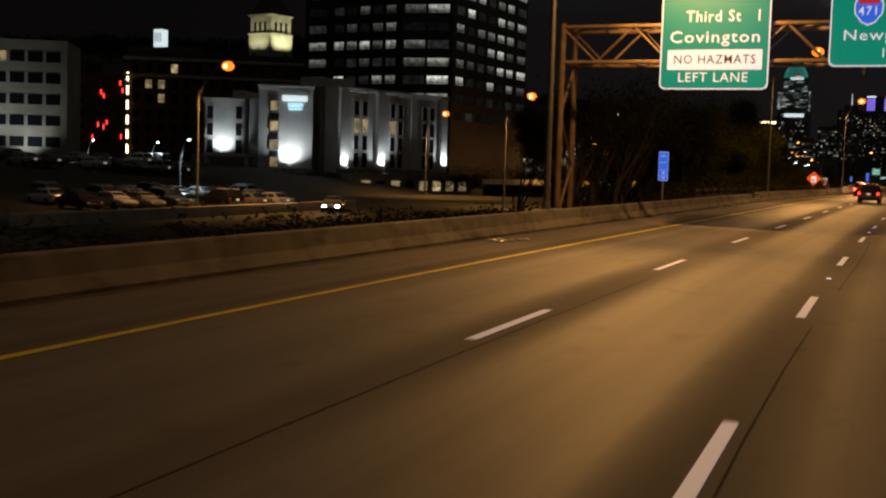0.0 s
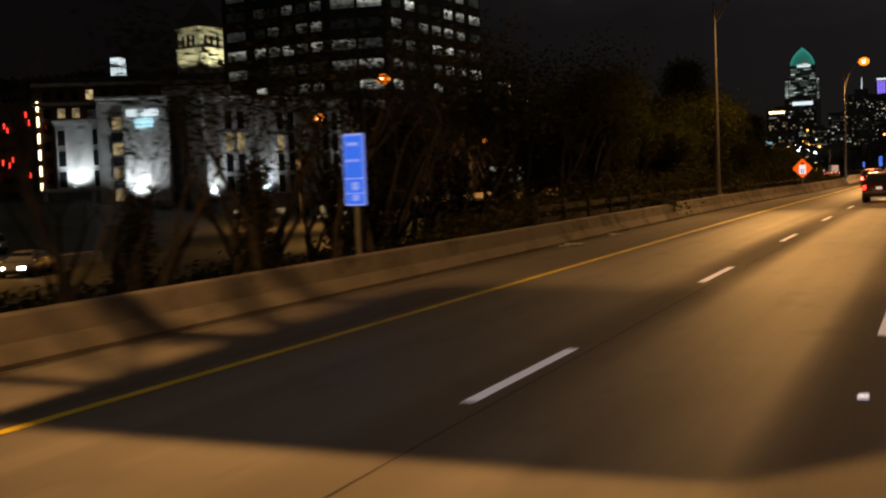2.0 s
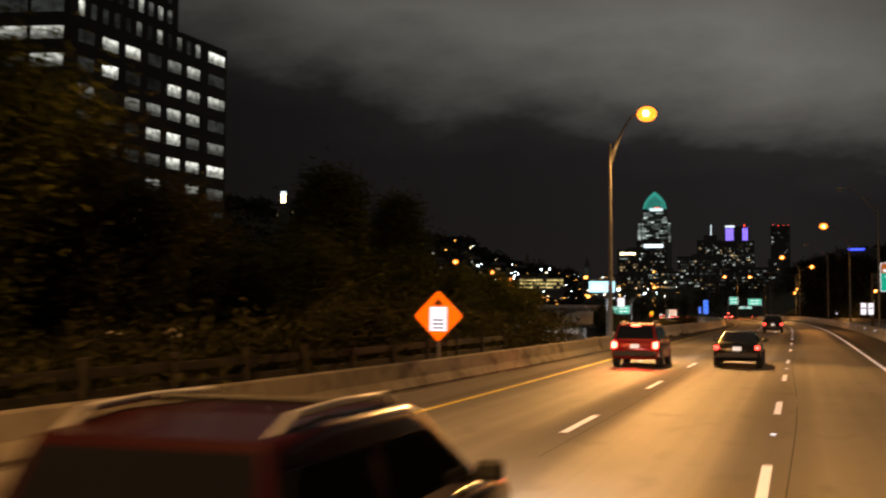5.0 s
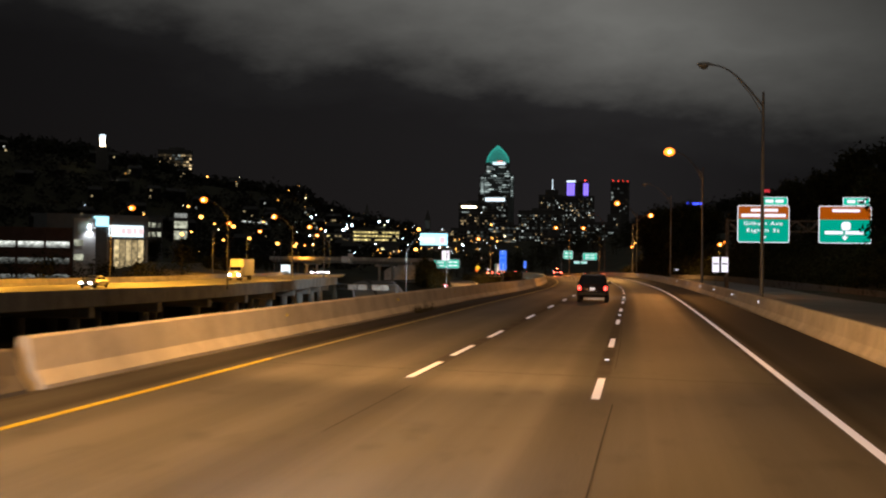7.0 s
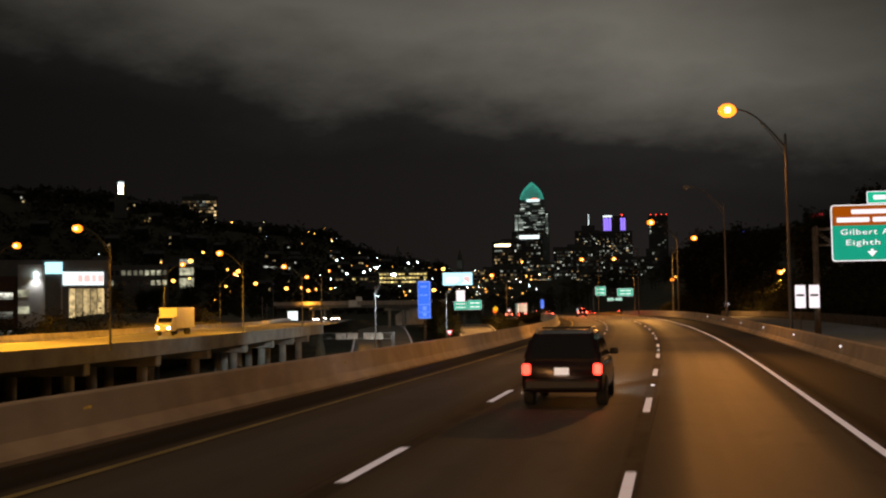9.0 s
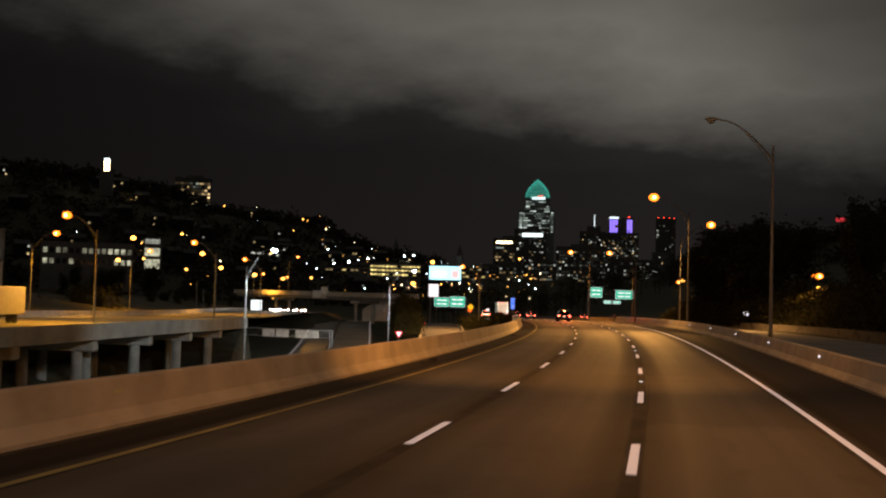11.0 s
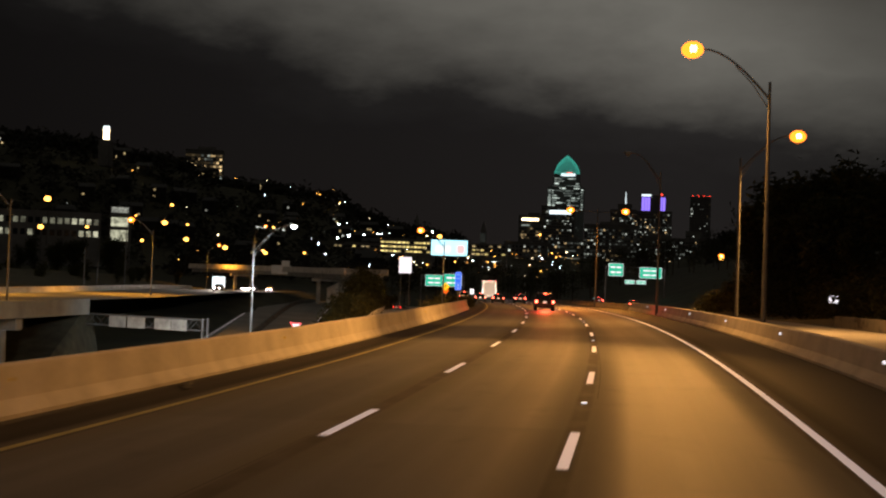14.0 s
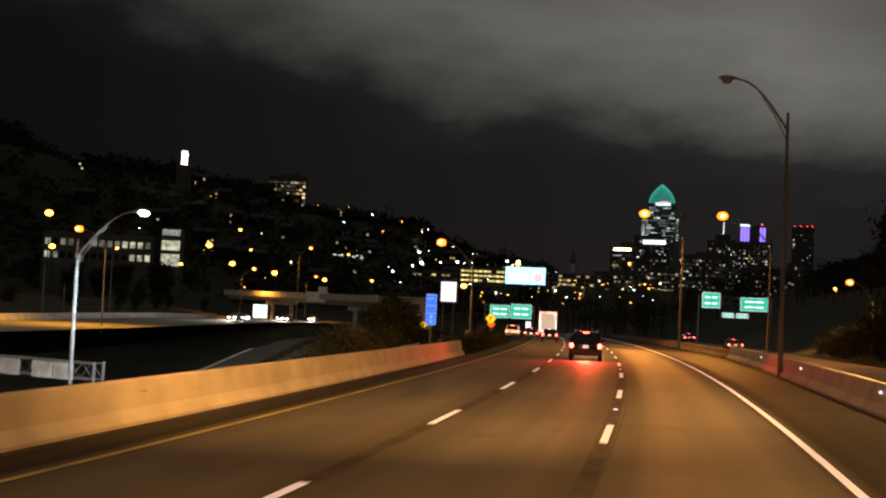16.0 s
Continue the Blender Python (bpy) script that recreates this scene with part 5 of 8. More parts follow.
def overpass():
    """A ramp bridge on a curve over the lower roads: deck, girders, two parapets and columned piers."""
    o = thing("overpass", Matrix.Identity(4), "slender concrete ramp bridge curving over the lower roads, its parapet lit amber", "bridge", kind="structure")
    ctrl = [Vector(p) for p in ((-99, 643, 3.1), (-92.4, 638.5, 3.1), (-76, 625, 3.1), (-62.3, 610, 3.0), (-48, 590, 2.9), (-36, 568, 2.8), (-28, 552, 2.8))]
    line = []
    for a, b in zip(ctrl, ctrl[1:]):
        line += [a.lerp(b, k / 3) for k in range(3)]
    line.append(ctrl[-1])

    def sweep(prof):
        rings = []
        for i, p in enumerate(line):
            d = (line[min(i + 1, len(line) - 1)] - line[max(i - 1, 0)]).normalized()
            n = Vector((d.y, -d.x, 0)).normalized()
            rings.append([tuple(p + n * u + Vector((0, 0, z))) for u, z in prof])
        return Shape().loft(rings)

    part("deck", sweep(((-4.6, 0.0), (4.6, 0.0), (4.6, -0.32), (-4.6, -0.32))), M["ramp"], o)
    for u in (-3.2, 0.0, 3.2):
        part("girder", sweep(((u - 0.3, -0.3), (u + 0.3, -0.3), (u + 0.3, -1.35), (u - 0.3, -1.35))), M["pier"], o)
    for u in (4.35, -4.65):
        part("parapet", sweep(((u, 0.01), (u + 0.04, 0.95), (u + 0.26, 0.95), (u + 0.34, -0.35), (u, -0.35))), M["concrete"], o)
    for k in (5, 13):
        p = line[k]
        d = line[k + 1] - line[k - 1]
        turn = pose(p.x, p.y, p.z - 2.75, 0, 0, math.degrees(math.atan2(d.y, d.x)) - 90)
        part("cap_beam", Shape().box((0, 0, 0.95), (8.4, 1.1, 0.8), ch=0.1), M["pier"], o, at=turn)
        for x in (-2.6, 2.6):
            part("column", Shape().tube([(x, 0, -8.0), (x, 0, 0.6)], 0.5, 12), M["pier"], o, at=turn, smooth=True)


overpass()
rings = []
for x, y, top in ((-44.5, 583.0, -0.9), (-42.4, 585.6, 0.6), (-40.0, 588.0, 1.7), (-37.0, 590.0, 2.2), (-33.5, 591.2, 2.3)):
    rings.append([(x, y, -4.2), (x, y, top), (x - 0.35, y + 0.55, top), (x - 0.35, y + 0.55, -4.2)])
tagged(part("wing_wall", Shape().loft(rings), M["concrete"]), "curved concrete wing wall at the end of the ramp bridge", "wall", kind="structure")


def lower_gantry():
    g = thing("sign_gantry", pose(-29.7, 447.0, -9.1, 0, 0, -13), "grey steel gantry over the lower road showing pale sign backs", "sign gantry")
    truss(g, -8.9, 8.9, 4.75, 5.95, 0, 1.0, "steel", 1.2, 0.06)
    for x in (-8.9, 8.9):
        for y in (0, 1.0):
            part("leg", Shape().tube([(x, y, -0.4), (x, y, 6.1)], 0.12, 8), M["steel"], g)
    for x, w in ((-2.4, 2.3), (0.2, 2.4), (3.8, 2.2), (6.0, 2.0)):
        plate("sign_back", x, 5.25, w, 1.25, -0.25, "gantry_back", g, 0.05, 0.05)


lower_gantry()


def panel_gantry(at, panels, legs, height, label):
    g = thing("sign_gantry", at, label, "sign gantry")
    x0, x1 = min(legs), max(legs)
    truss(g, x0, x1, height - 1.4, height - 0.2, 0, 0.9, "steel", 1.6, 0.07)
    for x in legs:
        part("leg", Shape().tube([(x, 0.45, -9.0), (x, 0.45, height)], 0.16, 8), M["steel"], g)
    for x, z, w, h, mat in panels:
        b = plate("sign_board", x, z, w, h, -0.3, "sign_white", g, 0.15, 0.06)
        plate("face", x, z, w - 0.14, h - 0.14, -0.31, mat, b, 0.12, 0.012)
        if mat == "sign_far_green":
            for k in range(2):
                bar_text(b, x, z + h * (0.2 - 0.4 * k), w * 0.7, h * 0.14, -0.318, "sign_white", words=2)


panel_gantry(pose(-30, 651, -1.5, 0, 0, 6), ((-1.2, 3.2, 5.0, 3.2, "sign_far_green"), (4.2, 3.4, 5.2, 3.6, "sign_far_green")), (-5.0, 7.4), 5.0,
             "steel gantry over the ramp with two green boards")
panel_gantry(pose(26, 590, -1.5, 0, 0, 2), ((-4.3, 7.3, 3.3, 2.9, "sign_far_green"), (3.6, 6.8, 5.0, 2.5, "sign_far_green"), (-1.1, 4.6, 2.2, 0.9, "sign_far_green"), (1.5, 4.6, 2.2, 0.9, "sign_far_green")), (-6.6, 6.8), 8.2,
             "steel gantry with four green boards over the road ahead")


w = thing("road_sign", pose(-18.8, 546.0, -3.6, 0, 0, 5), "upright pale sign panel on two steel posts beside the ramp", "road sign", "white signs")
for x in (-0.85, 0.85):
    part("post", Shape().tube([(x, 0.1, -1.2), (x, 0.1, 9.6)], 0.07, 8), M["steel"], w)
plate("face", 0, 8.35, 2.5, 3.2, 0, "sign_white", w, 0.08, 0.04)


def billboard():
    b = thing("billboard", pose(-47.3, 776, 0, 0, 0, 10), "tall digital billboard glowing pale blue and pink on steel posts", "billboard")
    part("frame", Shape().box((0, 0.4, 14.6), (15.0, 0.7, 6.9), ch=0.1), M["dark_steel"], b)
    plate("screen", 0, 14.7, 14.5, 6.2, 0.02, "sign_cyan", b, 0.1, 0.03, "glowing pale blue screen")
    plate("screen_picture", -2.5, 14.2, 6.0, 2.6, 0.0, "glow_white", b, 0.6, 0.01)
    plate("screen_picture", 4.6, 14.2, 3.0, 3.4, 0.0, "sign_pink", b, 0.8, 0.01)
    for x in (-4.5, 0, 4.5):
        part("post", Shape().tube([(x, 0.6, -9), (x, 0.6, 11.5)], 0.3, 8), M["dark_steel"], b)
    part("catwalk", Shape().box((0, -0.6, 11.1), (14.6, 1.0, 0.1), ch=0.02), M["dark_steel"], b)


billboard()
w = thing("panel_sign", pose(-99, 657, -6.0, 0, 0, 8), "large bright white panel on posts beside the underpass", "sign")
for x in (-1.4, 1.4):
    part("post", Shape().box((x, 0.1, 1.6), (0.18, 0.18, 3.4), ch=0.02), M["wood"], w)
# the face emits, in place of lamps shining on it from the front
plate("face", 0, 4.7, 3.9, 3.6, 0, "glow_white", w, 0.1, 0.08)


# ---------------------------------------------------------------- buildings

def wall_windows(parent, p, q, rows, cols, w, h, margin, lit, mats, depth=0.12, name="window", frame=None, seed=0, skip=()):
    """Windows set on the face from p to q; rows are the heights of their middles. Shared meshes, one object each."""
    p, q = Vector((*p, 0)), Vector((*q, 0))
    along = (q - p).normalized()
    ang = math.degrees(math.atan2(along.y, along.x))
    length = (q - p).length
    rng = random.Random(seed)
    made = {}

    def mesh_of(key, ww):
        if (key, ww) not in made:
            made[(key, ww)] = Shape().box((0, 0, 0), (ww, depth, h), ch=0.02).mesh(name, M[key])
        return made[(key, ww)]

    if frame and ("frame", w) not in made:
        sh = Shape()
        for sx in (-1, 1):
            sh.box((sx * (w / 2 + 0.06), -0.05, 0), (0.12, 0.2, h + 0.24))
        for sz in (-1, 1):
            sh.box((0, -0.05, sz * (h / 2 + 0.06)), (w, 0.2, 0.12))
        made[("frame", w)] = sh.mesh("window_frame", M[frame])
    for r, z in enumerate(rows):
        for c in range(cols):
            if (r, c) in skip:
                continue
            x = margin + (length - 2 * margin) * (c + 0.5) / cols
            k = lit if not callable(lit) else lit(r, c)
            key = mats[1 + rng.randrange(len(mats) - 1)] if rng.random() < k else mats[0]
            pos = p + along * x
            ob = part(name, mesh_of(key, w), None, parent, at=pose(pos.x, pos.y, z, 0, 0, ang))
            if frame:
                part("window_frame", made[("frame", w)], None, ob)


def black_tower():
    b = thing("office_tower", Matrix.Identity(4), "black granite office tower with many lit windows and stepped top", "office building")
    A, B, C, D, E = (-118.3, 281.06), (-91.0, 275.6), (-78.6, 277.2), (-73.6, 313.0), (-72.8, 320.0)
    F, G_ = (-95.0, 328.0), (-124.0, 322.0)
    part("wall", Shape().prism([A, B, C, D, E, F, G_], -1, 49.2), M["black_stone"], b)
    part("upper_wall", Shape().prism([(-109.5, 281.5), (-91.0, 277.8), (-80.6, 279.0), (-76.6, 308.0), (-95, 322), (-113, 318)], 49.1, 58.3), M["black_stone"], b)
    part("plant_room", Shape().prism([(-103, 288), (-90, 286), (-86, 300), (-98, 306)], 58.2, 61.8), M["black_stone"], b)
    rows = [14.1, 18.2, 22.3, 26.4, 30.5, 34.6, 38.7, 42.8]
    cool = ("lit_dim", "lit_cool")

    def lit_f2(r, c):
        return (0.05, 0.15, 0.35, 0.7, 0.9, 0.95, 0.75, 0.75)[r] * (0.6 + 0.4 * c / 5)

    nrm = 0.02
    wall_windows(b, (C[0] + nrm, C[1]), (D[0] + nrm, D[1]), rows, 6, 3.6, 1.9, 1.0, lit_f2, cool, name="window", seed=4)
    wall_windows(b, (C[0] + nrm, C[1]), (D[0] + nrm, D[1]), [47.0], 12, 1.15, 2.3, 1.2, 0.65, cool, seed=5)
    wall_windows(b, (-80.58, 279.0), (-76.58, 308.0), [52.0], 10, 1.15, 2.3, 1.2, 0.7, cool, seed=15)
    wall_windows(b, (-80.58, 279.0), (-76.58, 308.0), [55.4], 10, 1.15, 1.9, 1.2, 0.35, cool, seed=16)
    wall_windows(b, (D[0] + nrm, D[1]), (E[0] + nrm, E[1]), rows + [46.8], 1, 5.2, 1.9, 0.3, 0.75, cool, seed=6)
    wall_windows(b, (B[0], B[1] - nrm), (C[0], C[1] - nrm), rows + [46.8], 2, 5.0, 1.9, 0.6, 0.45, cool, seed=7)
    K = (-110.9, 279.58)
    wall_windows(b, (A[0], A[1] - nrm), (K[0], K[1] - nrm), rows + [46.8], 1, 5.0, 1.9, 0.6, lambda r, c: 0.1 if r < 2 else 0.55, cool, seed=11)
    wall_windows(b, (K[0], K[1] - nrm), (B[0], B[1] - nrm), rows, 5, 2.7, 1.9, 0.8, lambda r, c: 0.08 if r < 2 else 0.5, cool, seed=8)
    wall_windows(b, (K[0], K[1] - nrm), (B[0], B[1] - nrm), [47.0], 10, 1.1, 2.3, 0.8, 0.55, cool, seed=9)
    wall_windows(b, (-109.5, 281.48), (-91.0, 277.78), [52.0, 55.4], 9, 1.1, 2.3, 0.8, 0.5, cool, seed=10)


black_tower()


def uplight(x, y, z, aim, power=160, size=75):
    t = thing("uplight", pose(x, y, z), "small floodlight at the foot of the wall shining upwards", "floodlight", "hotel uplights")
    part("body", Shape().box((0, 0, 0.1), (0.35, 0.25, 0.2), ch=0.03), M["dark_steel"], t)
    part("glass", Shape().box((0, 0, 0.21), (0.28, 0.2, 0.03), ch=0.01), M["lens_white"], t, "bright white glass")
    lamp_light("uplight_beam", (x, y, z + 0.35), power, (0.86, 0.96, 1.0), aim, size, 0.12, 1.0)


def hotel():
    h = thing("hotel", Matrix.Identity(4), "pale stucco hotel with floodlit walls, window bays and lit sign", "hotel")
    P0, P1 = (-74.1, 177.4), (-67.0, 181.1)
    Q0, Q1 = (-64.5, 184.8), (-55.8, 209.8)
    L0, L1 = (-92.95, 193.2), (-86.2, 194.9)

    def back(p, q, d):
        a = Vector((q[0] - p[0], q[1] - p[1])).normalized()
        n = Vector((-a.y, a.x)) * d
        return [p, q, (q[0] + n.x, q[1] + n.y), (p[0] + n.x, p[1] + n.y)]

    def run(p, q):
        a = Vector((q[0] - p[0], q[1] - p[1]))
        return a.normalized(), a.length, math.degrees(math.atan2(a.y, a.x))

    def bay(p, u, d, half, rows, ww, wh, lit, frame, seed):
        """One column of windows, d metres along a wall from p."""
        c = Vector(p) + u * d
        e, g = c - u * half, c + u * half
        wall_windows(h, (e.x + u.y * 0.05, e.y - u.x * 0.05), (g.x + u.y * 0.05, g.y - u.x * 0.05), rows, 1, ww, wh, 0.1, lit, ("glass", "lit_warm"), frame=frame, seed=seed)

    # sign block, recessed link, window wing, left wing and the links behind
    part("wall", Shape().prism(back(P0, P1, 14), -0.5, 13.6), M["stucco"], h)
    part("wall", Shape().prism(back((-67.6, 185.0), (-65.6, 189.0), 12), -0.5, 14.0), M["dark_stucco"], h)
    part("wall", Shape().prism(back(Q0, Q1, 16), -0.5, 13.9), M["stucco"], h)
    part("wall", Shape().prism(back(L0, L1, 13), -0.5, 12.5), M["stucco"], h)
    part("wall", Shape().prism(back((-88.3, 194.36), (-86.2, 194.9), 12), 12.4, 13.9), M["stucco"], h)
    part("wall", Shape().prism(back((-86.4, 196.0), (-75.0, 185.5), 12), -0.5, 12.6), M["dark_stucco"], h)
    part("roof_block", Shape().prism(back((-73.5, 190.0), (-66.0, 194.0), 6), 13.0, 15.8), M["stucco"], h, "pale plant room on the roof")
    for p, q, top in ((P0, P1, 13.55), (Q0, Q1, 13.85), (L0, L1, 12.45)):
        u, length, ang = run(p, q)
        part("cornice", Shape().box((length / 2, -0.12, 0), (length + 0.4, 0.6, 0.4), ch=0.08).box((length / 2, -0.06, -0.42), (length + 0.2, 0.34, 0.2), ch=0.04), M["stucco"], h, at=pose(p[0], p[1], top, 0, 0, ang))
    for p, q, z in ((P0, P1, 0.1), (Q0, Q1, 0.3), (L0, L1, 1.5)):
        u, length, ang = run(p, q)
        part("plinth", Shape().box((length / 2, -0.12, 0), (length + 0.3, 0.5, 2.6), ch=0.05), M["dark_stucco"], h, at=pose(p[0], p[1], z, 0, 0, ang))
    # window wing: pilasters with floodlights between tall window bays
    u, length, ang = run(Q0, Q1)
    side = Vector((u.y, -u.x))
    for k, d in enumerate((0.85, 9.3, 25.2)):
        c = Vector(Q0) + u * d
        part("pilaster", Shape().box((0, -0.25, 7.5), (1.8, 0.7, 12.2), ch=0.1), M["stucco"], h, at=pose(c.x, c.y, 0, 0, 0, ang))
        out = c + side * 1.3
        uplight(out.x, out.y, (1.55, 1.75, 2.2)[k], (-side.x * 0.45, -side.y * 0.45, 1.0), 1300, 135)
    c = Vector(Q0) + u * 17.4
    part("pilaster", Shape().box((0, -0.08, 7.2), (0.8, 0.3, 12.4), ch=0.05), M["stucco"], h, at=pose(c.x, c.y, 0, 0, 0, ang))
    for k, d in enumerate((4.9, 13.4, 21.4)):
        for dx in (-0.95, 0.95):
            bay(Q0, u, d + dx, 0.85, [2.9, 5.6, 8.2, 10.9], 1.15, 2.2, lambda r, cc, dx=dx: 0.5 if (r == 2 and k < 2) or (r == 0 and k == 0 and dx < 0) else 0.0, "stucco", 30 + k * 2 + int(dx > 0))
        c = Vector(Q0) + u * d
        part("bay_mullion", Shape().box((0, -0.14, 7.0), (0.5, 0.34, 10.6), ch=0.05), M["stucco"], h, at=pose(c.x, c.y, 0, 0, 0, ang))
    # sign block: stair windows and the sign
    u, length, ang = run(P0, P1)
    side = Vector((u.y, -u.x))
    bay(P0, u, 2.35, 0.7, [2.2, 4.8, 7.6, 10.6], 1.15, 1.35, 1.0, "dark_stucco", 2)
    for z in (3.5, 6.2, 9.1):
        c = Vector(P0) + u * 2.35
        part("spandrel", Shape().box((0, -0.05, 0), (1.25, 0.12, 0.8), ch=0.02), M["glass"], h, "dark panel between the stair windows", at=pose(c.x, c.y, z, 0, 0, ang))
    c = Vector(P0) + u * 5.3 + side * 0.25
    sg = part("roof_sign", Shape().box((0, 0, 0), (3.7, 0.2, 0.8), ch=0.05), M["glow_white"], h, "glowing white sign letters as plain bars", at=pose(c.x, c.y, 11.75, 0, 0, ang))
    part("roof_sign_bar", Shape().box((0.1, 0.02, -0.95), (2.2, 0.2, 0.55), ch=0.05), M["sign_cyan"], sg)
    part("roof_sign_bar", Shape().box((0.1, 0.02, -1.55), (2.0, 0.2, 0.3), ch=0.05), M["sign_cyan"], sg)
    c = Vector(P0) + u * 4.6 + side * 1.7
    uplight(c.x, c.y, 1.6, (-side.x * 0.42, -side.y * 0.42, 1.0), 2300, 140)
    # left wing: white wall between two window bays
    u, length, ang = run(L0, L1)
    side = Vector((u.y, -u.x))
    for d in (1.0, length - 1.0):
        bay(L0, u, d, 0.75, [4.6, 7.4, 10.2], 1.1, 2.1, 0.0, "stucco", 3)
    c = Vector(L0) + u * 3.3 + side * 1.7
    uplight(c.x, c.y, 3.3, (-side.x * 0.42, -side.y * 0.42, 1.0), 1700, 140)
    part("terrace", Shape().box((0, 1.0, 1.3), (9.0, 4.5, 3.6), ch=0.1), M["dark_stucco"], h, at=pose(c.x, c.y, 0, 0, 0, ang))
    part("entrance_canopy", Shape().box((0, 0, 3.6), (8, 5, 0.5), ch=0.1).box((-3.4, -2, 1.6), (0.7, 0.7, 4.0), ch=0.05).box((3.4, -2, 1.6), (0.7, 0.7, 4.0), ch=0.05), M["stucco"], h, at=pose(-82.5, 184.5, -0.6, 0, 0, 5))
    wall_windows(h, (-60.0, 181.0), (-50.5, 208.5), [-0.9], 8, 1.9, 1.5, 1.0, 0.5, ("glass", "lit_warm"), seed=61)
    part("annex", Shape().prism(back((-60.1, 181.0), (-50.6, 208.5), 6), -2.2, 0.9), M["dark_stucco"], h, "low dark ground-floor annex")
    for x, y in ((-74.0, 173.0), (-71.2, 174.0)):
        part("entrance_lamp", Shape().ball((x, y, 0.1), (0.35, 0.35, 0.45), 8, 6).box((x, y + 0.4, 0.1), (0.2, 0.5, 0.2)), M["glow_warm"], h, "glowing globe lamp beside the entrance")


hotel()


def slab_building(name, p, q, depth, z0, z1, mat, rows, cols, ww, wh, lit, label, seed, mats=("glass", "lit_warm"), cornice=None, category="building", margin=1.0):
    b = thing(name, Matrix.Identity(4), label, category)
    a = Vector((q[0] - p[0], q[1] - p[1]))
    n = Vector((-a.y, a.x)).normalized() * depth
    part("wall", Shape().prism([p, q, (q[0] + n.x, q[1] + n.y), (p[0] + n.x, p[1] + n.y)], z0, z1), M[mat], b)
    ang = math.degrees(math.atan2(a.y, a.x))
    if cornice:
        for z, t in cornice:
            part("cornice", Shape().box((a.length / 2, -0.3, 0), (a.length + 1.2, 1.2, t), ch=0.1), M["stone"], b, at=pose(p[0], p[1], z, 0, 0, ang))
    off = n.normalized() * -0.04
    wall_windows(b, (p[0] + off.x, p[1] + off.y), (q[0] + off.x, q[1] + off.y), rows, cols, ww, wh, margin, lit, mats, seed=seed)
    return b


bb = slab_building("brick_building", (-178, 292), (-128, 319), 26, -1, 29, "brick", [3, 6.8, 10.6, 14.4, 18.6, 22.4, 26.8], 16, 1.7, 2.3,
                   lambda r, c: 1.0 if (r == 5 and c in (1, 2)) or (r == 4 and c == 2) else (0.5 if r in (5, 6) and c in (3, 4, 11, 13) else 0.03), "large dark brick building with stone cornice and few lit windows", 21, cornice=((24.6, 0.8), (29.2, 0.9)))
strip = Vector((-178, 292)) + Vector((0.875, 0.484)) * 0.6
for z in (4.5, 8.5, 12.5, 16.5, 20.5, 24.2):
    part("stair_light", Shape().box((0, -0.15, 0), (0.5, 0.2, 2.4), ch=0.05), M["glow_warm"], bb, "narrow lit stair window", at=pose(strip.x, strip.y, z, 0, 0, 28))
part("roof", Shape().prism([(-176, 296), (-130, 321), (-140, 340), (-186, 315)], 29.5, 31.5), M["dark_steel"], bb)
slab_building("office_building", (-170, 213), (-146, 226), 18, -1, 26, "stone", [0.6, 4.9, 9.3, 13.7, 18.1, 22.5], 7, 2.9, 2.1, 0.06, "plain pale concrete office block with dark square windows", 22)
uplight(-160.0, 212.0, 1.0, (-0.30, 0.55, 1.0), 4500, 110)
uplight(-150.5, 217.5, 1.0, (-0.30, 0.55, 1.0), 2200, 110)
garage = slab_building("parking_garage", (-200, 258.2), (-173.3, 283.75), 12, -1, 24, "brick", [3, 6.5, 10, 13.5, 17.0, 20.5], 5, 3.4, 1.4, 0.0, "dark multi-storey car park with small red lamps", 23)
for dx, z in ((26.1, 19.1), (26.8, 18.1), (31.0, 21.7), (31.6, 19.8), (25.4, 10.6), (27.6, 11.2), (26.8, 10.0), (24.0, 7.2), (31.3, 7.6)):
    c = Vector((-196, 262)) + Vector((0.722, 0.692)) * dx
    part("red_lamp", Shape().box((0, -0.2, 0), (0.35, 0.2, 1.3), ch=0.05), M["lens_red"], garage, "glowing red lamp", at=pose(c.x, c.y, z, 0, 0, 44))


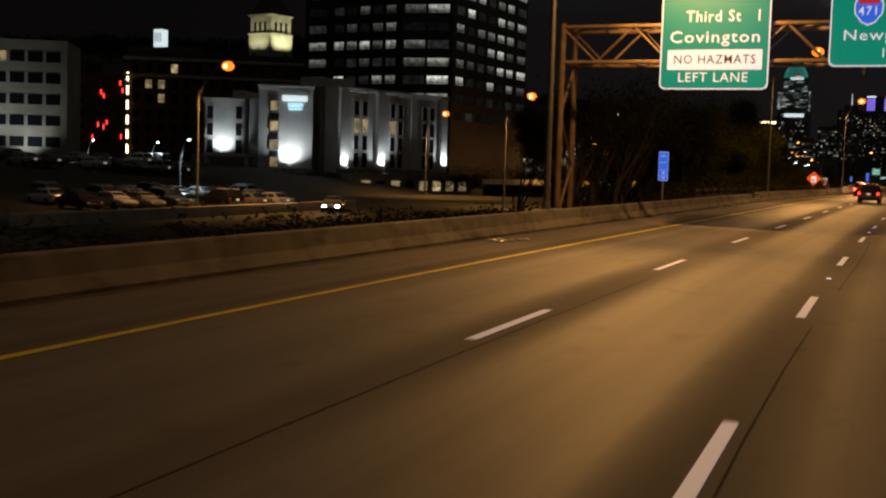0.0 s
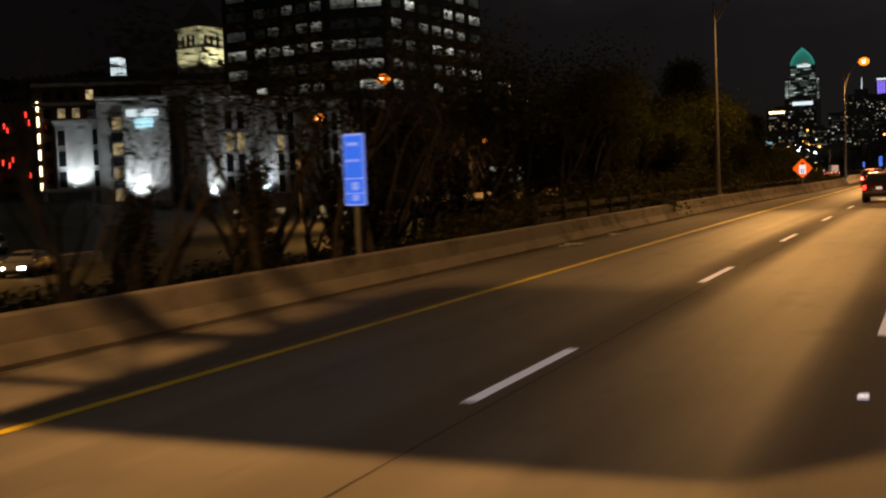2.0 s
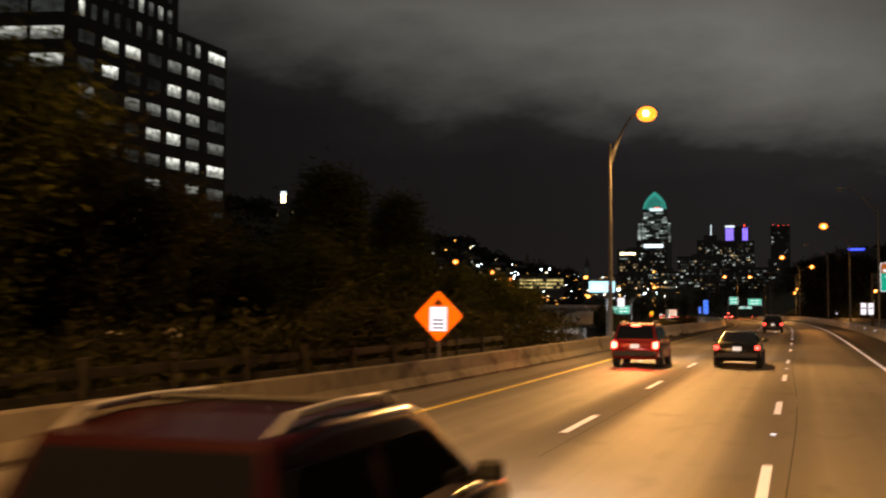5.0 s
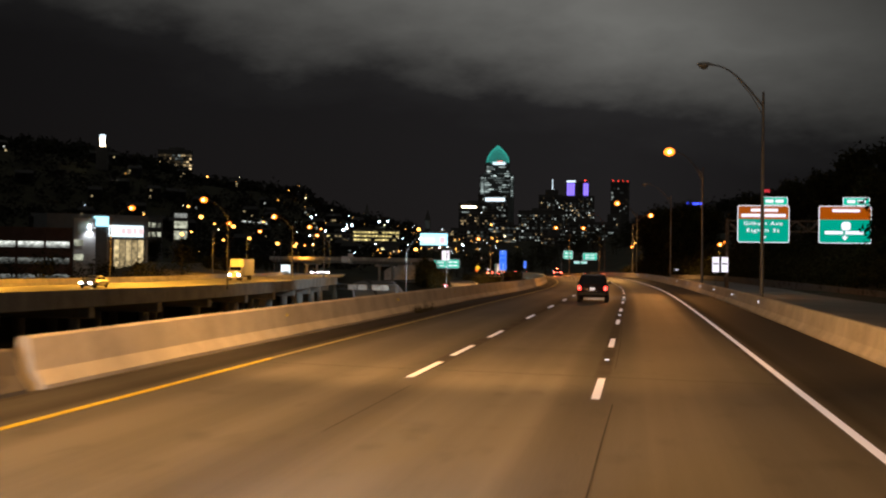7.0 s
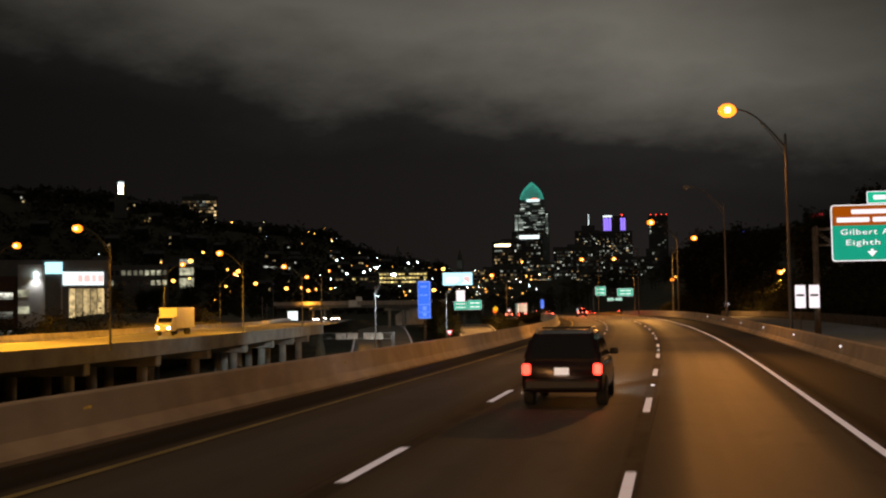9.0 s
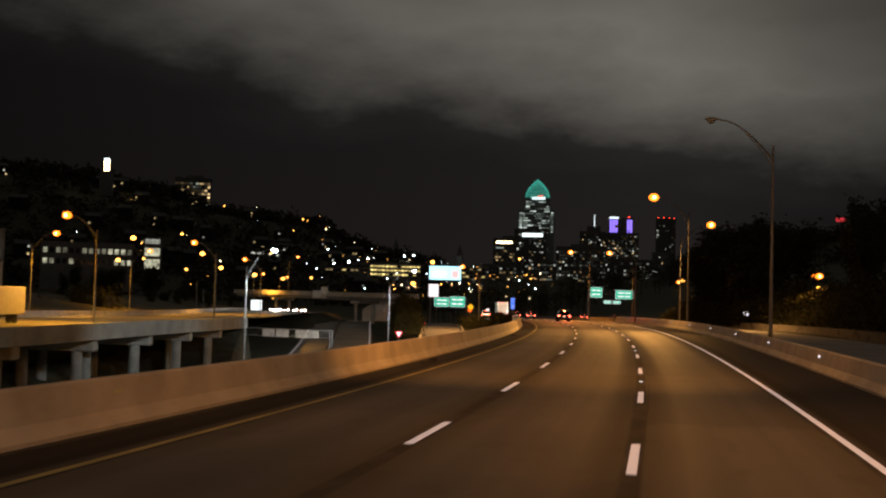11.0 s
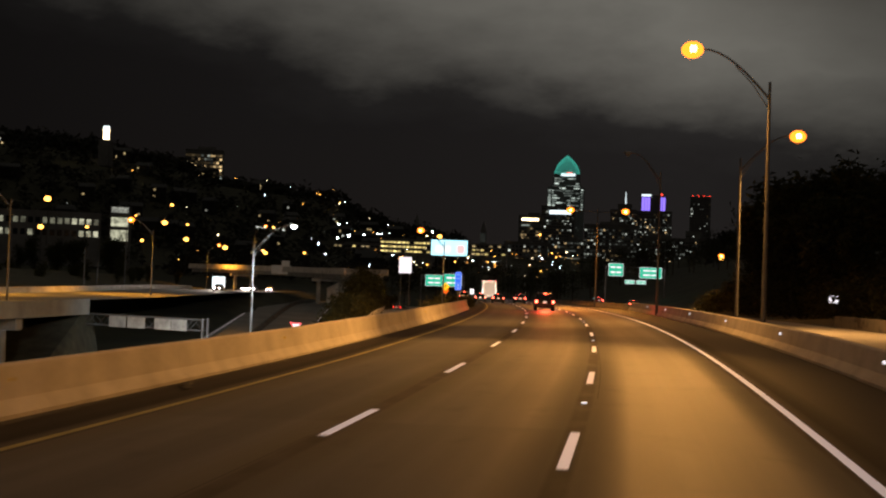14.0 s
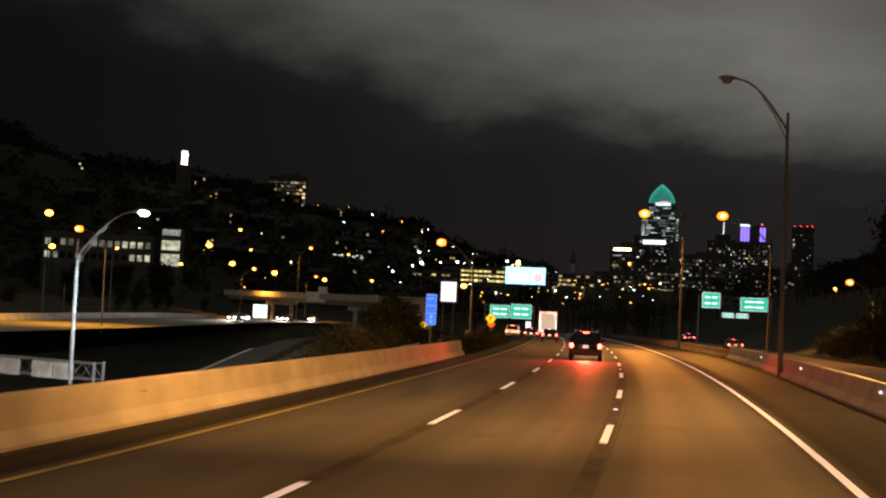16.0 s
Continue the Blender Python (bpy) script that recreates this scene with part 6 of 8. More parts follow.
def bell_tower():
    t = thing("bell_tower", pose(-154.2, 330, 13.3, 0, 0, -18), "floodlit limestone tower with arched openings and a dark hipped roof", "tower")
    t.scale = (0.71, 0.71, 0.64)
    part("shaft", Shape().box((0, 0, 3), (13.5, 13.5, 58), ch=0.3), M["stone"], t)
    part("lower_stage", Shape().box((0, 0, 36.5), (13.0, 13.0, 9.0), ch=0.3), M["stone"], t)
    part("belfry", Shape().box((0, 0, 45), (12.0, 12.0, 8.4), ch=0.25), M["stone"], t)
    part("cornice", Shape().box((0, 0, 49.4), (13.4, 13.4, 0.8), ch=0.15), M["stone"], t)
    part("cornice", Shape().box((0, 0, 41.0), (13.6, 13.6, 0.6), ch=0.12), M["stone"], t)
    part("roof", Shape().loft([[(a * 6.6 * k, b * 6.6 * k, z) for a, b in ((-1, -1), (1, -1), (1, 1), (-1, 1))] for k, z in ((1.06, 49.8), (0.78, 52.5), (0.40, 58.0), (0.10, 61.5))]), M["dark_steel"], t, "dark hipped roof")
    for ax in (0, 1):
        for k in (-1, 0, 1):
            for sgn in (-1, 1):
                c = (k * 2.9, sgn * 6.02, 44.1) if ax == 0 else (sgn * 6.02, k * 2.9, 44.1)
                size = (1.3, 0.15, 4.4) if ax == 0 else (0.15, 1.3, 4.4)
                part("opening", Shape().box(c, size, ch=0.05), M["glass"], t, "tall dark opening")
    for x, y, power in ((-2.5, -9, 2200), (2.5, -9, 2200), (9, -2.5, 4600), (9, 2.5, 4600)):
        a = Vector((-154.2, 330, 0)) + Matrix.Rotation(radians(-18), 3, "Z") @ Vector((x, y, 32.8))
        c = Vector((-154.2, 330, 37.0)) + Matrix.Rotation(radians(-18), 3, "Z") @ Vector((x * 0.5, y * 0.5, 0))
        f = thing("floodlight", Matrix.Translation(a), "floodlight on the roof shining at the tower", "floodlight", "tower floodlights")
        part("body", Shape().box((0, 0, 0), (0.8, 0.5, 0.6), ch=0.06), M["dark_steel"], f)
        part("pole", Shape().tube([(0, 0, -2.0), (0, 0, -0.2)], 0.08, 6), M["dark_steel"], f)
        lamp_light("flood_beam", a + Vector((0, 0, 0.5)), power, (0.98, 1.0, 0.62), c + Vector((0, 0, 2.5)) - a, 80, 0.3, 0.8)


bell_tower()
t = thing("lantern_tower", pose(-317, 519, 22), "small white floodlit lantern tower on a roof beyond", "tower")
part("base_block", Shape().box((0, 4, 14), (34, 16, 42), ch=0.3), M["brick"], t)
# the drum emits: its floodlighting is put into the material
part("drum", Shape().box((0, 0, 39.5), (5.2, 5.2, 9.0), ch=0.3), M["glow_white"], t, "white drum glowing as if floodlit")
part("cap", Shape().box((0, 0, 44.2), (6.0, 6.0, 0.6), ch=0.2), M["stone"], t)
for k in (-1, 0, 1):
    part("slot", Shape().box((k * 1.4, -2.63, 40), (0.5, 0.1, 4.5)), M["glass"], t)


def valley_store():
    b = thing("showroom", Matrix.Identity(4), "dark flat-roofed showroom with lit sign boxes and a glazed front", "building")
    p, q = (-112, 452), (-90.8, 467.1)
    a = Vector((q[0] - p[0], q[1] - p[1])).normalized()
    n = Vector((-a.y, a.x))
    ang = math.degrees(math.atan2(a.y, a.x))
    part("wall", Shape().prism([p, q, (q[0] + n.x * 18, q[1] + n.y * 18), (p[0] + n.x * 18, p[1] + n.y * 18)], -7, 13.8), M["dark_stucco"], b)
    base = Vector(p)
    def on(d, z, w, h, mat, nm, lab=""):
        c = base + a * d - n * 0.15
        return part(nm, Shape().box((0, 0, 0), (w, 0.3, h), ch=0.04), M[mat], b, lab, at=pose(c.x, c.y, z, 0, 0, ang))
    on(20.1, 9.6, 9.0, 3.0, "glow_white", "sign_box", "glowing white sign box with pink lettering bars")
    c = base + a * 21.6 - n * 0.32
    for k, wk in enumerate((1.5, 1.9, 1.3, 1.6)):
        part("sign_bar", Shape().box((-2.2 + 1.5 * k, 0, 0), (wk * 0.75, 0.06, 1.6), ch=0.02), M["sign_pink"], b, "pink bar", at=pose(c.x, c.y, 9.6, 0, 0, ang))
    on(13.6, 12.0, 3.8, 2.6, "sign_cyan", "sign_box", "small white glowing sign")
    for k in range(5):
        on(17.6 + 1.6 * k, 3.6, 1.35, 7.4, "lit_warm", "glazing")
    # columns and a sign band on the front, a low planter wall before it
    for d in (11.2, 15.4, 17.0, 25.6):
        on(d, 3.0, 0.35, 9.0, "stucco", "pilaster")
    on(21.0, 7.55, 9.4, 0.35, "dark_steel", "canopy_edge")
    on(20.6, 3.4, 7.6, 0.16, "dark_steel", "transom")
    g2 = thing("parking_deck", Matrix.Identity(4), "brown multi-storey parking deck with bright open floors", "building")
    a, n, ang = Vector((0.916, 0.401)), Vector((-0.401, 0.916)), 23.6
    q2 = Vector((-103.4, 447.8))
    p2 = q2 - a * 33.6
    core = [tuple(v) for v in (p2 + n * 1.8, q2 + n * 1.8 - a * 0.5, q2 + n * 21 - a * 0.5, p2 + n * 21)]
    part("core", Shape().prism(core, -7, 9.6), M["pier"], g2)

    def bay(nm, d, z, w, h, depth, mat, back, lab=""):
        c = p2 + a * d + n * back
        return part(nm, Shape().box((0, 0, 0), (w, depth, h), ch=0.05), M[mat], g2, lab, at=pose(c.x, c.y, z, 0, 0, ang))
    for z, h in ((-5.0, 3.2), (-0.45, 2.5), (3.65, 2.5), (8.2, 3.4)):
        bay("spandrel", 16.8, z, 33.6, h, 0.4, "brick", 0.2)
    # a glowing sheet set back in each opening stands in for the lit floor
    for z in (-2.5, 1.6, 5.7):
        bay("deck_opening", 16.6, z, 32.8, 1.45, 0.1, "lit_cool", 1.72, "glowing sheet standing in for a lit open floor")
        bay("ceiling_slab", 16.6, z + 0.86, 32.8, 0.3, 1.3, "pier", 0.95)
        bay("guard_rail", 16.6, z - 0.42, 33.0, 0.08, 0.08, "steel", 0.3)
    for d in (0.3, 7.2, 13.9, 20.6, 27.2, 33.3):
        bay("column", d, 1.5, 0.6, 16.8, 0.5, "brick", 0.22)
    part("side_wall", Shape().prism([tuple(v) for v in (q2 - a * 0.3, q2 + a * 0.1, q2 + a * 0.1 + n * 20, q2 - a * 0.3 + n * 20)], -7, 9.8), M["brick"], g2)
    g5 = thing("stair_tower", Matrix.Identity(4), "pale plastered stair tower with a lamp on its wall", "building")
    p5 = q2 + a * 0.4 - n * 0.4
    part("wall", Shape().prism([tuple(v) for v in (p5, p5 + a * 5.2, p5 + a * 5.2 + n * 6, p5 + n * 6)], -7, 12.4), M["stucco"], g5)
    for z in (6.2, 2.6, -4.4):
        c = p5 + a * 1.2 - n * 0.05
        part("pane", Shape().box((0, 0, 0), (2.2, 0.2, 1.5), ch=0.03), M["lit_far_dim"], g5, "pale lit window", at=pose(c.x, c.y, z, 0, 0, ang))
    c = p5 + a * 3.7 - n * 0.35
    part("wall_lamp", Shape().box((0, 0, 0), (0.35, 0.3, 0.9), ch=0.06), M["lens_white"], g5, "bright white wall lamp", at=pose(c.x, c.y, 10.2, 0, 0, ang))
    lamp_light("wall_lamp_beam", Vector((c.x - n.x * 0.5, c.y - n.y * 0.5, 9.6)), 500, (0.95, 0.97, 1.0), (0.25 * n.x, 0.25 * n.y, -1), 120, 0.15, 0.8)
    g3 = slab_building("glass_office", (-231, 752), (-194, 770), 14, 2, 24.5, "city", [15.5, 20.5], 14, 1.9, 2.4, 0.5, "two-storey office with long lit window bands among trees", 71, ("glass", "lit_far_dim"), margin=0.5)
    g4 = thing("lit_glass_tower", pose(-180, 758, 0, 0, 0, 20), "narrow glazed stair tower glowing white", "building")
    part("wall", Shape().box((0, 4, 14), (8.0, 8, 26), ch=0.2), M["city"], g4)
    for z, h in ((25.4, 2.2), (20.5, 3.6), (15.0, 4.4)):
        part("glazing", Shape().box((0, -0.1, z), (6.6, 0.3, h), ch=0.05), M["lit_far_dim" if z < 24 else "lit_cool"], g4)
    for nm, x, y, z, w in (("lit_shop", -249, 1162, 38, 22),):
        s = thing("lit_pavilion", pose(x, y, z - 6, 0, 0, 15), "low pavilion with a bright lit glass front on the hillside", "building")
        part("wall", Shape().box((0, 5, 2), (w + 6, 9, 12), ch=0.3), M["city"], s)
        part("glazing", Shape().box((0, 0.4, 3.4), (w, 0.3, 3.2), ch=0.05), M["lit_cool"], s)


valley_store()


# ---------------------------------------------------------------- skyline

def city_block(cx, cy, w, d, z1, label, lit=0.25, seed=0, mat="city", ang=0.0, ww=1.9, wh=1.7, pitch_x=3.3, pitch_z=3.9, warm=0.35, z0=-8.0, zmin=8.0, name="high_rise"):
    """A far building: wall, window rows of which some rooms are lit, long lit floors, roof parapet and plant room."""
    b = thing(name, pose(cx, cy, 0, 0, 0, ang), label, "high-rise")
    part("wall", Shape().box((0, d / 2, (z0 + z1) / 2), (w, d, z1 - z0), ch=0.4), M[mat], b)
    rng = random.Random(seed)
    cool, warmth, dark, floors = Shape(), Shape(), Shape(), Shape()
    nx = max(2, int(w / pitch_x))
    z = zmin
    while z < z1 - 2.5:
        floor = rng.random()
        if floor > 0.88 and lit > 0.15:
            # a floor whose lamps are all on
            a = rng.uniform(-w / 2 + 1, 0)
            e = rng.uniform(a + w * 0.2, w / 2 - 1)
            floors.box(((a + e) / 2, -0.06, z), (e - a, 0.26, wh * 0.6))
            z += pitch_z
            continue
        for i in range(nx):
            x = -w / 2 + w * (i + 0.5) / nx
            p = lit * (2.2 if floor > 0.7 else (0.8 if floor < 0.3 else 1.5))
            sh = dark
            if rng.random() < p:
                sh = warmth if rng.random() < warm else cool
            if sh is dark or rng.random() < 0.7:
                sh.box((x, -0.05, z), (ww, 0.25, wh))
            else:
                sh.box((x + rng.uniform(-0.8, 0.8), -0.07, z + rng.uniform(-0.3, 0.3)), (ww * rng.uniform(0.5, 1.7), 0.27, wh * rng.uniform(0.6, 1.0)))
        z += pitch_z
    for sh, mt, nm in ((cool, "lit_sky", "lit_glazing"), (warmth, "lit_sky_warm", "warm_glazing"), (dark, "glass", "dark_glazing"), (floors, "lit_floor", "storey_glazing")):
        if sh.v:
            o = part(nm, sh, M[mt], b)
            o["kind"] = "stuff"
    part("roof_parapet", Shape().box((0, d / 2, z1 + 0.6), (w + 0.8, d + 0.8, 1.2), ch=0.2), M[mat], b)
    if w > 24:
        part("plant_room", Shape().box((rng.uniform(-0.2, 0.2) * w, d / 2, z1 + 2.6), (w * rng.uniform(0.25, 0.5), d * 0.5, 4.0), ch=0.2), M[mat], b)
    return b


def crown_tower():
    b = thing("crown_tower", pose(-89.5, 2231, 0, 0, 0, 3), "tall glass tower topped by a teal-lit steel tiara", "skyscraper")
    w = 60.0
    part("shaft", Shape().box((2, 22, 78), (w - 8, 40, 176), ch=1.0), M["city_glass"], b)
    part("upper_shaft", Shape().box((2, 22, 175), (44, 36, 20), ch=0.8), M["city_glass"], b)
    for x in (-w / 2 + 4, w / 2 - 2):
        part("corner_column", Shape().box((x, 3, 76), (8, 8, 172), ch=0.6), M["city_glass"], b)
    rng = random.Random(8)
    cool, floors = Shape(), Shape()
    z = 62.0
    while z < 183:
        half = 24.0 if z < 166 else 20.5
        high = z > 128
        x = -half
        while x < half - 1.5:
            if high:
                # long runs of lit glazing, broken by dark rooms
                e = min(half, x + rng.uniform(2.5, 14.0))
                if rng.random() < 0.62:
                    floors.box((2 + (x + e) / 2, 1.7 if z < 166 else 3.7, z), (e - x - 0.7, 0.6, 1.7))
                x = e + rng.uniform(0.4, 2.5)
            else:
                if rng.random() < 0.16:
                    cool.box((2 + x + 1.3, 1.7, z), (2.2, 0.6, 1.7))
                x += 3.4
        z += 4.1
    for sh, mt, nm in ((cool, "lit_sky", "lit_glazing"), (floors, "lit_floor", "storey_glazing")):
        o = part(nm, sh, M[mt], b)
        o["kind"] = "stuff"
    strip = Shape()
    for k in range(24):
        strip.box((-w / 2 + 4, -1.2, 62 + 4.1 * k), (5.4 if k % 3 else 3.4, 0.4, 2.3))
    for k in range(9):
        strip.box((w / 2 - 2, -1.2, 125 + 4.1 * k), (4.6 if k % 2 else 3.0, 0.4, 2.0))
    o = part("lit_corner", strip, M["lit_floor"], b, "softly lit corner glazing")
    o["kind"] = "stuff"
    part("sign_box", Shape().box((4, 3.0, 183.5), (23, 0.8, 4.6), ch=0.2), M["glow_white"], b, "bright white sign box")
    part("sign_box", Shape().box((6, 2.9, 187.0), (10, 0.8, 1.8), ch=0.2), M["lens_red"], b, "red mark over the sign")
    # tiara: arched ribs meeting over the roof, with hoops
    ribs = 19

    def arch(t):
        return (20.5 * (1 - t ** 2.1) + 0.3, 184 + 33.0 * t)

    for k in range(ribs):
        a = math.pi * k / (ribs - 1)
        pts = []
        for i in range(9):
            r, z = arch(i / 8)
            pts.append((2 + r * math.cos(a), 16 - r * 0.75 * math.sin(a), z))
        part("tiara_rib", Shape().tube(pts, 0.5, 5), M["teal"], b, "teal-lit steel rib")
    for i in range(0, 12):
        r, z = arch(i / 12)
        pts = [(2 + r * math.cos(math.pi * j / 12), 16 - r * 0.75 * math.sin(math.pi * j / 12), z) for j in range(13)]
        part("tiara_hoop", Shape().tube(pts, 0.42, 5), M["teal"], b, "teal-lit steel hoop")


crown_tower()
c = city_block(-72, 1801, 43, 24, 100.6, "dark office tower with a bright white sign band near its top", 0.22, 41)
part("sign_box", Shape().box((3, -0.5, 93.4), (28, 0.8, 5.2), ch=0.2), M["glow_white"], c, "bright white sign band")
c = city_block(-98.5, 1699, 28, 22, 81.5, "dark masonry tower with warm lit upper windows", 0.3, 42, warm=0.9)
part("crown_frieze", Shape().box((0, -0.3, 77.5), (20, 0.5, 2.6), ch=0.1), M["glow_warm"], c, "warm lit frieze")
city_block(0, 1604, 58, 30, 68, "broad office slab with scattered lit windows", 0.36, 43, warm=0.15)
c = city_block(9, 2104, 40, 24, 118, "stepped tower with a slender mast", 0.3, 44)
part("upper_stage", Shape().box((2, 10, 123), (22, 14, 10), ch=0.4), M["city"], c)
part("mast", Shape().tube([(3, 8, 127), (3, 8, 147)], [0.9, 0.4], 6), M["glow_white"], c, "white-lit mast")
c = city_block(55.5, 2129, 56, 30, 118, "broad tower under a violet-lit crown", 0.34, 45)
part("crown", Shape().box((-1, 16, 131), (40, 24, 27), ch=0.5), M["city"], c)
for x in (-17, -12.5, -8, 11, 15.5):
    part("violet_panel", Shape().box((x, 3.8, 130.5), (3.6, 0.6, 21), ch=0.2), M["violet"], c, "violet lit panel")
part("sign_box", Shape().box((-12, 3.7, 144), (15, 0.6, 3.0), ch=0.2), M["glow_white"], c, "white sign over the crown")
part("beacon", Shape().ball((12, 4, 145.5), (1.6, 1.6, 1.2), 6, 4), M["lens_red"], c, "red roof beacon")
c = city_block(131, 2201, 32, 24, 148, "dark slender tower with red roof beacons", 0.07, 46)
for x in (-13, -4, 5, 13):
    part("beacon", Shape().ball((x, 1, 150.3), (0.8, 0.8, 0.8), 6, 4), M["lens_red"], c, "red roof beacon")
city_block(119, 1801, 57, 26, 60, "mid-rise block with lit storeys", 0.3, 47, warm=0.2)
city_block(100, 1790, 18, 18, 72, "narrow tower beside a mid-rise block", 0.25, 48)
city_block(57.5, 1504, 47, 26, 50.5, "office block with rows of small lit windows", 0.36, 49, warm=0.15)
city_block(-76, 1399, 39, 26, 39, "stone block with many small lit windows", 0.34, 50, warm=0.3)
city_block(-40, 1500, 30, 24, 46, "stone block with many small lit windows", 0.3, 51, warm=0.4)
city_block(20, 1330, 36, 22, 30, "low office block with lit windows", 0.3, 52, warm=0.2)
city_block(98, 1420, 34, 22, 36, "low office block with lit windows", 0.22, 53, warm=0.2)
city_block(148, 1650, 30, 22, 52, "plain dark high-rise with few lit windows", 0.12, 54)
random.seed(77)
for i in range(26):
    az = random.uniform(1.5, 13.0)
    d = random.uniform(1200, 1750)
    top = 10 + d * math.tan(radians(random.uniform(0.6, 1.35)))
    city_block(20 - d * math.sin(radians(az)), 300 + d * math.cos(radians(az)), random.uniform(14, 34), 16, top, "low distant city building with scattered lit windows", random.uniform(0.12, 0.35), 100 + i, warm=0.6, zmin=4, name="city_building", ww=2.4, wh=1.8)
for x, y, z in ((-236, 1690, 66), (-262, 1700, 62), (-150, 1660, 58)):
    s = thing("church_tower", pose(x, y, 0), "distant floodlit church tower with a spire", "tower", "church towers")
    part("shaft", Shape().box((0, 0, z / 2), (7, 7, z), ch=0.3), M["city"], s)
    # floodlight on the top stage is put into its emission
    part("lit_stage", Shape().box((0, -0.2, z - 6), (6.4, 7, 11), ch=0.3), M["lit_sky"], s)
    part("spire", Shape().loft([[(a * k, b * k, zz) for a, b in ((-3.5, -3.5), (3.5, -3.5), (3.5, 3.5), (-3.5, 3.5))] for k, zz in ((1, z), (0.05, z + 14))]), M["city"], s)

slab_building("lit_arcade", (-150, 1106), (-112, 1114), 14, 2, 29.0, "city", [20.4, 23.6, 26.6], 13, 2.3, 1.2, lambda r, c: (0.75, 0.9, 0.6)[r], "long low building with open floors lit yellow across the basin", 81, ("glass", "lit_yellow"), margin=0.4)
slab_building("lit_arcade", (-196, 1150), (-160, 1150), 12, 2, 27.0, "city", [21.0, 24.2], 10, 2.2, 1.0, 0.4, "long low building with some floors lit yellow across the basin", 82, ("glass", "lit_yellow", "lit_warm"), margin=0.4)
slab_building("lit_arcade", (-104, 1190), (-70, 1190), 12, 2, 30.0, "city", [22.0, 25.0, 28.0], 10, 2.2, 1.2, 0.35, "long low building with some floors lit yellow across the basin", 83, ("glass", "lit_yellow", "lit_warm"), margin=0.4)

# blue-lit line and red sign high on the right hillside
p = thing("hilltop_building", pose(104, 900, 35, 0, 0, -8), "dark hilltop building with a blue-lit eaves line", "building")
part("wall", Shape().box((0, 6, -4), (26, 12, 22), ch=0.3), M["city"], p)
part("light_line", Shape().box((0, -0.3, 6.4), (10, 0.5, 1.1), ch=0.1), M["neon_blue"], p, "glowing blue line")
p = thing("hilltop_sign", pose(118, 735, 33, 0, 0, -8), "red lit sign on a hilltop roof", "sign")
part("lightbox", Shape().box((0, 0, 6), (4.0, 0.6, 1.5), ch=0.1), M["sign_red"], p, "glowing red box")
part("post", Shape().box((0, 0.3, 0), (0.8, 0.5, 12)), M["dark_steel"], p)


w = thing("overpass_sign", pose(-61.2, 600.2, 0.4, 0, 0, 6), "large grey sign panel hung on the overpass parapet", "sign")
plate("panel", -0.2, 2.7, 5.0, 2.2, 0, "sign_pale_back", w, 0.1, 0.08)
plate("top_panel", 0.9, 4.4, 2.0, 1.2, 0, "sign_pale_back", w, 0.06, 0.08)
for x in (-1.8, 1.6):
    part("bracket", Shape().box((x, 0.9, 2.5), (0.15, 1.7, 2.0), ch=0.02), M["dark_steel"], w)


# hill to the left: monument, flats, houses, lamps
p = thing("monument_tower", pose(-408, 1206, 106), "floodlit pale stone tower standing on the hill crest", "tower")
part("pedestal", Shape().box((0, 0, -10), (9, 9, 22), ch=0.3), M["city"], p)
# shaft and cap emit, in place of floodlights on the stone
part("shaft", Shape().tube([(0, 0, 1), (0, 0, 4), (0, 0, 8), (0, 0, 9.5)], [2.5, 2.3, 2.2, 2.9], 10), M["glow_warm"], p, "warm shaft glowing as if floodlit")
part("cap", Shape().tube([(0, 0, 9.5), (0, 0, 12.5)], [2.8, 2.6], 10), M["glow_white"], p, "white cap glowing as if floodlit")
city_block(-441, 1507, 40, 20, 133, "apartment block on the hill crest with warm lit windows", 0.6, 61, warm=0.85, z0=70, zmin=104, name="apartment_block", ang=15, ww=2.6, wh=2.2)
random.seed(5)
for i in range(46):
    az = random.uniform(9, 34)
    d = random.uniform(760, 1180)
    x, y = 20 - d * math.sin(radians(az)), 300 + d * math.cos(radians(az))
    z = ground_z(x, y)
    wd = random.uniform(9, 16)
    hh = random.uniform(7, 12)
    b = thing("hillside_house", pose(x, y, z - 1, 0, 0, az + random.uniform(-25, 25)), "dark hillside house with a few lit windows", "house", "hillside houses")
    part("wall", Shape().box((0, 4, hh / 2), (wd, 8, hh), ch=0.2), M["dark_board"], b)
    part("roof", Shape().loft([[(-wd / 2 - 0.5, -0.5, hh), (wd / 2 + 0.5, -0.5, hh), (wd / 2 + 0.5, 8.5, hh), (-wd / 2 - 0.5, 8.5, hh)], [(-wd / 2, 3.6, hh + 3), (wd / 2, 3.6, hh + 3), (wd / 2, 4.4, hh + 3), (-wd / 2, 4.4, hh + 3)]]), M["dark_steel"], b)
    for k in range(random.choice((0, 0, 1, 1, 2, 2))):
        part("window", Shape().box((random.uniform(-wd / 2 + 1.5, wd / 2 - 1.5), -0.1, random.uniform(2, hh - 1.5)), (1.6, 0.3, 1.6), ch=0.05), M[random.choice(("lit_warm", "lit_warm", "lit_cool"))], b)


def distant_lamp(x, y, z, mat, size=0.8, height=9.0):
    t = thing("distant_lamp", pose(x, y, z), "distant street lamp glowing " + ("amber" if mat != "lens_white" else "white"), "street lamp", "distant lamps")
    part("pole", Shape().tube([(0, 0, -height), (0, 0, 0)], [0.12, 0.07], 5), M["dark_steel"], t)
    # ball far larger than a real lens, to show the lamp's glare
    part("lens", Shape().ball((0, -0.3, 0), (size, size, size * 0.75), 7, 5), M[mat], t)


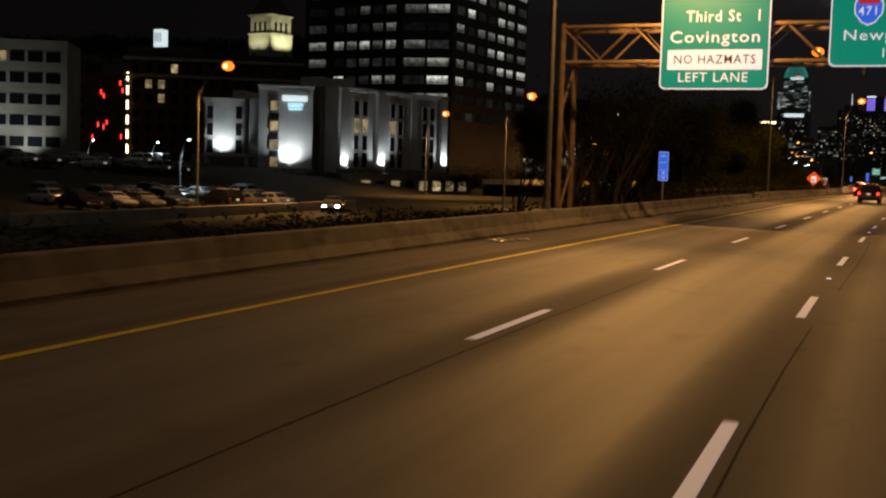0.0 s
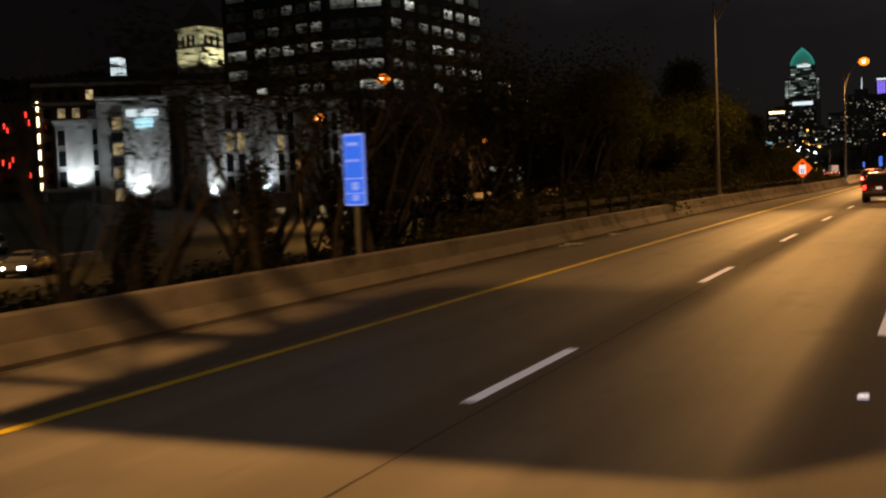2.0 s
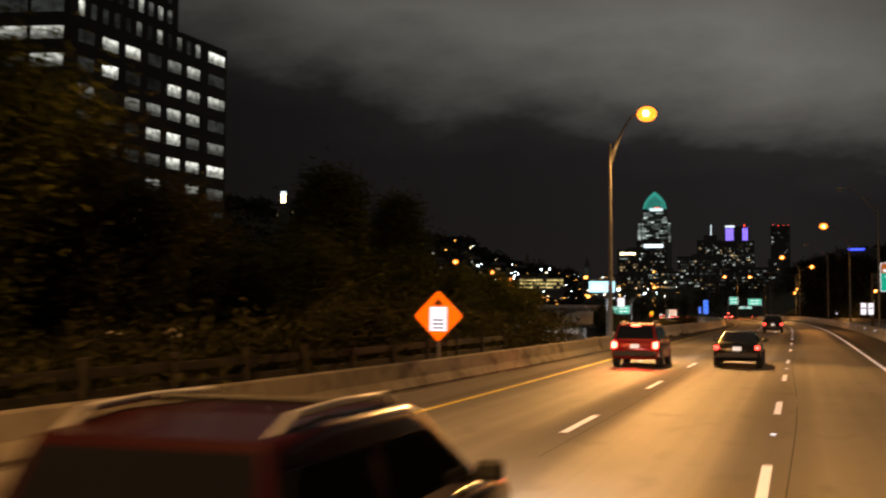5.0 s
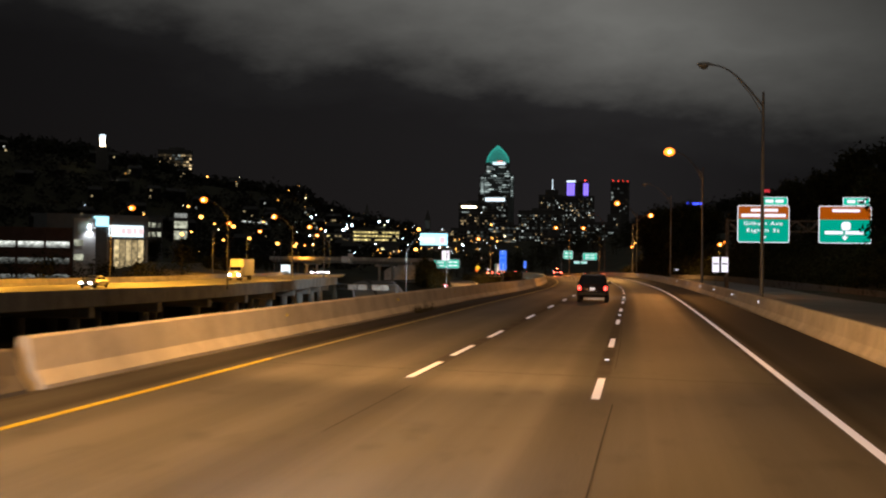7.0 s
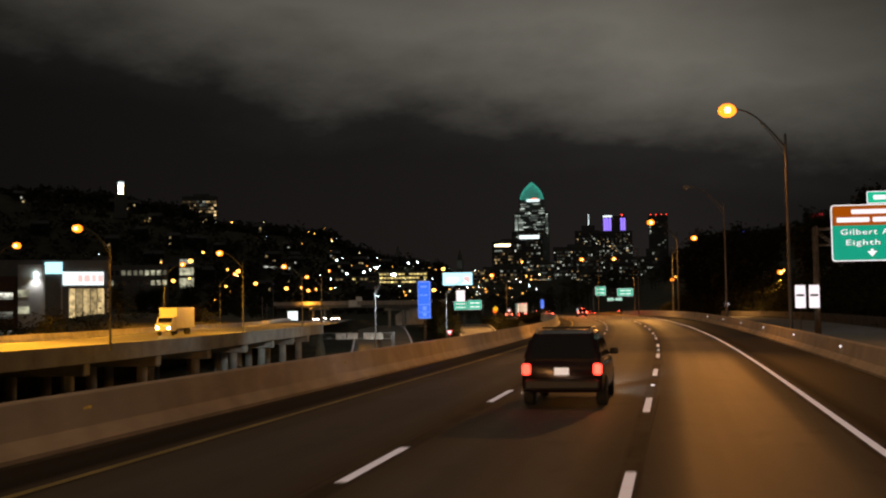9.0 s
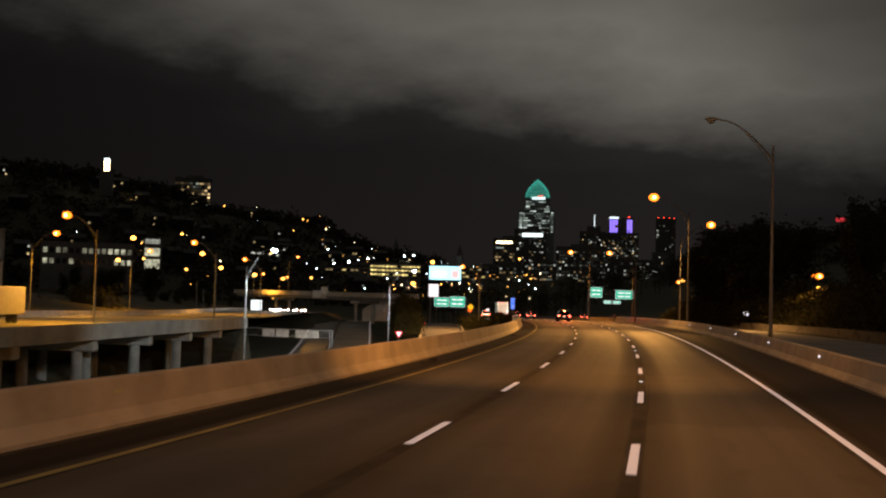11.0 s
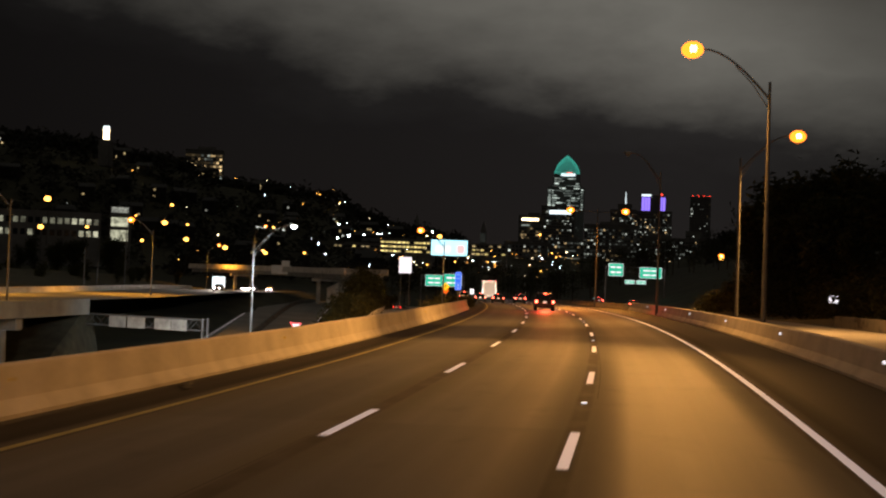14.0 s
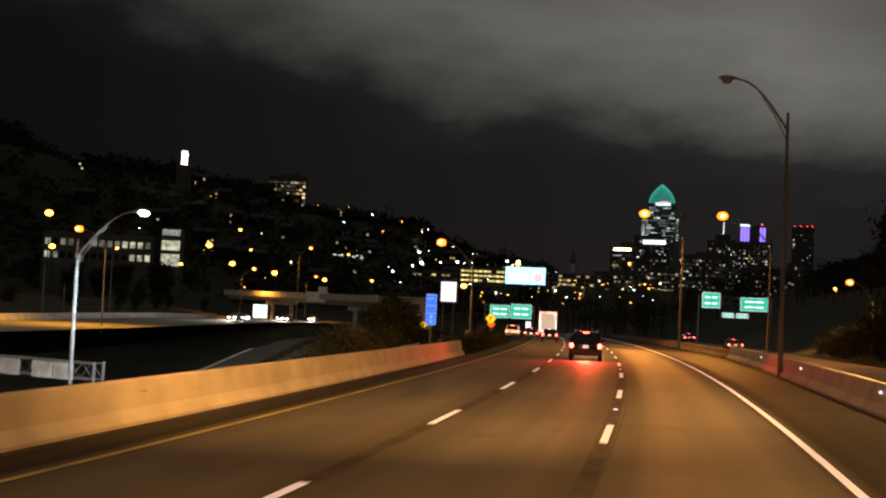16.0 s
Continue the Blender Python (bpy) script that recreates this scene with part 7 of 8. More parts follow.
for x, y, z, col, sz in ((-109.9, 572.6, 17.7, "o", 1.0), (-125.6, 598.3, 12, "o", 0.9), (-132.9, 693.8, 18, "o", 1.2), (-126, 696.5, 12.6, "o", 1.1), (-131.4, 672.8, 11.2, "o", 0.7), (-193.8, 863.3, 24.6, "o", 0.8),
                         (-113.6, 701.1, 10.3, "o", 1.1), (-119.4, 762.4, 10, "o", 1.0), (-127.2, 843.5, 12, "o", 0.8), (-138, 647.9, 14.1, "o", 0.6), (-42.5, 658.2, 7.9, "o", 1.0), (-65.2, 857.3, 22.2, "o", 1.4),
                         (-240.2, 952.4, 39.5, "o", 1.2), (-117.1, 887.5, 22.3, "w", 1.3), (-148.4, 982.8, 24.2, "w", 1.0), (-133.1, 986.5, 26.8, "w", 0.9), (-147.2, 1085.8, 31.3, "w", 1.0), (-158.9, 980, 20.4, "w", 0.8),
                         (-215.8, 1067.5, 32.8, "o", 1.0), (-29.5, 1002.4, 30.4, "o", 1.0), (-459.1, 1402.6, 106.2, "w", 1.3), (-446.2, 1408.2, 106.2, "w", 1.3), (-399.1, 1319.6, 86.4, "w", 1.2), (-377.8, 1435, 96.6, "o", 1.3),
                         (-285.6, 1255.2, 67.9, "w", 1.0), (-310.2, 1404.7, 86.7, "w", 1.2), (-297.8, 1460.4, 85.7, "o", 1.3), (-529.5, 1254.7, 108.4, "w", 1.1), (-534.7, 1309.3, 108.4, "o", 1.2), (55.2, 723.4, 12.6, "o", 1.0)):
    distant_lamp(x, y, z, "lens_far" if col == "o" else "lens_white", sz * (0.85 if col == "o" else 0.55), 11.0)
random.seed(11)
for i in range(230):
    az = random.choice((random.uniform(2, 12), random.uniform(4, 13), random.uniform(3, 12), random.uniform(6, 16), random.uniform(9, 30)))
    d = random.uniform(620, 1500)
    x, y = 20 - d * math.sin(radians(az)), 300 + d * math.cos(radians(az))
    g = ground_z(x, y)
    z = g + random.uniform(5, 12) if az > 14 else max(g + 6, 2 + d * math.tan(radians(random.uniform(0.2, 1.5))))
    distant_lamp(x, y, z, random.choice(("lens_far", "lens_far", "lens_far", "glow_warm", "lens_white")), random.choice((0.2, 0.26, 0.3, 0.4, 0.6)) * random.uniform(0.8, 1.2) * d / 900, z - g + 0.5)


# ---------------------------------------------------------------- trees

def branch_tree(sh, p, d, length, r, level, rng, tips, spread=0.6):
    """Limbs that fork and taper; the ends are kept for leaves."""
    pts, radii = [p], [r]
    q, dirn = Vector(p), Vector(d)
    for i in range(3):
        dirn = (dirn + Vector((rng.uniform(-0.18, 0.18), rng.uniform(-0.18, 0.18), rng.uniform(-0.02, 0.14)))).normalized()
        q = q + dirn * length / 3
        pts.append(q.copy())
        radii.append(r * (1 - 0.16 * (i + 1)))
        if level <= 2:
            tips.append(q.copy())
    sh.tube(pts, radii, 6 if level > 2 else 4, False)
    if level == 0:
        return
    for k in range(rng.choice((2, 3, 3)) if level > 1 else rng.choice((2, 3))):
        side = Vector((rng.uniform(-1, 1), rng.uniform(-1, 1), rng.uniform(-0.1, 0.6))).normalized()
        branch_tree(sh, pts[-1] if k else pts[-2], (dirn + side * spread * rng.uniform(0.8, 1.4)).normalized(), length * rng.uniform(0.62, 0.8), radii[-1] * 0.68, level - 1, rng, tips, spread)


def leaf_cloud(centres, per, reach, size, rng):
    sh = Shape()
    for c in centres:
        for _ in range(per):
            o = Vector((rng.gauss(0, 1), rng.gauss(0, 1), rng.gauss(0, 0.75))) * reach * 0.5
            a = Vector((rng.uniform(-1, 1), rng.uniform(-1, 1), rng.uniform(-0.6, 0.6))).normalized()
            b = a.cross(Vector((rng.uniform(-1, 1), rng.uniform(-1, 1), rng.uniform(-1, 1)))).normalized()
            s = size * rng.uniform(0.6, 1.3)
            q = c + o
            sh.add([q - a * s, q + b * s * 0.62, q + a * s - b * s * 0.25], [(0, 1, 2)])
    return sh


def make_tree(at, height, seed, kind, label):
    rng = random.Random(seed)
    t = thing("tree", at, label, "tree", "roadside trees")
    wood, tips = Shape(), []
    if kind == "pine":
        wood.tube([(0, 0, -0.8), (0.05, 0, height * 0.5), (0, 0.05, height)], [0.16, 0.10, 0.02], 7)
        centres = []
        for i in range(46):
            u = 0.12 + 0.88 * i / 45
            z = height * u
            reach = (1 - u) ** 0.8 * height * 0.27 + 0.25
            a = i * 2.4 + rng.uniform(-0.4, 0.4)
            r = reach * rng.uniform(0.55, 1.1)
            end = Vector((r * math.cos(a), r * math.sin(a), z + r * 0.12))
            wood.tube([(0, 0, z), end], [0.03, 0.01], 4, False)
            centres += [end * k + Vector((0, 0, z * (1 - k))) for k in (0.45, 0.75, 1.0)]
        crown = leaf_cloud(centres, 190, 0.85, 0.11, rng)
    else:
        branch_tree(wood, Vector((0, 0, -0.8)), Vector((0, 0, 1)), height * 0.36, height * 0.022 + 0.05, 3 if kind == "far" else 4, rng, tips, 0.62)
        crown = leaf_cloud(tips, {"sparse": 22, "far": 26, "ivy": 5}.get(kind, 84), 1.05, 0.30 if kind == "far" else 0.105, rng) if kind != "bare" else None
        if kind == "ivy":
            # ivy clings round the stem and the first fork
            cling = leaf_cloud([Vector((0, 0, -0.6 + 0.11 * i)) for i in range(int(height * 0.5 / 0.11))], 60, 0.42, 0.085, rng)
            crown.add(cling.v, cling.f)
    # bring the whole to its height
    top = max(v[2] for sh in (wood, crown) if sh for v in sh.v)
    for sh in (wood, crown):
        if sh:
            sh.v = [(x, y, z * height / top) for x, y, z in sh.v]
    part("trunk", wood, M["bark"], t, "dark branching trunk")
    if crown:
        o = part("crown", crown, M["leaf_dark" if kind in ("dark", "far", "ivy") else "leaf"], t, "loose olive-brown foliage")
        o["kind"] = "stuff"
    return t


PROTO = {}
TL = {"pine": "ragged evergreen tree with olive needles on the verge", "broad": "leafy roadside tree with olive-brown leaves on the verge", "dark": "dark leafy tree on the wooded slope", "bare": "bare winter tree with forking black branches", "far": "dark leafy tree on the wooded slope", "ivy": "tall bare tree with a thick ivy-covered trunk", "sparse": "thin roadside tree with few dry leaves on it"}


def plant(at, kind, variant, size=1.0):
    key = (kind, variant)
    if key not in PROTO:
        PROTO[key] = make_tree(at, 9.0, 900 + variant * 7 + len(kind), kind, TL[kind])
        PROTO[key].scale = (size,) * 3
        return
    ob = copy_thing(PROTO[key], at)
    ob.scale = (size,) * 3


def plant_at(s, off, kind, variant, size=1.0, turn=0):
    p = rp(s, off)
    plant(pose(p.x, p.y, ground_z(p.x, p.y), 0, 0, turn), kind, variant, size)


random.seed(21)
ROW_S = [88, 100, 104, 115, 118, 124, 130, 138, 143, 147, 153, 161, 164, 170, 178, 186, 196]
ROW_H = [4.6, 4.9, 5.0, 5.5, 6.4, 6.8, 6.6, 7.6, 8.8, 7.6, 7.4, 6.2, 5.4, 5.4, 5.1, 4.6, 4.6]


def row_tree(s, off, kind, v, part_of=1.0):
    p = rp(s, off)
    z = ground_z(p.x, p.y)
    up = float(np.interp(s, ROW_S, ROW_H)) * part_of + rp(s, 0).z - z
    plant(pose(p.x, p.y, z, 0, 0, random.uniform(0, 360)), kind, v, up / 9.0)


row_tree(143.0, -8.0, "pine", 0, 1.18)
row_tree(147.4, -8.6, "pine", 1, 1.0)
row_tree(168.6, -9.0, "pine", 1, 1.54)
row_tree(170.6, -9.6, "pine", 0, 1.52)
row_tree(175.0, -8.6, "pine", 0, 1.48)
row_tree(177.2, -9.2, "pine", 1, 1.22)
row_tree(173.6, -9.4, "broad", 2, 1.05)
s = 120.5
while s < 198:
    off, kind = -8.3 + random.uniform(-0.9, 0.9), random.choice(("broad", "broad", "dark"))
    row_tree(s, off, kind if s > 126 else "bare", random.choice((0, 1, 2)), random.uniform(0.82, 1.03) + (0.4 if s < 126 else 0.0))
    s += random.uniform(2.6, 3.6)
# a darker row behind
s = 125.5
while s < 200:
    row_tree(s, -13.5 + random.uniform(-1.5, 1.5), "dark" if s > 129 else "bare", random.choice((0, 1)), random.uniform(0.95, 1.12) + (0.16 if s < 131 else 0.0))
    s += random.uniform(3.6, 5.0)
s = 137.0
while s < 200:
    row_tree(s, -23 + random.uniform(-3, 3), "dark", random.choice((0, 1)), random.uniform(1.1, 1.35) - 0.25 * smooth(148, 158, s))
    s += random.uniform(5.0, 8.0)
# thin bare trees that let the hotel show
for s, off, k in ((88, -12, 1.0), (92, -9.5, 1.1), (96.5, -12, 1.2), (100, -8.8, 1.0), (103, -13, 1.3), (106, -9.3, 1.1), (108, -15, 1.35), (110.5, -10.5, 1.15), (113.5, -8.4, 1.1), (114.5, -14, 1.35), (116, -18, 1.5)):
    row_tree(s, off, "bare", random.choice((0, 1, 2)), k)
for s, off, v, k in ((88.2, -9.5, 0, 1.5), (92.0, -8.6, 1, 1.7), (94.4, -10.2, 0, 1.7), (97.6, -9.2, 0, 1.7), (99.2, -8.8, 1, 1.6), (101.4, -9.6, 0, 1.9), (104.0, -8.6, 1, 1.6), (107.6, -9.4, 0, 1.7), (110.2, -8.4, 1, 1.6), (113.0, -9.6, 0, 1.6), (117.0, -9.2, 0, 1.5), (119.5, -8.4, 1, 1.5)):
    row_tree(s, off, "ivy", v, k)
row_tree(121.0, -12.0, "sparse", 0, 1.5)
row_tree(128.6, -10.0, "broad", 1, 1.3)
row_tree(131.0, -12.2, "dark", 0, 1.35)
for i in range(8):
    row_tree(84 + 3.6 * i + random.uniform(-0.8, 0.8), random.uniform(-13.5, -7.0), "bare", random.choice((0, 1, 2)), random.uniform(1.15, 1.6))
row_tree(105.3, -9.6, "bare", 2, 1.3)
def hides_lamp(p, room=6.5):
    """Spots where growth would hide a side-road lamp from the camera's view."""
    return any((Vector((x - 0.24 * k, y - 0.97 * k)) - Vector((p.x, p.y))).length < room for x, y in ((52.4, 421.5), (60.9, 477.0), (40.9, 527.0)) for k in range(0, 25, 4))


# wooded slope to the right
for i in range(92):
    s = random.uniform(170, 470)
    off = random.uniform(33, 92)
    variant, size, turn = random.choice((0, 1)), random.uniform(0.75, 1.35), random.uniform(0, 360)
    if not hides_lamp(rp(s, off)):
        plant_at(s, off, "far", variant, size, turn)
# tall dark wood along the foot of the slope
for i in range(64):
    s = 300 + 3.6 * i + random.uniform(-3, 3)
    off = random.uniform(37, 50)
    p = rp(s, off)
    z = ground_z(p.x, p.y)
    top = float(np.interp(s, [300, 350, 400, 450, 500, 530], [17, 23.5, 20, 21, 23, 16])) * random.uniform(0.78, 1.05) * (0.8 + 0.2 * (off - 37) / 13)
    turn, variant = random.uniform(0, 360), random.choice((0, 1))
    if not hides_lamp(p):
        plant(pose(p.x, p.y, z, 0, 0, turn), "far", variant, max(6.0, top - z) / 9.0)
for x, y in ((-172, 738), (-184, 735), (-196, 740), (-208, 742), (-166, 728), (-218, 748), (-190, 728)):
    plant(pose(x, y, ground_z(x, y), 0, 0, random.uniform(0, 360)), "far", random.choice((0, 1)), random.uniform(1.5, 2.1))
# small conifers before the showroom
for d, out, k in ((7.0, 5.0, 0.42), (12.5, 4.6, 0.48), (18.6, 5.2, 0.62), (22.0, 6.0, 0.40)):
    x, y = -112 + 0.8146 * d + 0.58 * out, 452 + 0.5801 * d - 0.8146 * out
    plant(pose(x, y, ground_z(x, y), 0, 0, 90 * d), "pine", 0, k)
# valley scrub to the left
for i in range(60):
    s = random.uniform(466, 640)
    off = random.choice((random.uniform(-21, -17.8), random.uniform(-8, -3.2), random.uniform(-96, -72)))
    if off > -9 and s > 515:
        continue
    plant_at(s, off, "far", random.choice((0, 1)), random.uniform(0.25, 0.5) if off > -30 else random.uniform(0.6, 1.0), random.uniform(0, 360))


def basin_woods():
    """Leafless and evergreen trees between the road and the city, and below the opposite carriageway: too many to count."""
    rng = random.Random(31)
    sh = Shape()
    centres = []
    spots = [(rng.uniform(-52, 100), rng.uniform(655, 900), rng.uniform(9, 15)) for i in range(120)]
    for i in range(40):
        p = rp(rng.uniform(230, 480), rng.uniform(-100, -72))
        spots.append((p.x, p.y, rng.uniform(3.5, 7.5)))
    for x, y, tall in spots:
        z = ground_z(x, y)
        sh.tube([(x, y, z - 0.5), (x + rng.uniform(-0.3, 0.3), y, z + tall * 0.5), (x + rng.uniform(-0.6, 0.6), y, z + tall * 0.92)], [tall * 0.02, tall * 0.014, 0.03], 5, False)
        for k in range(9):
            a, u = rng.uniform(0, 2 * math.pi), rng.uniform(0.3, 1.0)
            r = tall * 0.30 * math.sin(math.pi * min(0.97, u * 0.9 + 0.08)) * rng.uniform(0.3, 1.0)
            end = Vector((x + r * math.cos(a), y + r * math.sin(a), z + tall * u * 0.95))
            sh.tube([(x, y, z + tall * u * 0.6), end], [0.06, 0.02], 4, False)
            centres.append(end)
    leaves = leaf_cloud(centres, 30, 2.4, 0.36, rng)
    ob = new("basin_woods", sh.mesh("basin_woods_wood", M["bark"]))
    tagged(ob, "dark mixed trees between the road and the city", "woods", kind="stuff")
    part("foliage", leaves, M["leaf_dark"], ob)


basin_woods()


def far_woods():
    """Tree crowns over the hillsides round the basin."""
    rng = random.Random(3)
    centres = []
    for i in range(3600):
        az = rng.uniform(8, 60) if i % 3 else rng.uniform(-40, -4)
        d = rng.uniform(640, 1230) if i % 2 else rng.uniform(1080, 1230)
        x, y = 20 - d * math.sin(radians(az)), 300 + d * math.cos(radians(az))
        centres.append(Vector((x, y, ground_z(x, y) + rng.uniform(0, 6))))
    sh = leaf_cloud(centres, 26, 8.0, 3.0, rng)
    ob = new("wooded_hillside", sh.mesh("wooded_hillside", M["leaf_far"]))
    tagged(ob, "dark bare woods covering the distant hillsides", "woods", kind="stuff")


far_woods()


def scrub():
    rng = random.Random(9)
    centres = []
    for i in range(2700):
        s = rng.uniform(25, 192) if i < 1500 else rng.uniform(98, 190)
        off = -4.8 - abs(rng.gauss(0, 3.4)) + 1.0 * smooth(140, 190, s)
        p = rp(s, off)
        tall = 0.9 + 2.3 * smooth(92, 115, s) * max(0.2, noise.noise((s * 0.11, off * 0.3, 2.0)) + 0.7)
        centres.append(Vector((p.x, p.y, ground_z(p.x, p.y) + rng.uniform(0.0, tall))))
    # a clump that hangs over the wall
    for i in range(12):
        centres.append(Vector(rp(rng.uniform(114.6, 116.4), rng.uniform(-3.5, -2.85), rng.uniform(0.45, 0.8))))
    for i in range(800):
        s = rng.uniform(118, 172)
        p = rp(s, -5.6 - abs(rng.gauss(0, 1.4)) + 1.0 * smooth(140, 190, s))
        centres.append(Vector((p.x, p.y, p.z + rng.uniform(-0.6, 0.9 + 1.3 * max(0.0, noise.noise((s * 0.2, 4.0, 1.0)) + 0.5)))))
    ob = new("roadside_scrub", leaf_cloud(centres, 40, 0.7, 0.13, rng).mesh("roadside_scrub", M["leaf_dark"]))
    tagged(ob, "ragged dry scrub and weeds behind the barrier", "scrub", kind="stuff")
    centres = []
    for i in range(900):
        s = rng.uniform(28, 118)
        p = rp(s, rng.uniform(-24, -7))
        centres.append(Vector((p.x, p.y, ground_z(p.x, p.y) + rng.uniform(0.0, 0.5 + 1.1 * max(0.0, noise.noise((p.x * 0.2, p.y * 0.2, 5.0)) + 0.35)))))
    for i in range(420):
        k = rng.uniform(0, 1)
        centres.append(Vector((-68 + 17.5 * k + rng.uniform(-1.2, 1.2), 172 + 36 * k + rng.uniform(-1.2, 1.2), -1.0 + rng.uniform(0, 1.6))))
    ob = new("frontage_shrubs", leaf_cloud(centres, 24, 0.9, 0.2, rng).mesh("frontage_shrubs", M["leaf_dark"]))
    tagged(ob, "dark low shrubs and weeds along the frontage and car park", "shrubs", kind="stuff")
    centres = []
    for i in range(3400):
        s = rng.uniform(150, 520)
        off = 30.5 + abs(rng.gauss(0, 5.0)) + 6.0 * smooth(400, 470, s)
        p = rp(s, off)
        up = rng.uniform(0.0, 1.2 + 0.35 * min(12.0, off - 30))
        centres.append(Vector((p.x, p.y, ground_z(p.x, p.y) + (up * 0.45 if hides_lamp(p, 4.5) else up))))
    ob = new("slope_undergrowth", leaf_cloud(centres, 34, 1.5, 0.32, rng).mesh("slope_undergrowth", M["leaf_dark"]))
    tagged(ob, "dark tangled undergrowth at the foot of the wooded slope", "undergrowth", kind="stuff")
    centres = []
    for i in range(1100):
        s = rng.uniform(472, 566)
        p = rp(s, rng.uniform(-21.5, -17.6) if i % 3 else rng.uniform(-8.2, -4.5))
        centres.append(Vector((p.x, p.y, p.z - 3.2 + rng.uniform(0.0, 3.6) * (0.55 + 0.45 * math.sin(s * 0.21)))))
    ob = new("ramp_bushes", leaf_cloud(centres, 30, 1.2, 0.26, rng).mesh("ramp_bushes", M["leaf_dark"]))
    tagged(ob, "dark bushy growth along both sides of the ramp", "bushes", kind="stuff")
    centres = []
    for i in range(420):
        a, k = rng.uniform(0, 2 * math.pi), rng.uniform(0, 1)
        p = rp(536 + 14.0 * math.sqrt(k) * math.sin(a), -21.2 + 3.2 * math.sqrt(k) * math.cos(a))
        centres.append(Vector((p.x, p.y, -4.6 + rng.uniform(0.0, 8.4) * (1 - 0.4 * k))))
    ob = new("bridge_end_bushes", leaf_cloud(centres, 40, 1.3, 0.26, rng).mesh("bridge_end_bushes", M["leaf_dark"]))
    tagged(ob, "dense dark bushes round the end of the ramp bridge", "bushes", kind="stuff")
    centres = []
    for i in range(240):
        s = rng.uniform(436.5, 474)
        p = rp(s, -1.9 - 1.7 * rng.random() - 0.4 * smooth(455, 474, s))
        centres.append(Vector((p.x, p.y, p.z + rng.uniform(-0.3, 0.62) + 0.18 * math.sin(s * 1.3))))
    ob = new("median_scrub", leaf_cloud(centres, 26, 0.6, 0.16, rng).mesh("median_scrub", M["leaf_dark"]))
    tagged(ob, "dark low bushes past the end of the parapet", "scrub", kind="stuff")


scrub()


# ---------------------------------------------------------------- vehicles

def ring(y, hw, zb, zt, r=0.15, top=1.0):
    """Rounded cross-section of a car body at y."""
    pts = []
    for cx, cz, a0, k in ((hw * top - r, zt - r, 0, top), (-hw * top + r, zt - r, 90, top), (-hw + r, zb + r, 180, 1), (hw - r, zb + r, 270, 1)):
        pts += [(cx + r * math.cos(radians(a0 + 30 * i)), y, cz + r * math.sin(radians(a0 + 30 * i))) for i in range(4)]
    return pts


STYLES = dict(
    suv=dict(body=((-2.32, 0.80, 0.45, 0.92), (-2.26, 0.88, 0.36, 1.02), (-1.4, 0.93, 0.28, 1.06), (0.9, 0.93, 0.28, 1.04), (1.5, 0.92, 0.30, 1.02), (2.15, 0.86, 0.36, 0.94), (2.3, 0.76, 0.44, 0.84)),
             roof=((-2.2, 0.82, 1.02), (-1.90, 0.70, 1.63), (-1.2, 0.72, 1.69), (0.1, 0.71, 1.67), (0.45, 0.68, 1.60), (1.36, 0.82, 1.02)), wheel=0.37, axles=(-1.4, 1.42), rails=True),
    sedan=dict(body=((-2.35, 0.72, 0.42, 0.84), (-2.25, 0.86, 0.34, 0.96), (-1.3, 0.90, 0.24, 0.94), (0.9, 0.90, 0.24, 0.90), (1.7, 0.88, 0.26, 0.86), (2.25, 0.80, 0.32, 0.74), (2.38, 0.68, 0.40, 0.66)),
               roof=((-1.85, 0.76, 0.93), (-1.10, 0.62, 1.38), (-0.5, 0.63, 1.44), (0.25, 0.62, 1.42), (0.5, 0.60, 1.38), (1.25, 0.76, 0.90)), wheel=0.33, axles=(-1.38, 1.42), rails=False),
    pickup=dict(body=((-2.85, 0.84, 0.55, 1.05), (-2.80, 0.92, 0.48, 1.12), (-1.0, 0.96, 0.42, 1.12), (1.0, 0.96, 0.42, 1.12), (2.0, 0.95, 0.42, 1.10), (2.7, 0.90, 0.46, 1.02), (2.85, 0.80, 0.55, 0.95)),
                roof=((-0.85, 0.84, 1.11), (-0.62, 0.72, 1.80), (-0.1, 0.73, 1.86), (0.7, 0.72, 1.84), (0.95, 0.70, 1.78), (1.6, 0.84, 1.10)), wheel=0.40, axles=(-1.8, 1.85), rails=False),
)


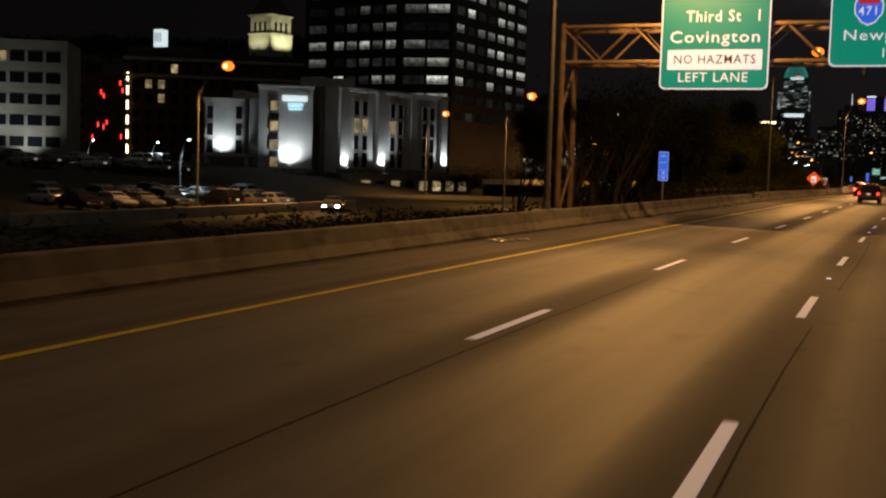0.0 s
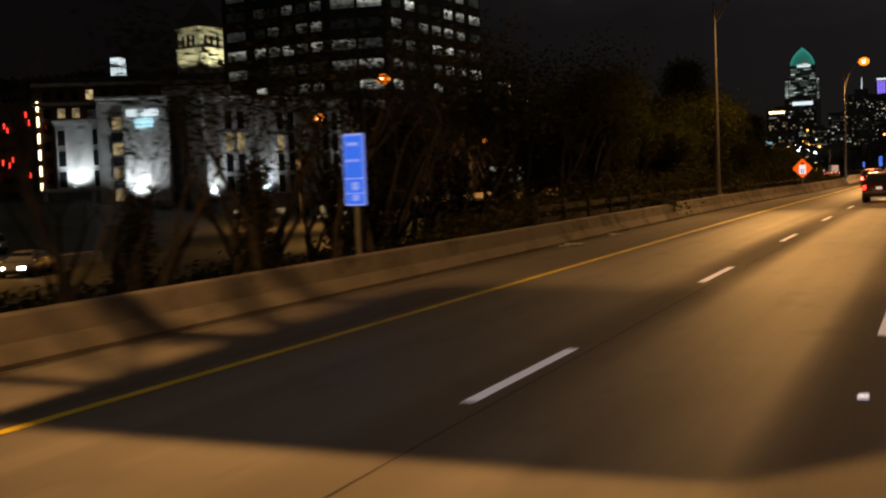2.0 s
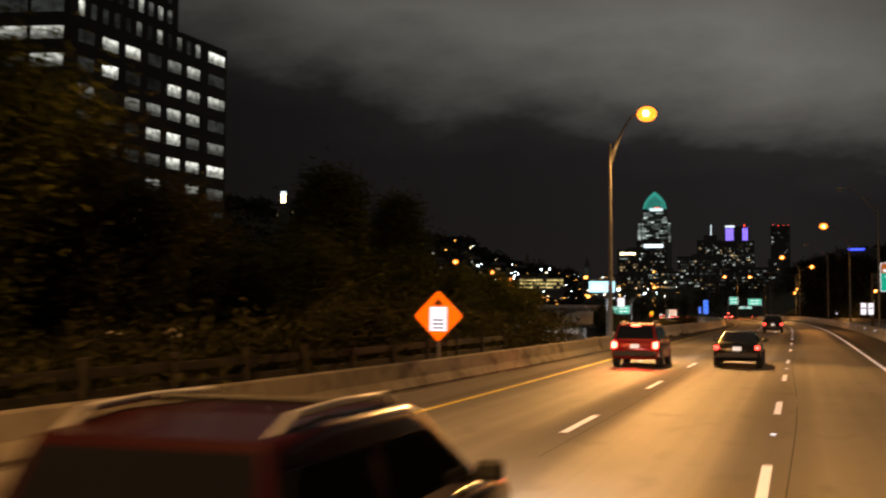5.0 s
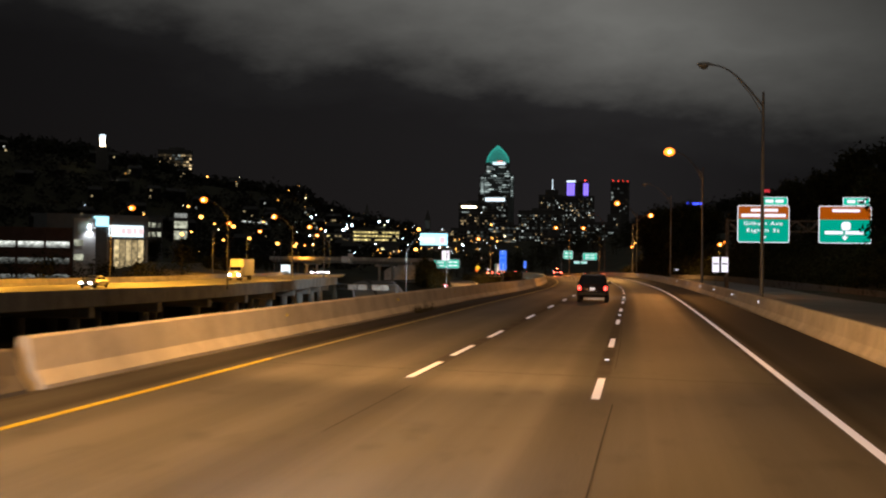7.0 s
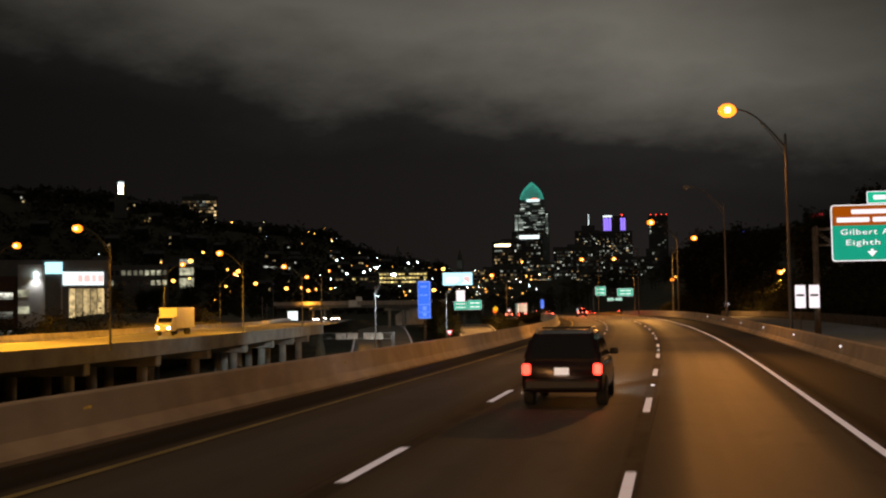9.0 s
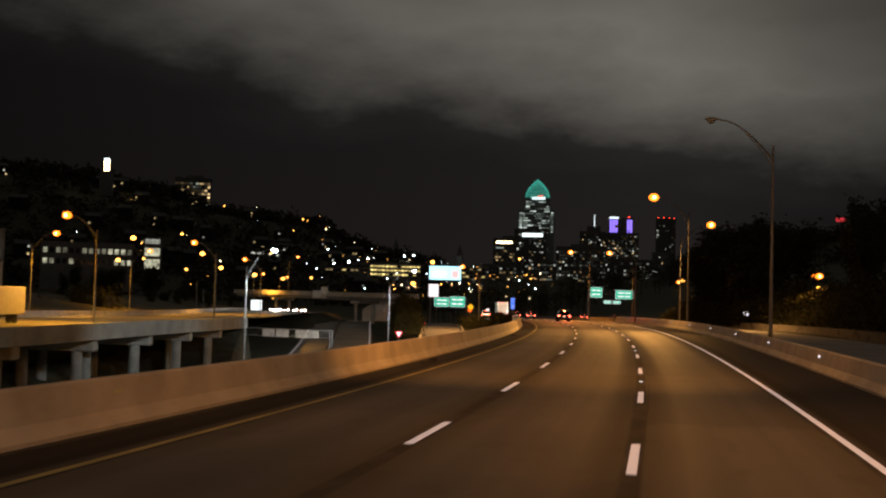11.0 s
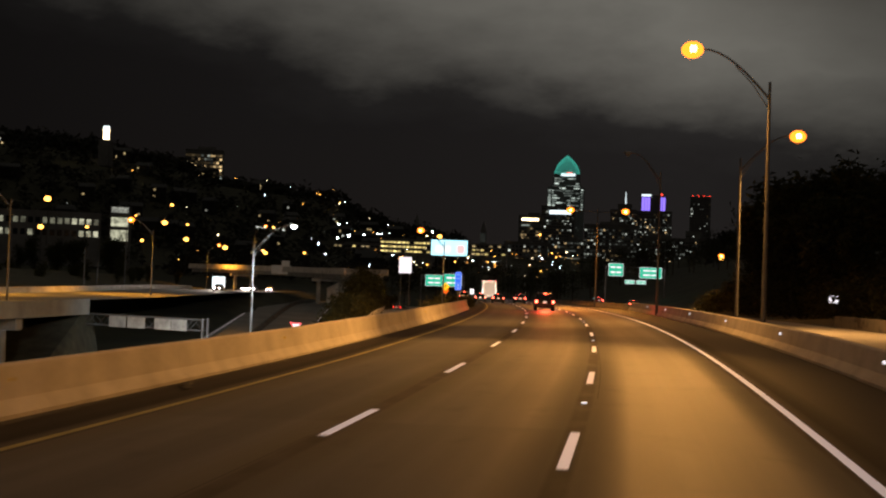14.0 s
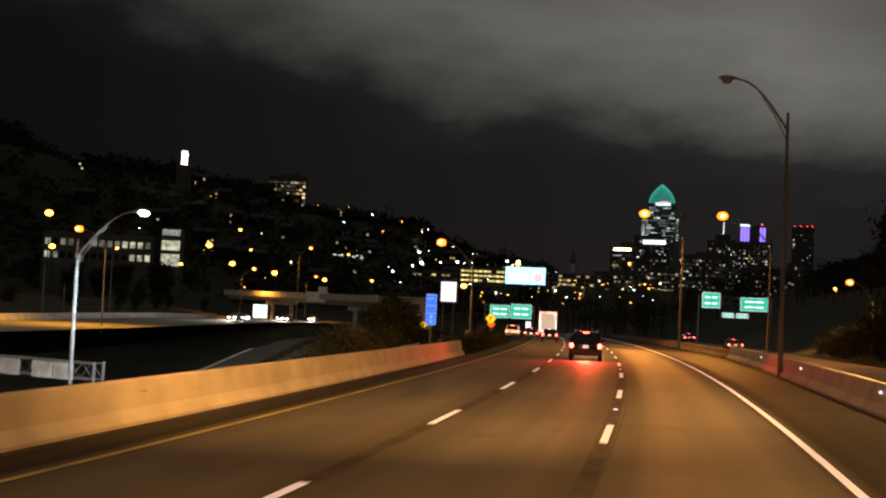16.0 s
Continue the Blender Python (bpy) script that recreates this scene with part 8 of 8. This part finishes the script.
def vehicle(style, mat, at, label, lights="tail", group="cars on the road", name="car"):
    st = STYLES[style]
    c = thing(name, at, label, "car" if style != "pickup" else "pickup truck", group)
    body = part("body", Shape().loft([ring(y, hw, zb, zt) for y, hw, zb, zt in st["body"]]), mat, c, smooth=True)
    r = st["roof"]
    belt = r[0][2]
    low, edge = belt - 0.16, 0.10
    wide = max(r[0][1], r[-1][1]) + 0.06
    rings = []
    for k, (y, hw, z) in enumerate(r):
        # the first and last sections lie low, where the glass meets the body
        zt = max(z, belt + 0.02)
        rings.append(ring(y, wide, low, zt, min(edge, (zt - low) * 0.45), hw / wide if z > belt + 0.1 else 0.97))
    part("cabin", Shape().loft(rings), mat, c, smooth=True)

    def flank(z):
        """Half width of the cabin at a height."""
        return wide + (r[2][1] - wide) * max(0.0, (z - low - edge)) / (r[2][2] - low - 2 * edge)

    # glass, a little proud of the cabin
    def pane(nm, a, b, inset, up):
        (y0, w0, z0), (y1, w1, z1) = a, b
        lo = Vector((0, y0 + (y1 - y0) * 0.12, z0 + (z1 - z0) * 0.12))
        hi = Vector((0, y0 + (y1 - y0) * 0.90, z0 + (z1 - z0) * 0.90))
        nrm = Vector((0, -(z1 - z0), (y1 - y0))).normalized() * up
        w_lo, w_hi = w0 * inset, w1 * inset
        q = [Vector((-w_lo, lo.y, lo.z)), Vector((w_lo, lo.y, lo.z)), Vector((w_hi, hi.y, hi.z)), Vector((-w_hi, hi.y, hi.z))]
        part(nm, Shape().loft([[tuple(p + nrm * 0.2) for p in q], [tuple(p + nrm) for p in q]]), M["car_glass"], c)
    pane("rear_window", r[0], r[1], 0.88, 0.02)
    pane("windscreen", r[-1], r[-2], 0.90, -0.02)
    ys = (r[1][0] + 0.02, (r[1][0] + r[-2][0]) / 2, r[-2][0] + 0.02)
    for sx in (-1, 1):
        for ya, yb, sl_a, sl_b in ((ys[0] - 0.12, ys[1] - 0.05, -0.10, 0.0), (ys[1] + 0.05, ys[2] + 0.30, 0.0, 0.36)):
            zt = r[2][2] - 0.20
            wt, wb = flank(zt) - 0.003, flank(belt + 0.08) - 0.003
            q = [Vector((sx * wb, ya + sl_a, belt + 0.08)), Vector((sx * wb, yb + sl_b * 0.6, belt + 0.08)), Vector((sx * wt, yb - 0.44 * (sl_b > 0), zt)), Vector((sx * wt, ya + 0.12, zt))]
            out = Vector((sx * 0.02, 0, 0.004))
            part("side_window", Shape().loft([[tuple(p - out) for p in q], [tuple(p + out) for p in q]]), M["car_glass"], c)
        part("mirror", Shape().box((sx * (0.98), r[-1][0] - 0.32, belt + 0.10), (0.20, 0.12, 0.15), ch=0.03).box((sx * 0.88, r[-1][0] - 0.30, belt + 0.05), (0.1, 0.05, 0.05)), M["trim"], c)
        if st["rails"]:
            part("roof_rail", Shape().tube([(sx * 0.60, -1.76, 1.62), (sx * 0.61, -1.52, 1.725), (sx * 0.61, -0.9, 1.745), (sx * 0.61, -0.2, 1.735), (sx * 0.60, 0.02, 1.64)], [0.022, 0.026, 0.026, 0.026, 0.022], 8), M["rail"], c, "bright roof rail", smooth=True)
    if st["rails"]:
        for y in (-0.85,):
            part("cross_bar", Shape().tube([(-0.57, y, 1.74), (0.57, y, 1.74)], 0.022, 6), M["trim"], c)
    for ya in st["axles"]:
        for sx in (-1, 1):
            w = st["wheel"]
            wh = part("tyre", Shape().loft([[(sx * x, ya + q * w * math.cos(a), w + q * w * math.sin(a)) for a in (2 * math.pi * j / 16 for j in range(16))] for x, q in ((0.70, 0.9), (0.72, 1.0), (0.90, 1.0), (0.93, 0.92), (0.93, 0.66))]), M["tyre"], c)
            part("rim", Shape().loft([[(sx * x, ya + q * w * math.cos(a), w + q * w * math.sin(a)) for a in (2 * math.pi * j / 10 for j in range(10))] for x, q in ((0.91, 0.66), (0.93, 0.62), (0.92, 0.15), (0.94, 0.10))]), M["rim"], wh)
    b0, b1 = st["body"][1], st["body"][-2]
    zt = b0[3] - 0.16
    tail = {"tail": "tail", "brake": "brake"}.get(lights, "tail_off")
    for sx in (-1, 1):
        part("tail_lamp", Shape().box((sx * (b0[1] - 0.10), st["body"][0][0] + 0.03, zt), (0.19, 0.16, 0.17 if style != "suv" else 0.25), ch=0.045), M[tail], c, "red tail lamp")
        part("headlamp", Shape().box((sx * (b1[1] - 0.24), st["body"][-1][0] - 0.02, b1[3] - 0.14), (0.32, 0.16, 0.15), ch=0.03), M["head_off" if lights == "none" else "head"], c, "clear headlamp")
    if lights == "brake":
        part("high_brake_lamp", Shape().box((0, r[1][0] - 0.06, r[1][2] - 0.03), (0.34, 0.05, 0.04), ch=0.01), M["brake"], c, "lit high brake lamp")
    part("rear_bumper", Shape().box((0, st["body"][0][0] - 0.02, b0[2] + 0.17), (b0[1] * 1.86, 0.16, 0.22), ch=0.04), M["trim"], c)
    part("front_bumper", Shape().box((0, st["body"][-1][0] + 0.0, b1[2] + 0.15), (b1[1] * 1.8, 0.16, 0.2), ch=0.04), M["trim"], c)
    part("number_plate", Shape().box((0, st["body"][0][0] - 0.035, zt - 0.04), (0.32, 0.02, 0.16), ch=0.004), M["plate"], c, "blank pale number plate with a faint glow")
    if style == "pickup":
        part("load_bed", Shape().box((0, -1.9, 1.10), (1.6, 1.7, 0.04)), M["trim"], c)
    return c


P = dict(plum=paint("dark_plum_paint", (0.020, 0.008, 0.011)), maroon=paint("maroon_paint", (0.042, 0.006, 0.007)), black=paint("black_paint", (0.012, 0.012, 0.013)), silver=paint("silver_paint", (0.42, 0.43, 0.44)),
         white=paint("white_paint", (0.72, 0.72, 0.70)), grey=paint("grey_paint", (0.14, 0.145, 0.15)), blue=paint("blue_paint", (0.03, 0.06, 0.14)), red=paint("red_paint", (0.30, 0.02, 0.02)))


def on_road(style, col, s, off, label, lights="tail", up=0.0, turn=0):
    q = rp(s + 2.7, off, up + 0.7)
    lamp_light("headlamp_beam", q, 2600, (1.0, 0.88, 0.76), rp(s + 40, off, up - 1.0) - q, 46, 0.12, 0.9)
    return vehicle(style, P[col], rpose(s, off, up, turn), label, lights)


on_road("sedan", "black", 177.0, 5.5, "black saloon car with glowing red tail lamps in the middle lane")
on_road("suv", "red", 175.0, 1.85, "dark red estate car with red tail lamps in the inner lane", "brake")
on_road("suv", "maroon", 136.2, 4.66, "dark red sport utility car with bright roof rails and black glass", "tail")
on_road("suv", "plum", 246.0, 5.5, "dark maroon sport utility car with roof rails and red tail lamps")
on_road("suv", "black", 434.0, 5.5, "dark sport utility car braking with bright red lamps on the road", "brake")
on_road("sedan", "grey", 503.0, 5.6, "grey saloon car with glowing red tail lamps far ahead", "brake")
on_road("sedan", "black", 496.0, 2.0, "black saloon car braking behind the box truck", "brake")
on_road("sedan", "black", 512.0, -0.4, "black saloon car with glowing red tail lamps far ahead", "brake")
on_road("suv", "white", 520.0, -3.0, "white estate car with glowing red tail lamps far ahead", "brake")
on_road("sedan", "red", 560.0, 25.0, "red car with bright brake lamps on the side road", "brake")
on_road("sedan", "grey", 505.0, 23.5, "grey car with glowing red tail lamps on the side road", "brake", -0.38)
# red light that braking lamps throw on the road
for s, off, p in ((431.5, 5.5, 1700), (172.5, 1.85, 220)):
    q = rp(s, off, 0.8)
    lamp_light("brake_glow", q, p, (1.0, 0.06, 0.03), rp(s - 6, off, -0.6) - q, 150, 0.3, 0.5)


def box_truck(at, label, lights="tail", cab="white"):
    t = thing("box_truck", at, label, "truck")
    part("box", Shape().box((0, -2.2, 2.35), (2.5, 7.6, 2.9), ch=0.06), P["white"], t, "tall white cargo box")
    part("rear_door", Shape().box((0, -6.02, 2.3), (2.2, 0.05, 2.6), ch=0.02), M["stucco"], t, "pale rear door")
    part("cab", Shape().loft([[(sx * w, y, z) for sx, z in ((-1, 0.6), (1, 0.6), (1, zt), (-1, zt))] for y, w, zt in ((1.65, 1.15, 2.5), (2.6, 1.15, 2.5), (3.2, 1.1, 1.7), (3.9, 1.05, 1.6))]), P[cab], t)
    part("windscreen", Shape().loft([[(-0.95, 2.68, 2.38), (0.95, 2.68, 2.38), (0.98, 3.16, 1.76), (-0.98, 3.16, 1.76)], [(-0.95, 2.73, 2.42), (0.95, 2.73, 2.42), (0.98, 3.21, 1.80), (-0.98, 3.21, 1.80)]]), M["car_glass"], t)
    part("chassis", Shape().box((0, -1.2, 0.75), (1.0, 9.4, 0.3), ch=0.03), M["trim"], t)
    for y in (-4.2, -3.0, 2.6):
        for sx in (-1, 1):
            part("tyre", Shape().loft([[(sx * x, y + q * 0.48 * math.cos(a), 0.48 + q * 0.48 * math.sin(a)) for a in (2 * math.pi * j / 14 for j in range(14))] for x, q in ((0.8, 0.9), (0.82, 1), (1.08, 1), (1.1, 0.6), (1.06, 0.2))]), M["tyre"], t)
    for sx in (-1, 1):
        part("tail_lamp", Shape().box((sx * 1.0, -6.06, 0.95), (0.3, 0.08, 0.16), ch=0.02), M["brake" if lights == "tail" else "tail_off"], t, "red tail lamp")
        part("headlamp", Shape().box((sx * 0.8, 3.92, 1.05), (0.3, 0.08, 0.2), ch=0.02), M["head" if lights == "head" else "head_off"], t)
    for x in (-1.1, -0.2, 0, 0.2, 1.1):
        part("marker_lamp", Shape().box((x, -6.03, 3.74), (0.14, 0.06, 0.08), ch=0.01), M["tail" if lights == "tail" else "glow_warm"], t, "small red marker lamp")
    return t


box_truck(rpose(536.0, 1.6), "tall white box truck with red marker and tail lamps")
box_truck(rpose(372.0, -55.0, -0.95, 180), "pale box truck with bright headlamps on the opposite carriageway", "head")
for s, off, up, col in ((300, -53, -0.95, "silver"), (575, -56, 0.0, "white"), (596, -60, 0.0, "grey"), (618, -55.5, 0.0, "white"), (634, -60, 0.0, "black"), (652, -56, 0.0, "silver")):
    if s > 550:
        q = rp(s - 2.6, off, up + 0.7)
        lamp_light("headlamp_beam", q, 9000, (1.0, 0.86, 0.74), rp(s - 40, off, up - 1.6) - q, 40, 0.12, 0.8)
    vehicle("sedan", P[col], rpose(s, off, up, 180), "car with bright white headlamps coming the other way", "head", "oncoming cars")
vehicle("sedan", P["red"], rpose(575, -17, -2.9, 6), "small red car with glowing tail lamps on the ramp", "tail", "ramp cars")
vehicle("sedan", P["grey"], pose(-33.0, 116.0, -1.93, 0, 0, 200), "car with bright headlamps on the frontage street", "head", "frontage cars")
random.seed(4)
cols = ("silver", "grey", "blue", "white", "black", "grey", "silver", "maroon")
for row, (x, y) in enumerate(((-60.6, 113.6), (-54.6, 105.6), (-48.8, 98.4), (-66.5, 121.5))):
    for k in range(9):
        if random.random() < 0.16:
            continue
        d = 2.75 * k + random.uniform(-0.2, 0.2)
        vehicle(random.choice(("sedan", "suv", "sedan")), P[cols[(k + 3 * row) % 8]], pose(x + 0.37 * d, y + 0.93 * d, -1.9, 0, 0, 68 + random.choice((0, 180)) + random.uniform(-2, 2)), "parked car standing in the hotel car park", "none", "parked cars")


for row, (x, y, n) in enumerate(((-74.0, 126.0, 8), (-82.0, 134.0, 8))):
    for k in range(n):
        if random.random() < 0.2:
            continue
        px, py = x + 0.37 * 2.8 * k, y + 0.93 * 2.8 * k
        vehicle(random.choice(("sedan", "suv", "sedan")), P[cols[(k + 5 * row) % 8]], pose(px, py, ground_z(px, py) + 0.02, 0, 0, 68 + random.choice((0, 180)) + random.uniform(-2, 2)), "parked car standing in the hotel car park", "none", "parked cars")


# slender posts on the verge of the opposite carriageway
for s, off, up in ((518.0, -67.6, 7.2), (524.0, -67.2, 5.2), (543.0, -67.8, 11.0)):
    p = rp(s, off)
    t = thing("verge_post", pose(p.x, p.y, ground_z(p.x, p.y) - 0.2), "slender grey steel post on the opposite verge", "post", "verge posts")
    part("shaft", Shape().tube([(0, 0, 0), (0, 0, up + 1.5)], [0.14, 0.08], 8), M["steel"], t)
    part("cross_arm", Shape().box((0, 0, up + 0.6), (1.1, 0.1, 0.12), ch=0.02), M["steel"], t)


# a weed tuft and scraps of tyre along the inner shoulder
def weed_tuft(s, off, wide, tall, seed):
    rng = random.Random(seed)
    t = thing("weed_tuft", rpose(s, off, 0.0), "dry dark weed growing at the foot of the parapet", "weed", "shoulder weeds")
    stems, blades = Shape(), []
    for k in range(26):
        a, r = rng.uniform(0, 2 * math.pi), wide * 0.5 * math.sqrt(rng.random())
        x, y = r * 0.45 * math.cos(a), r * math.sin(a)
        h = tall * rng.uniform(0.45, 1.0) * (1 - 0.5 * r / wide)
        tip = (x * 1.3 + rng.uniform(-0.05, 0.05), y * 1.2 + rng.uniform(-0.06, 0.06), h)
        stems.tube([(x * 0.6, y * 0.7, -0.02), (x, y, h * 0.6), tip], [0.006, 0.005, 0.003], 4, False)
        blades += [Vector((x, y, h * 0.55)), Vector(tip)]
    part("stems", stems, M["bark"], t)
    part("leaves", leaf_cloud(blades, 7, 0.14, 0.03, rng), M["leaf_dark"], t)


def tyre_scrap(s, off, length, turn, seed):
    rng = random.Random(seed)
    t = thing("tyre_scrap", rpose(s, off, 0.012, turn), "torn black strip of tyre lying on the shoulder", "debris", "tyre scraps")
    rings = []
    for i in range(9):
        u = i / 8
        y, w = (u - 0.5) * length, 0.11 * (0.45 + rng.uniform(0.3, 0.7)) * (0.5 if i in (0, 8) else 1.0)
        x, z = 0.10 * math.sin(u * 5.0 + seed), 0.03 + 0.05 * math.sin(u * math.pi) * rng.random()
        rings.append([(x - w, y, z - 0.028), (x + w, y, z - 0.028), (x + w * 0.9, y, z), (x - w * 0.9, y, z)])
    part("strip", Shape().loft(rings), M["tyre"], t)


weed_tuft(224.2, -1.12, 1.5, 0.42, 5)
weed_tuft(222.9, -1.22, 0.8, 0.28, 6)
tyre_scrap(349.2, -1.05, 1.3, 12, 1)
tyre_scrap(307.4, -0.95, 1.6, -8, 2)
tyre_scrap(309.6, -1.05, 0.7, 25, 3)
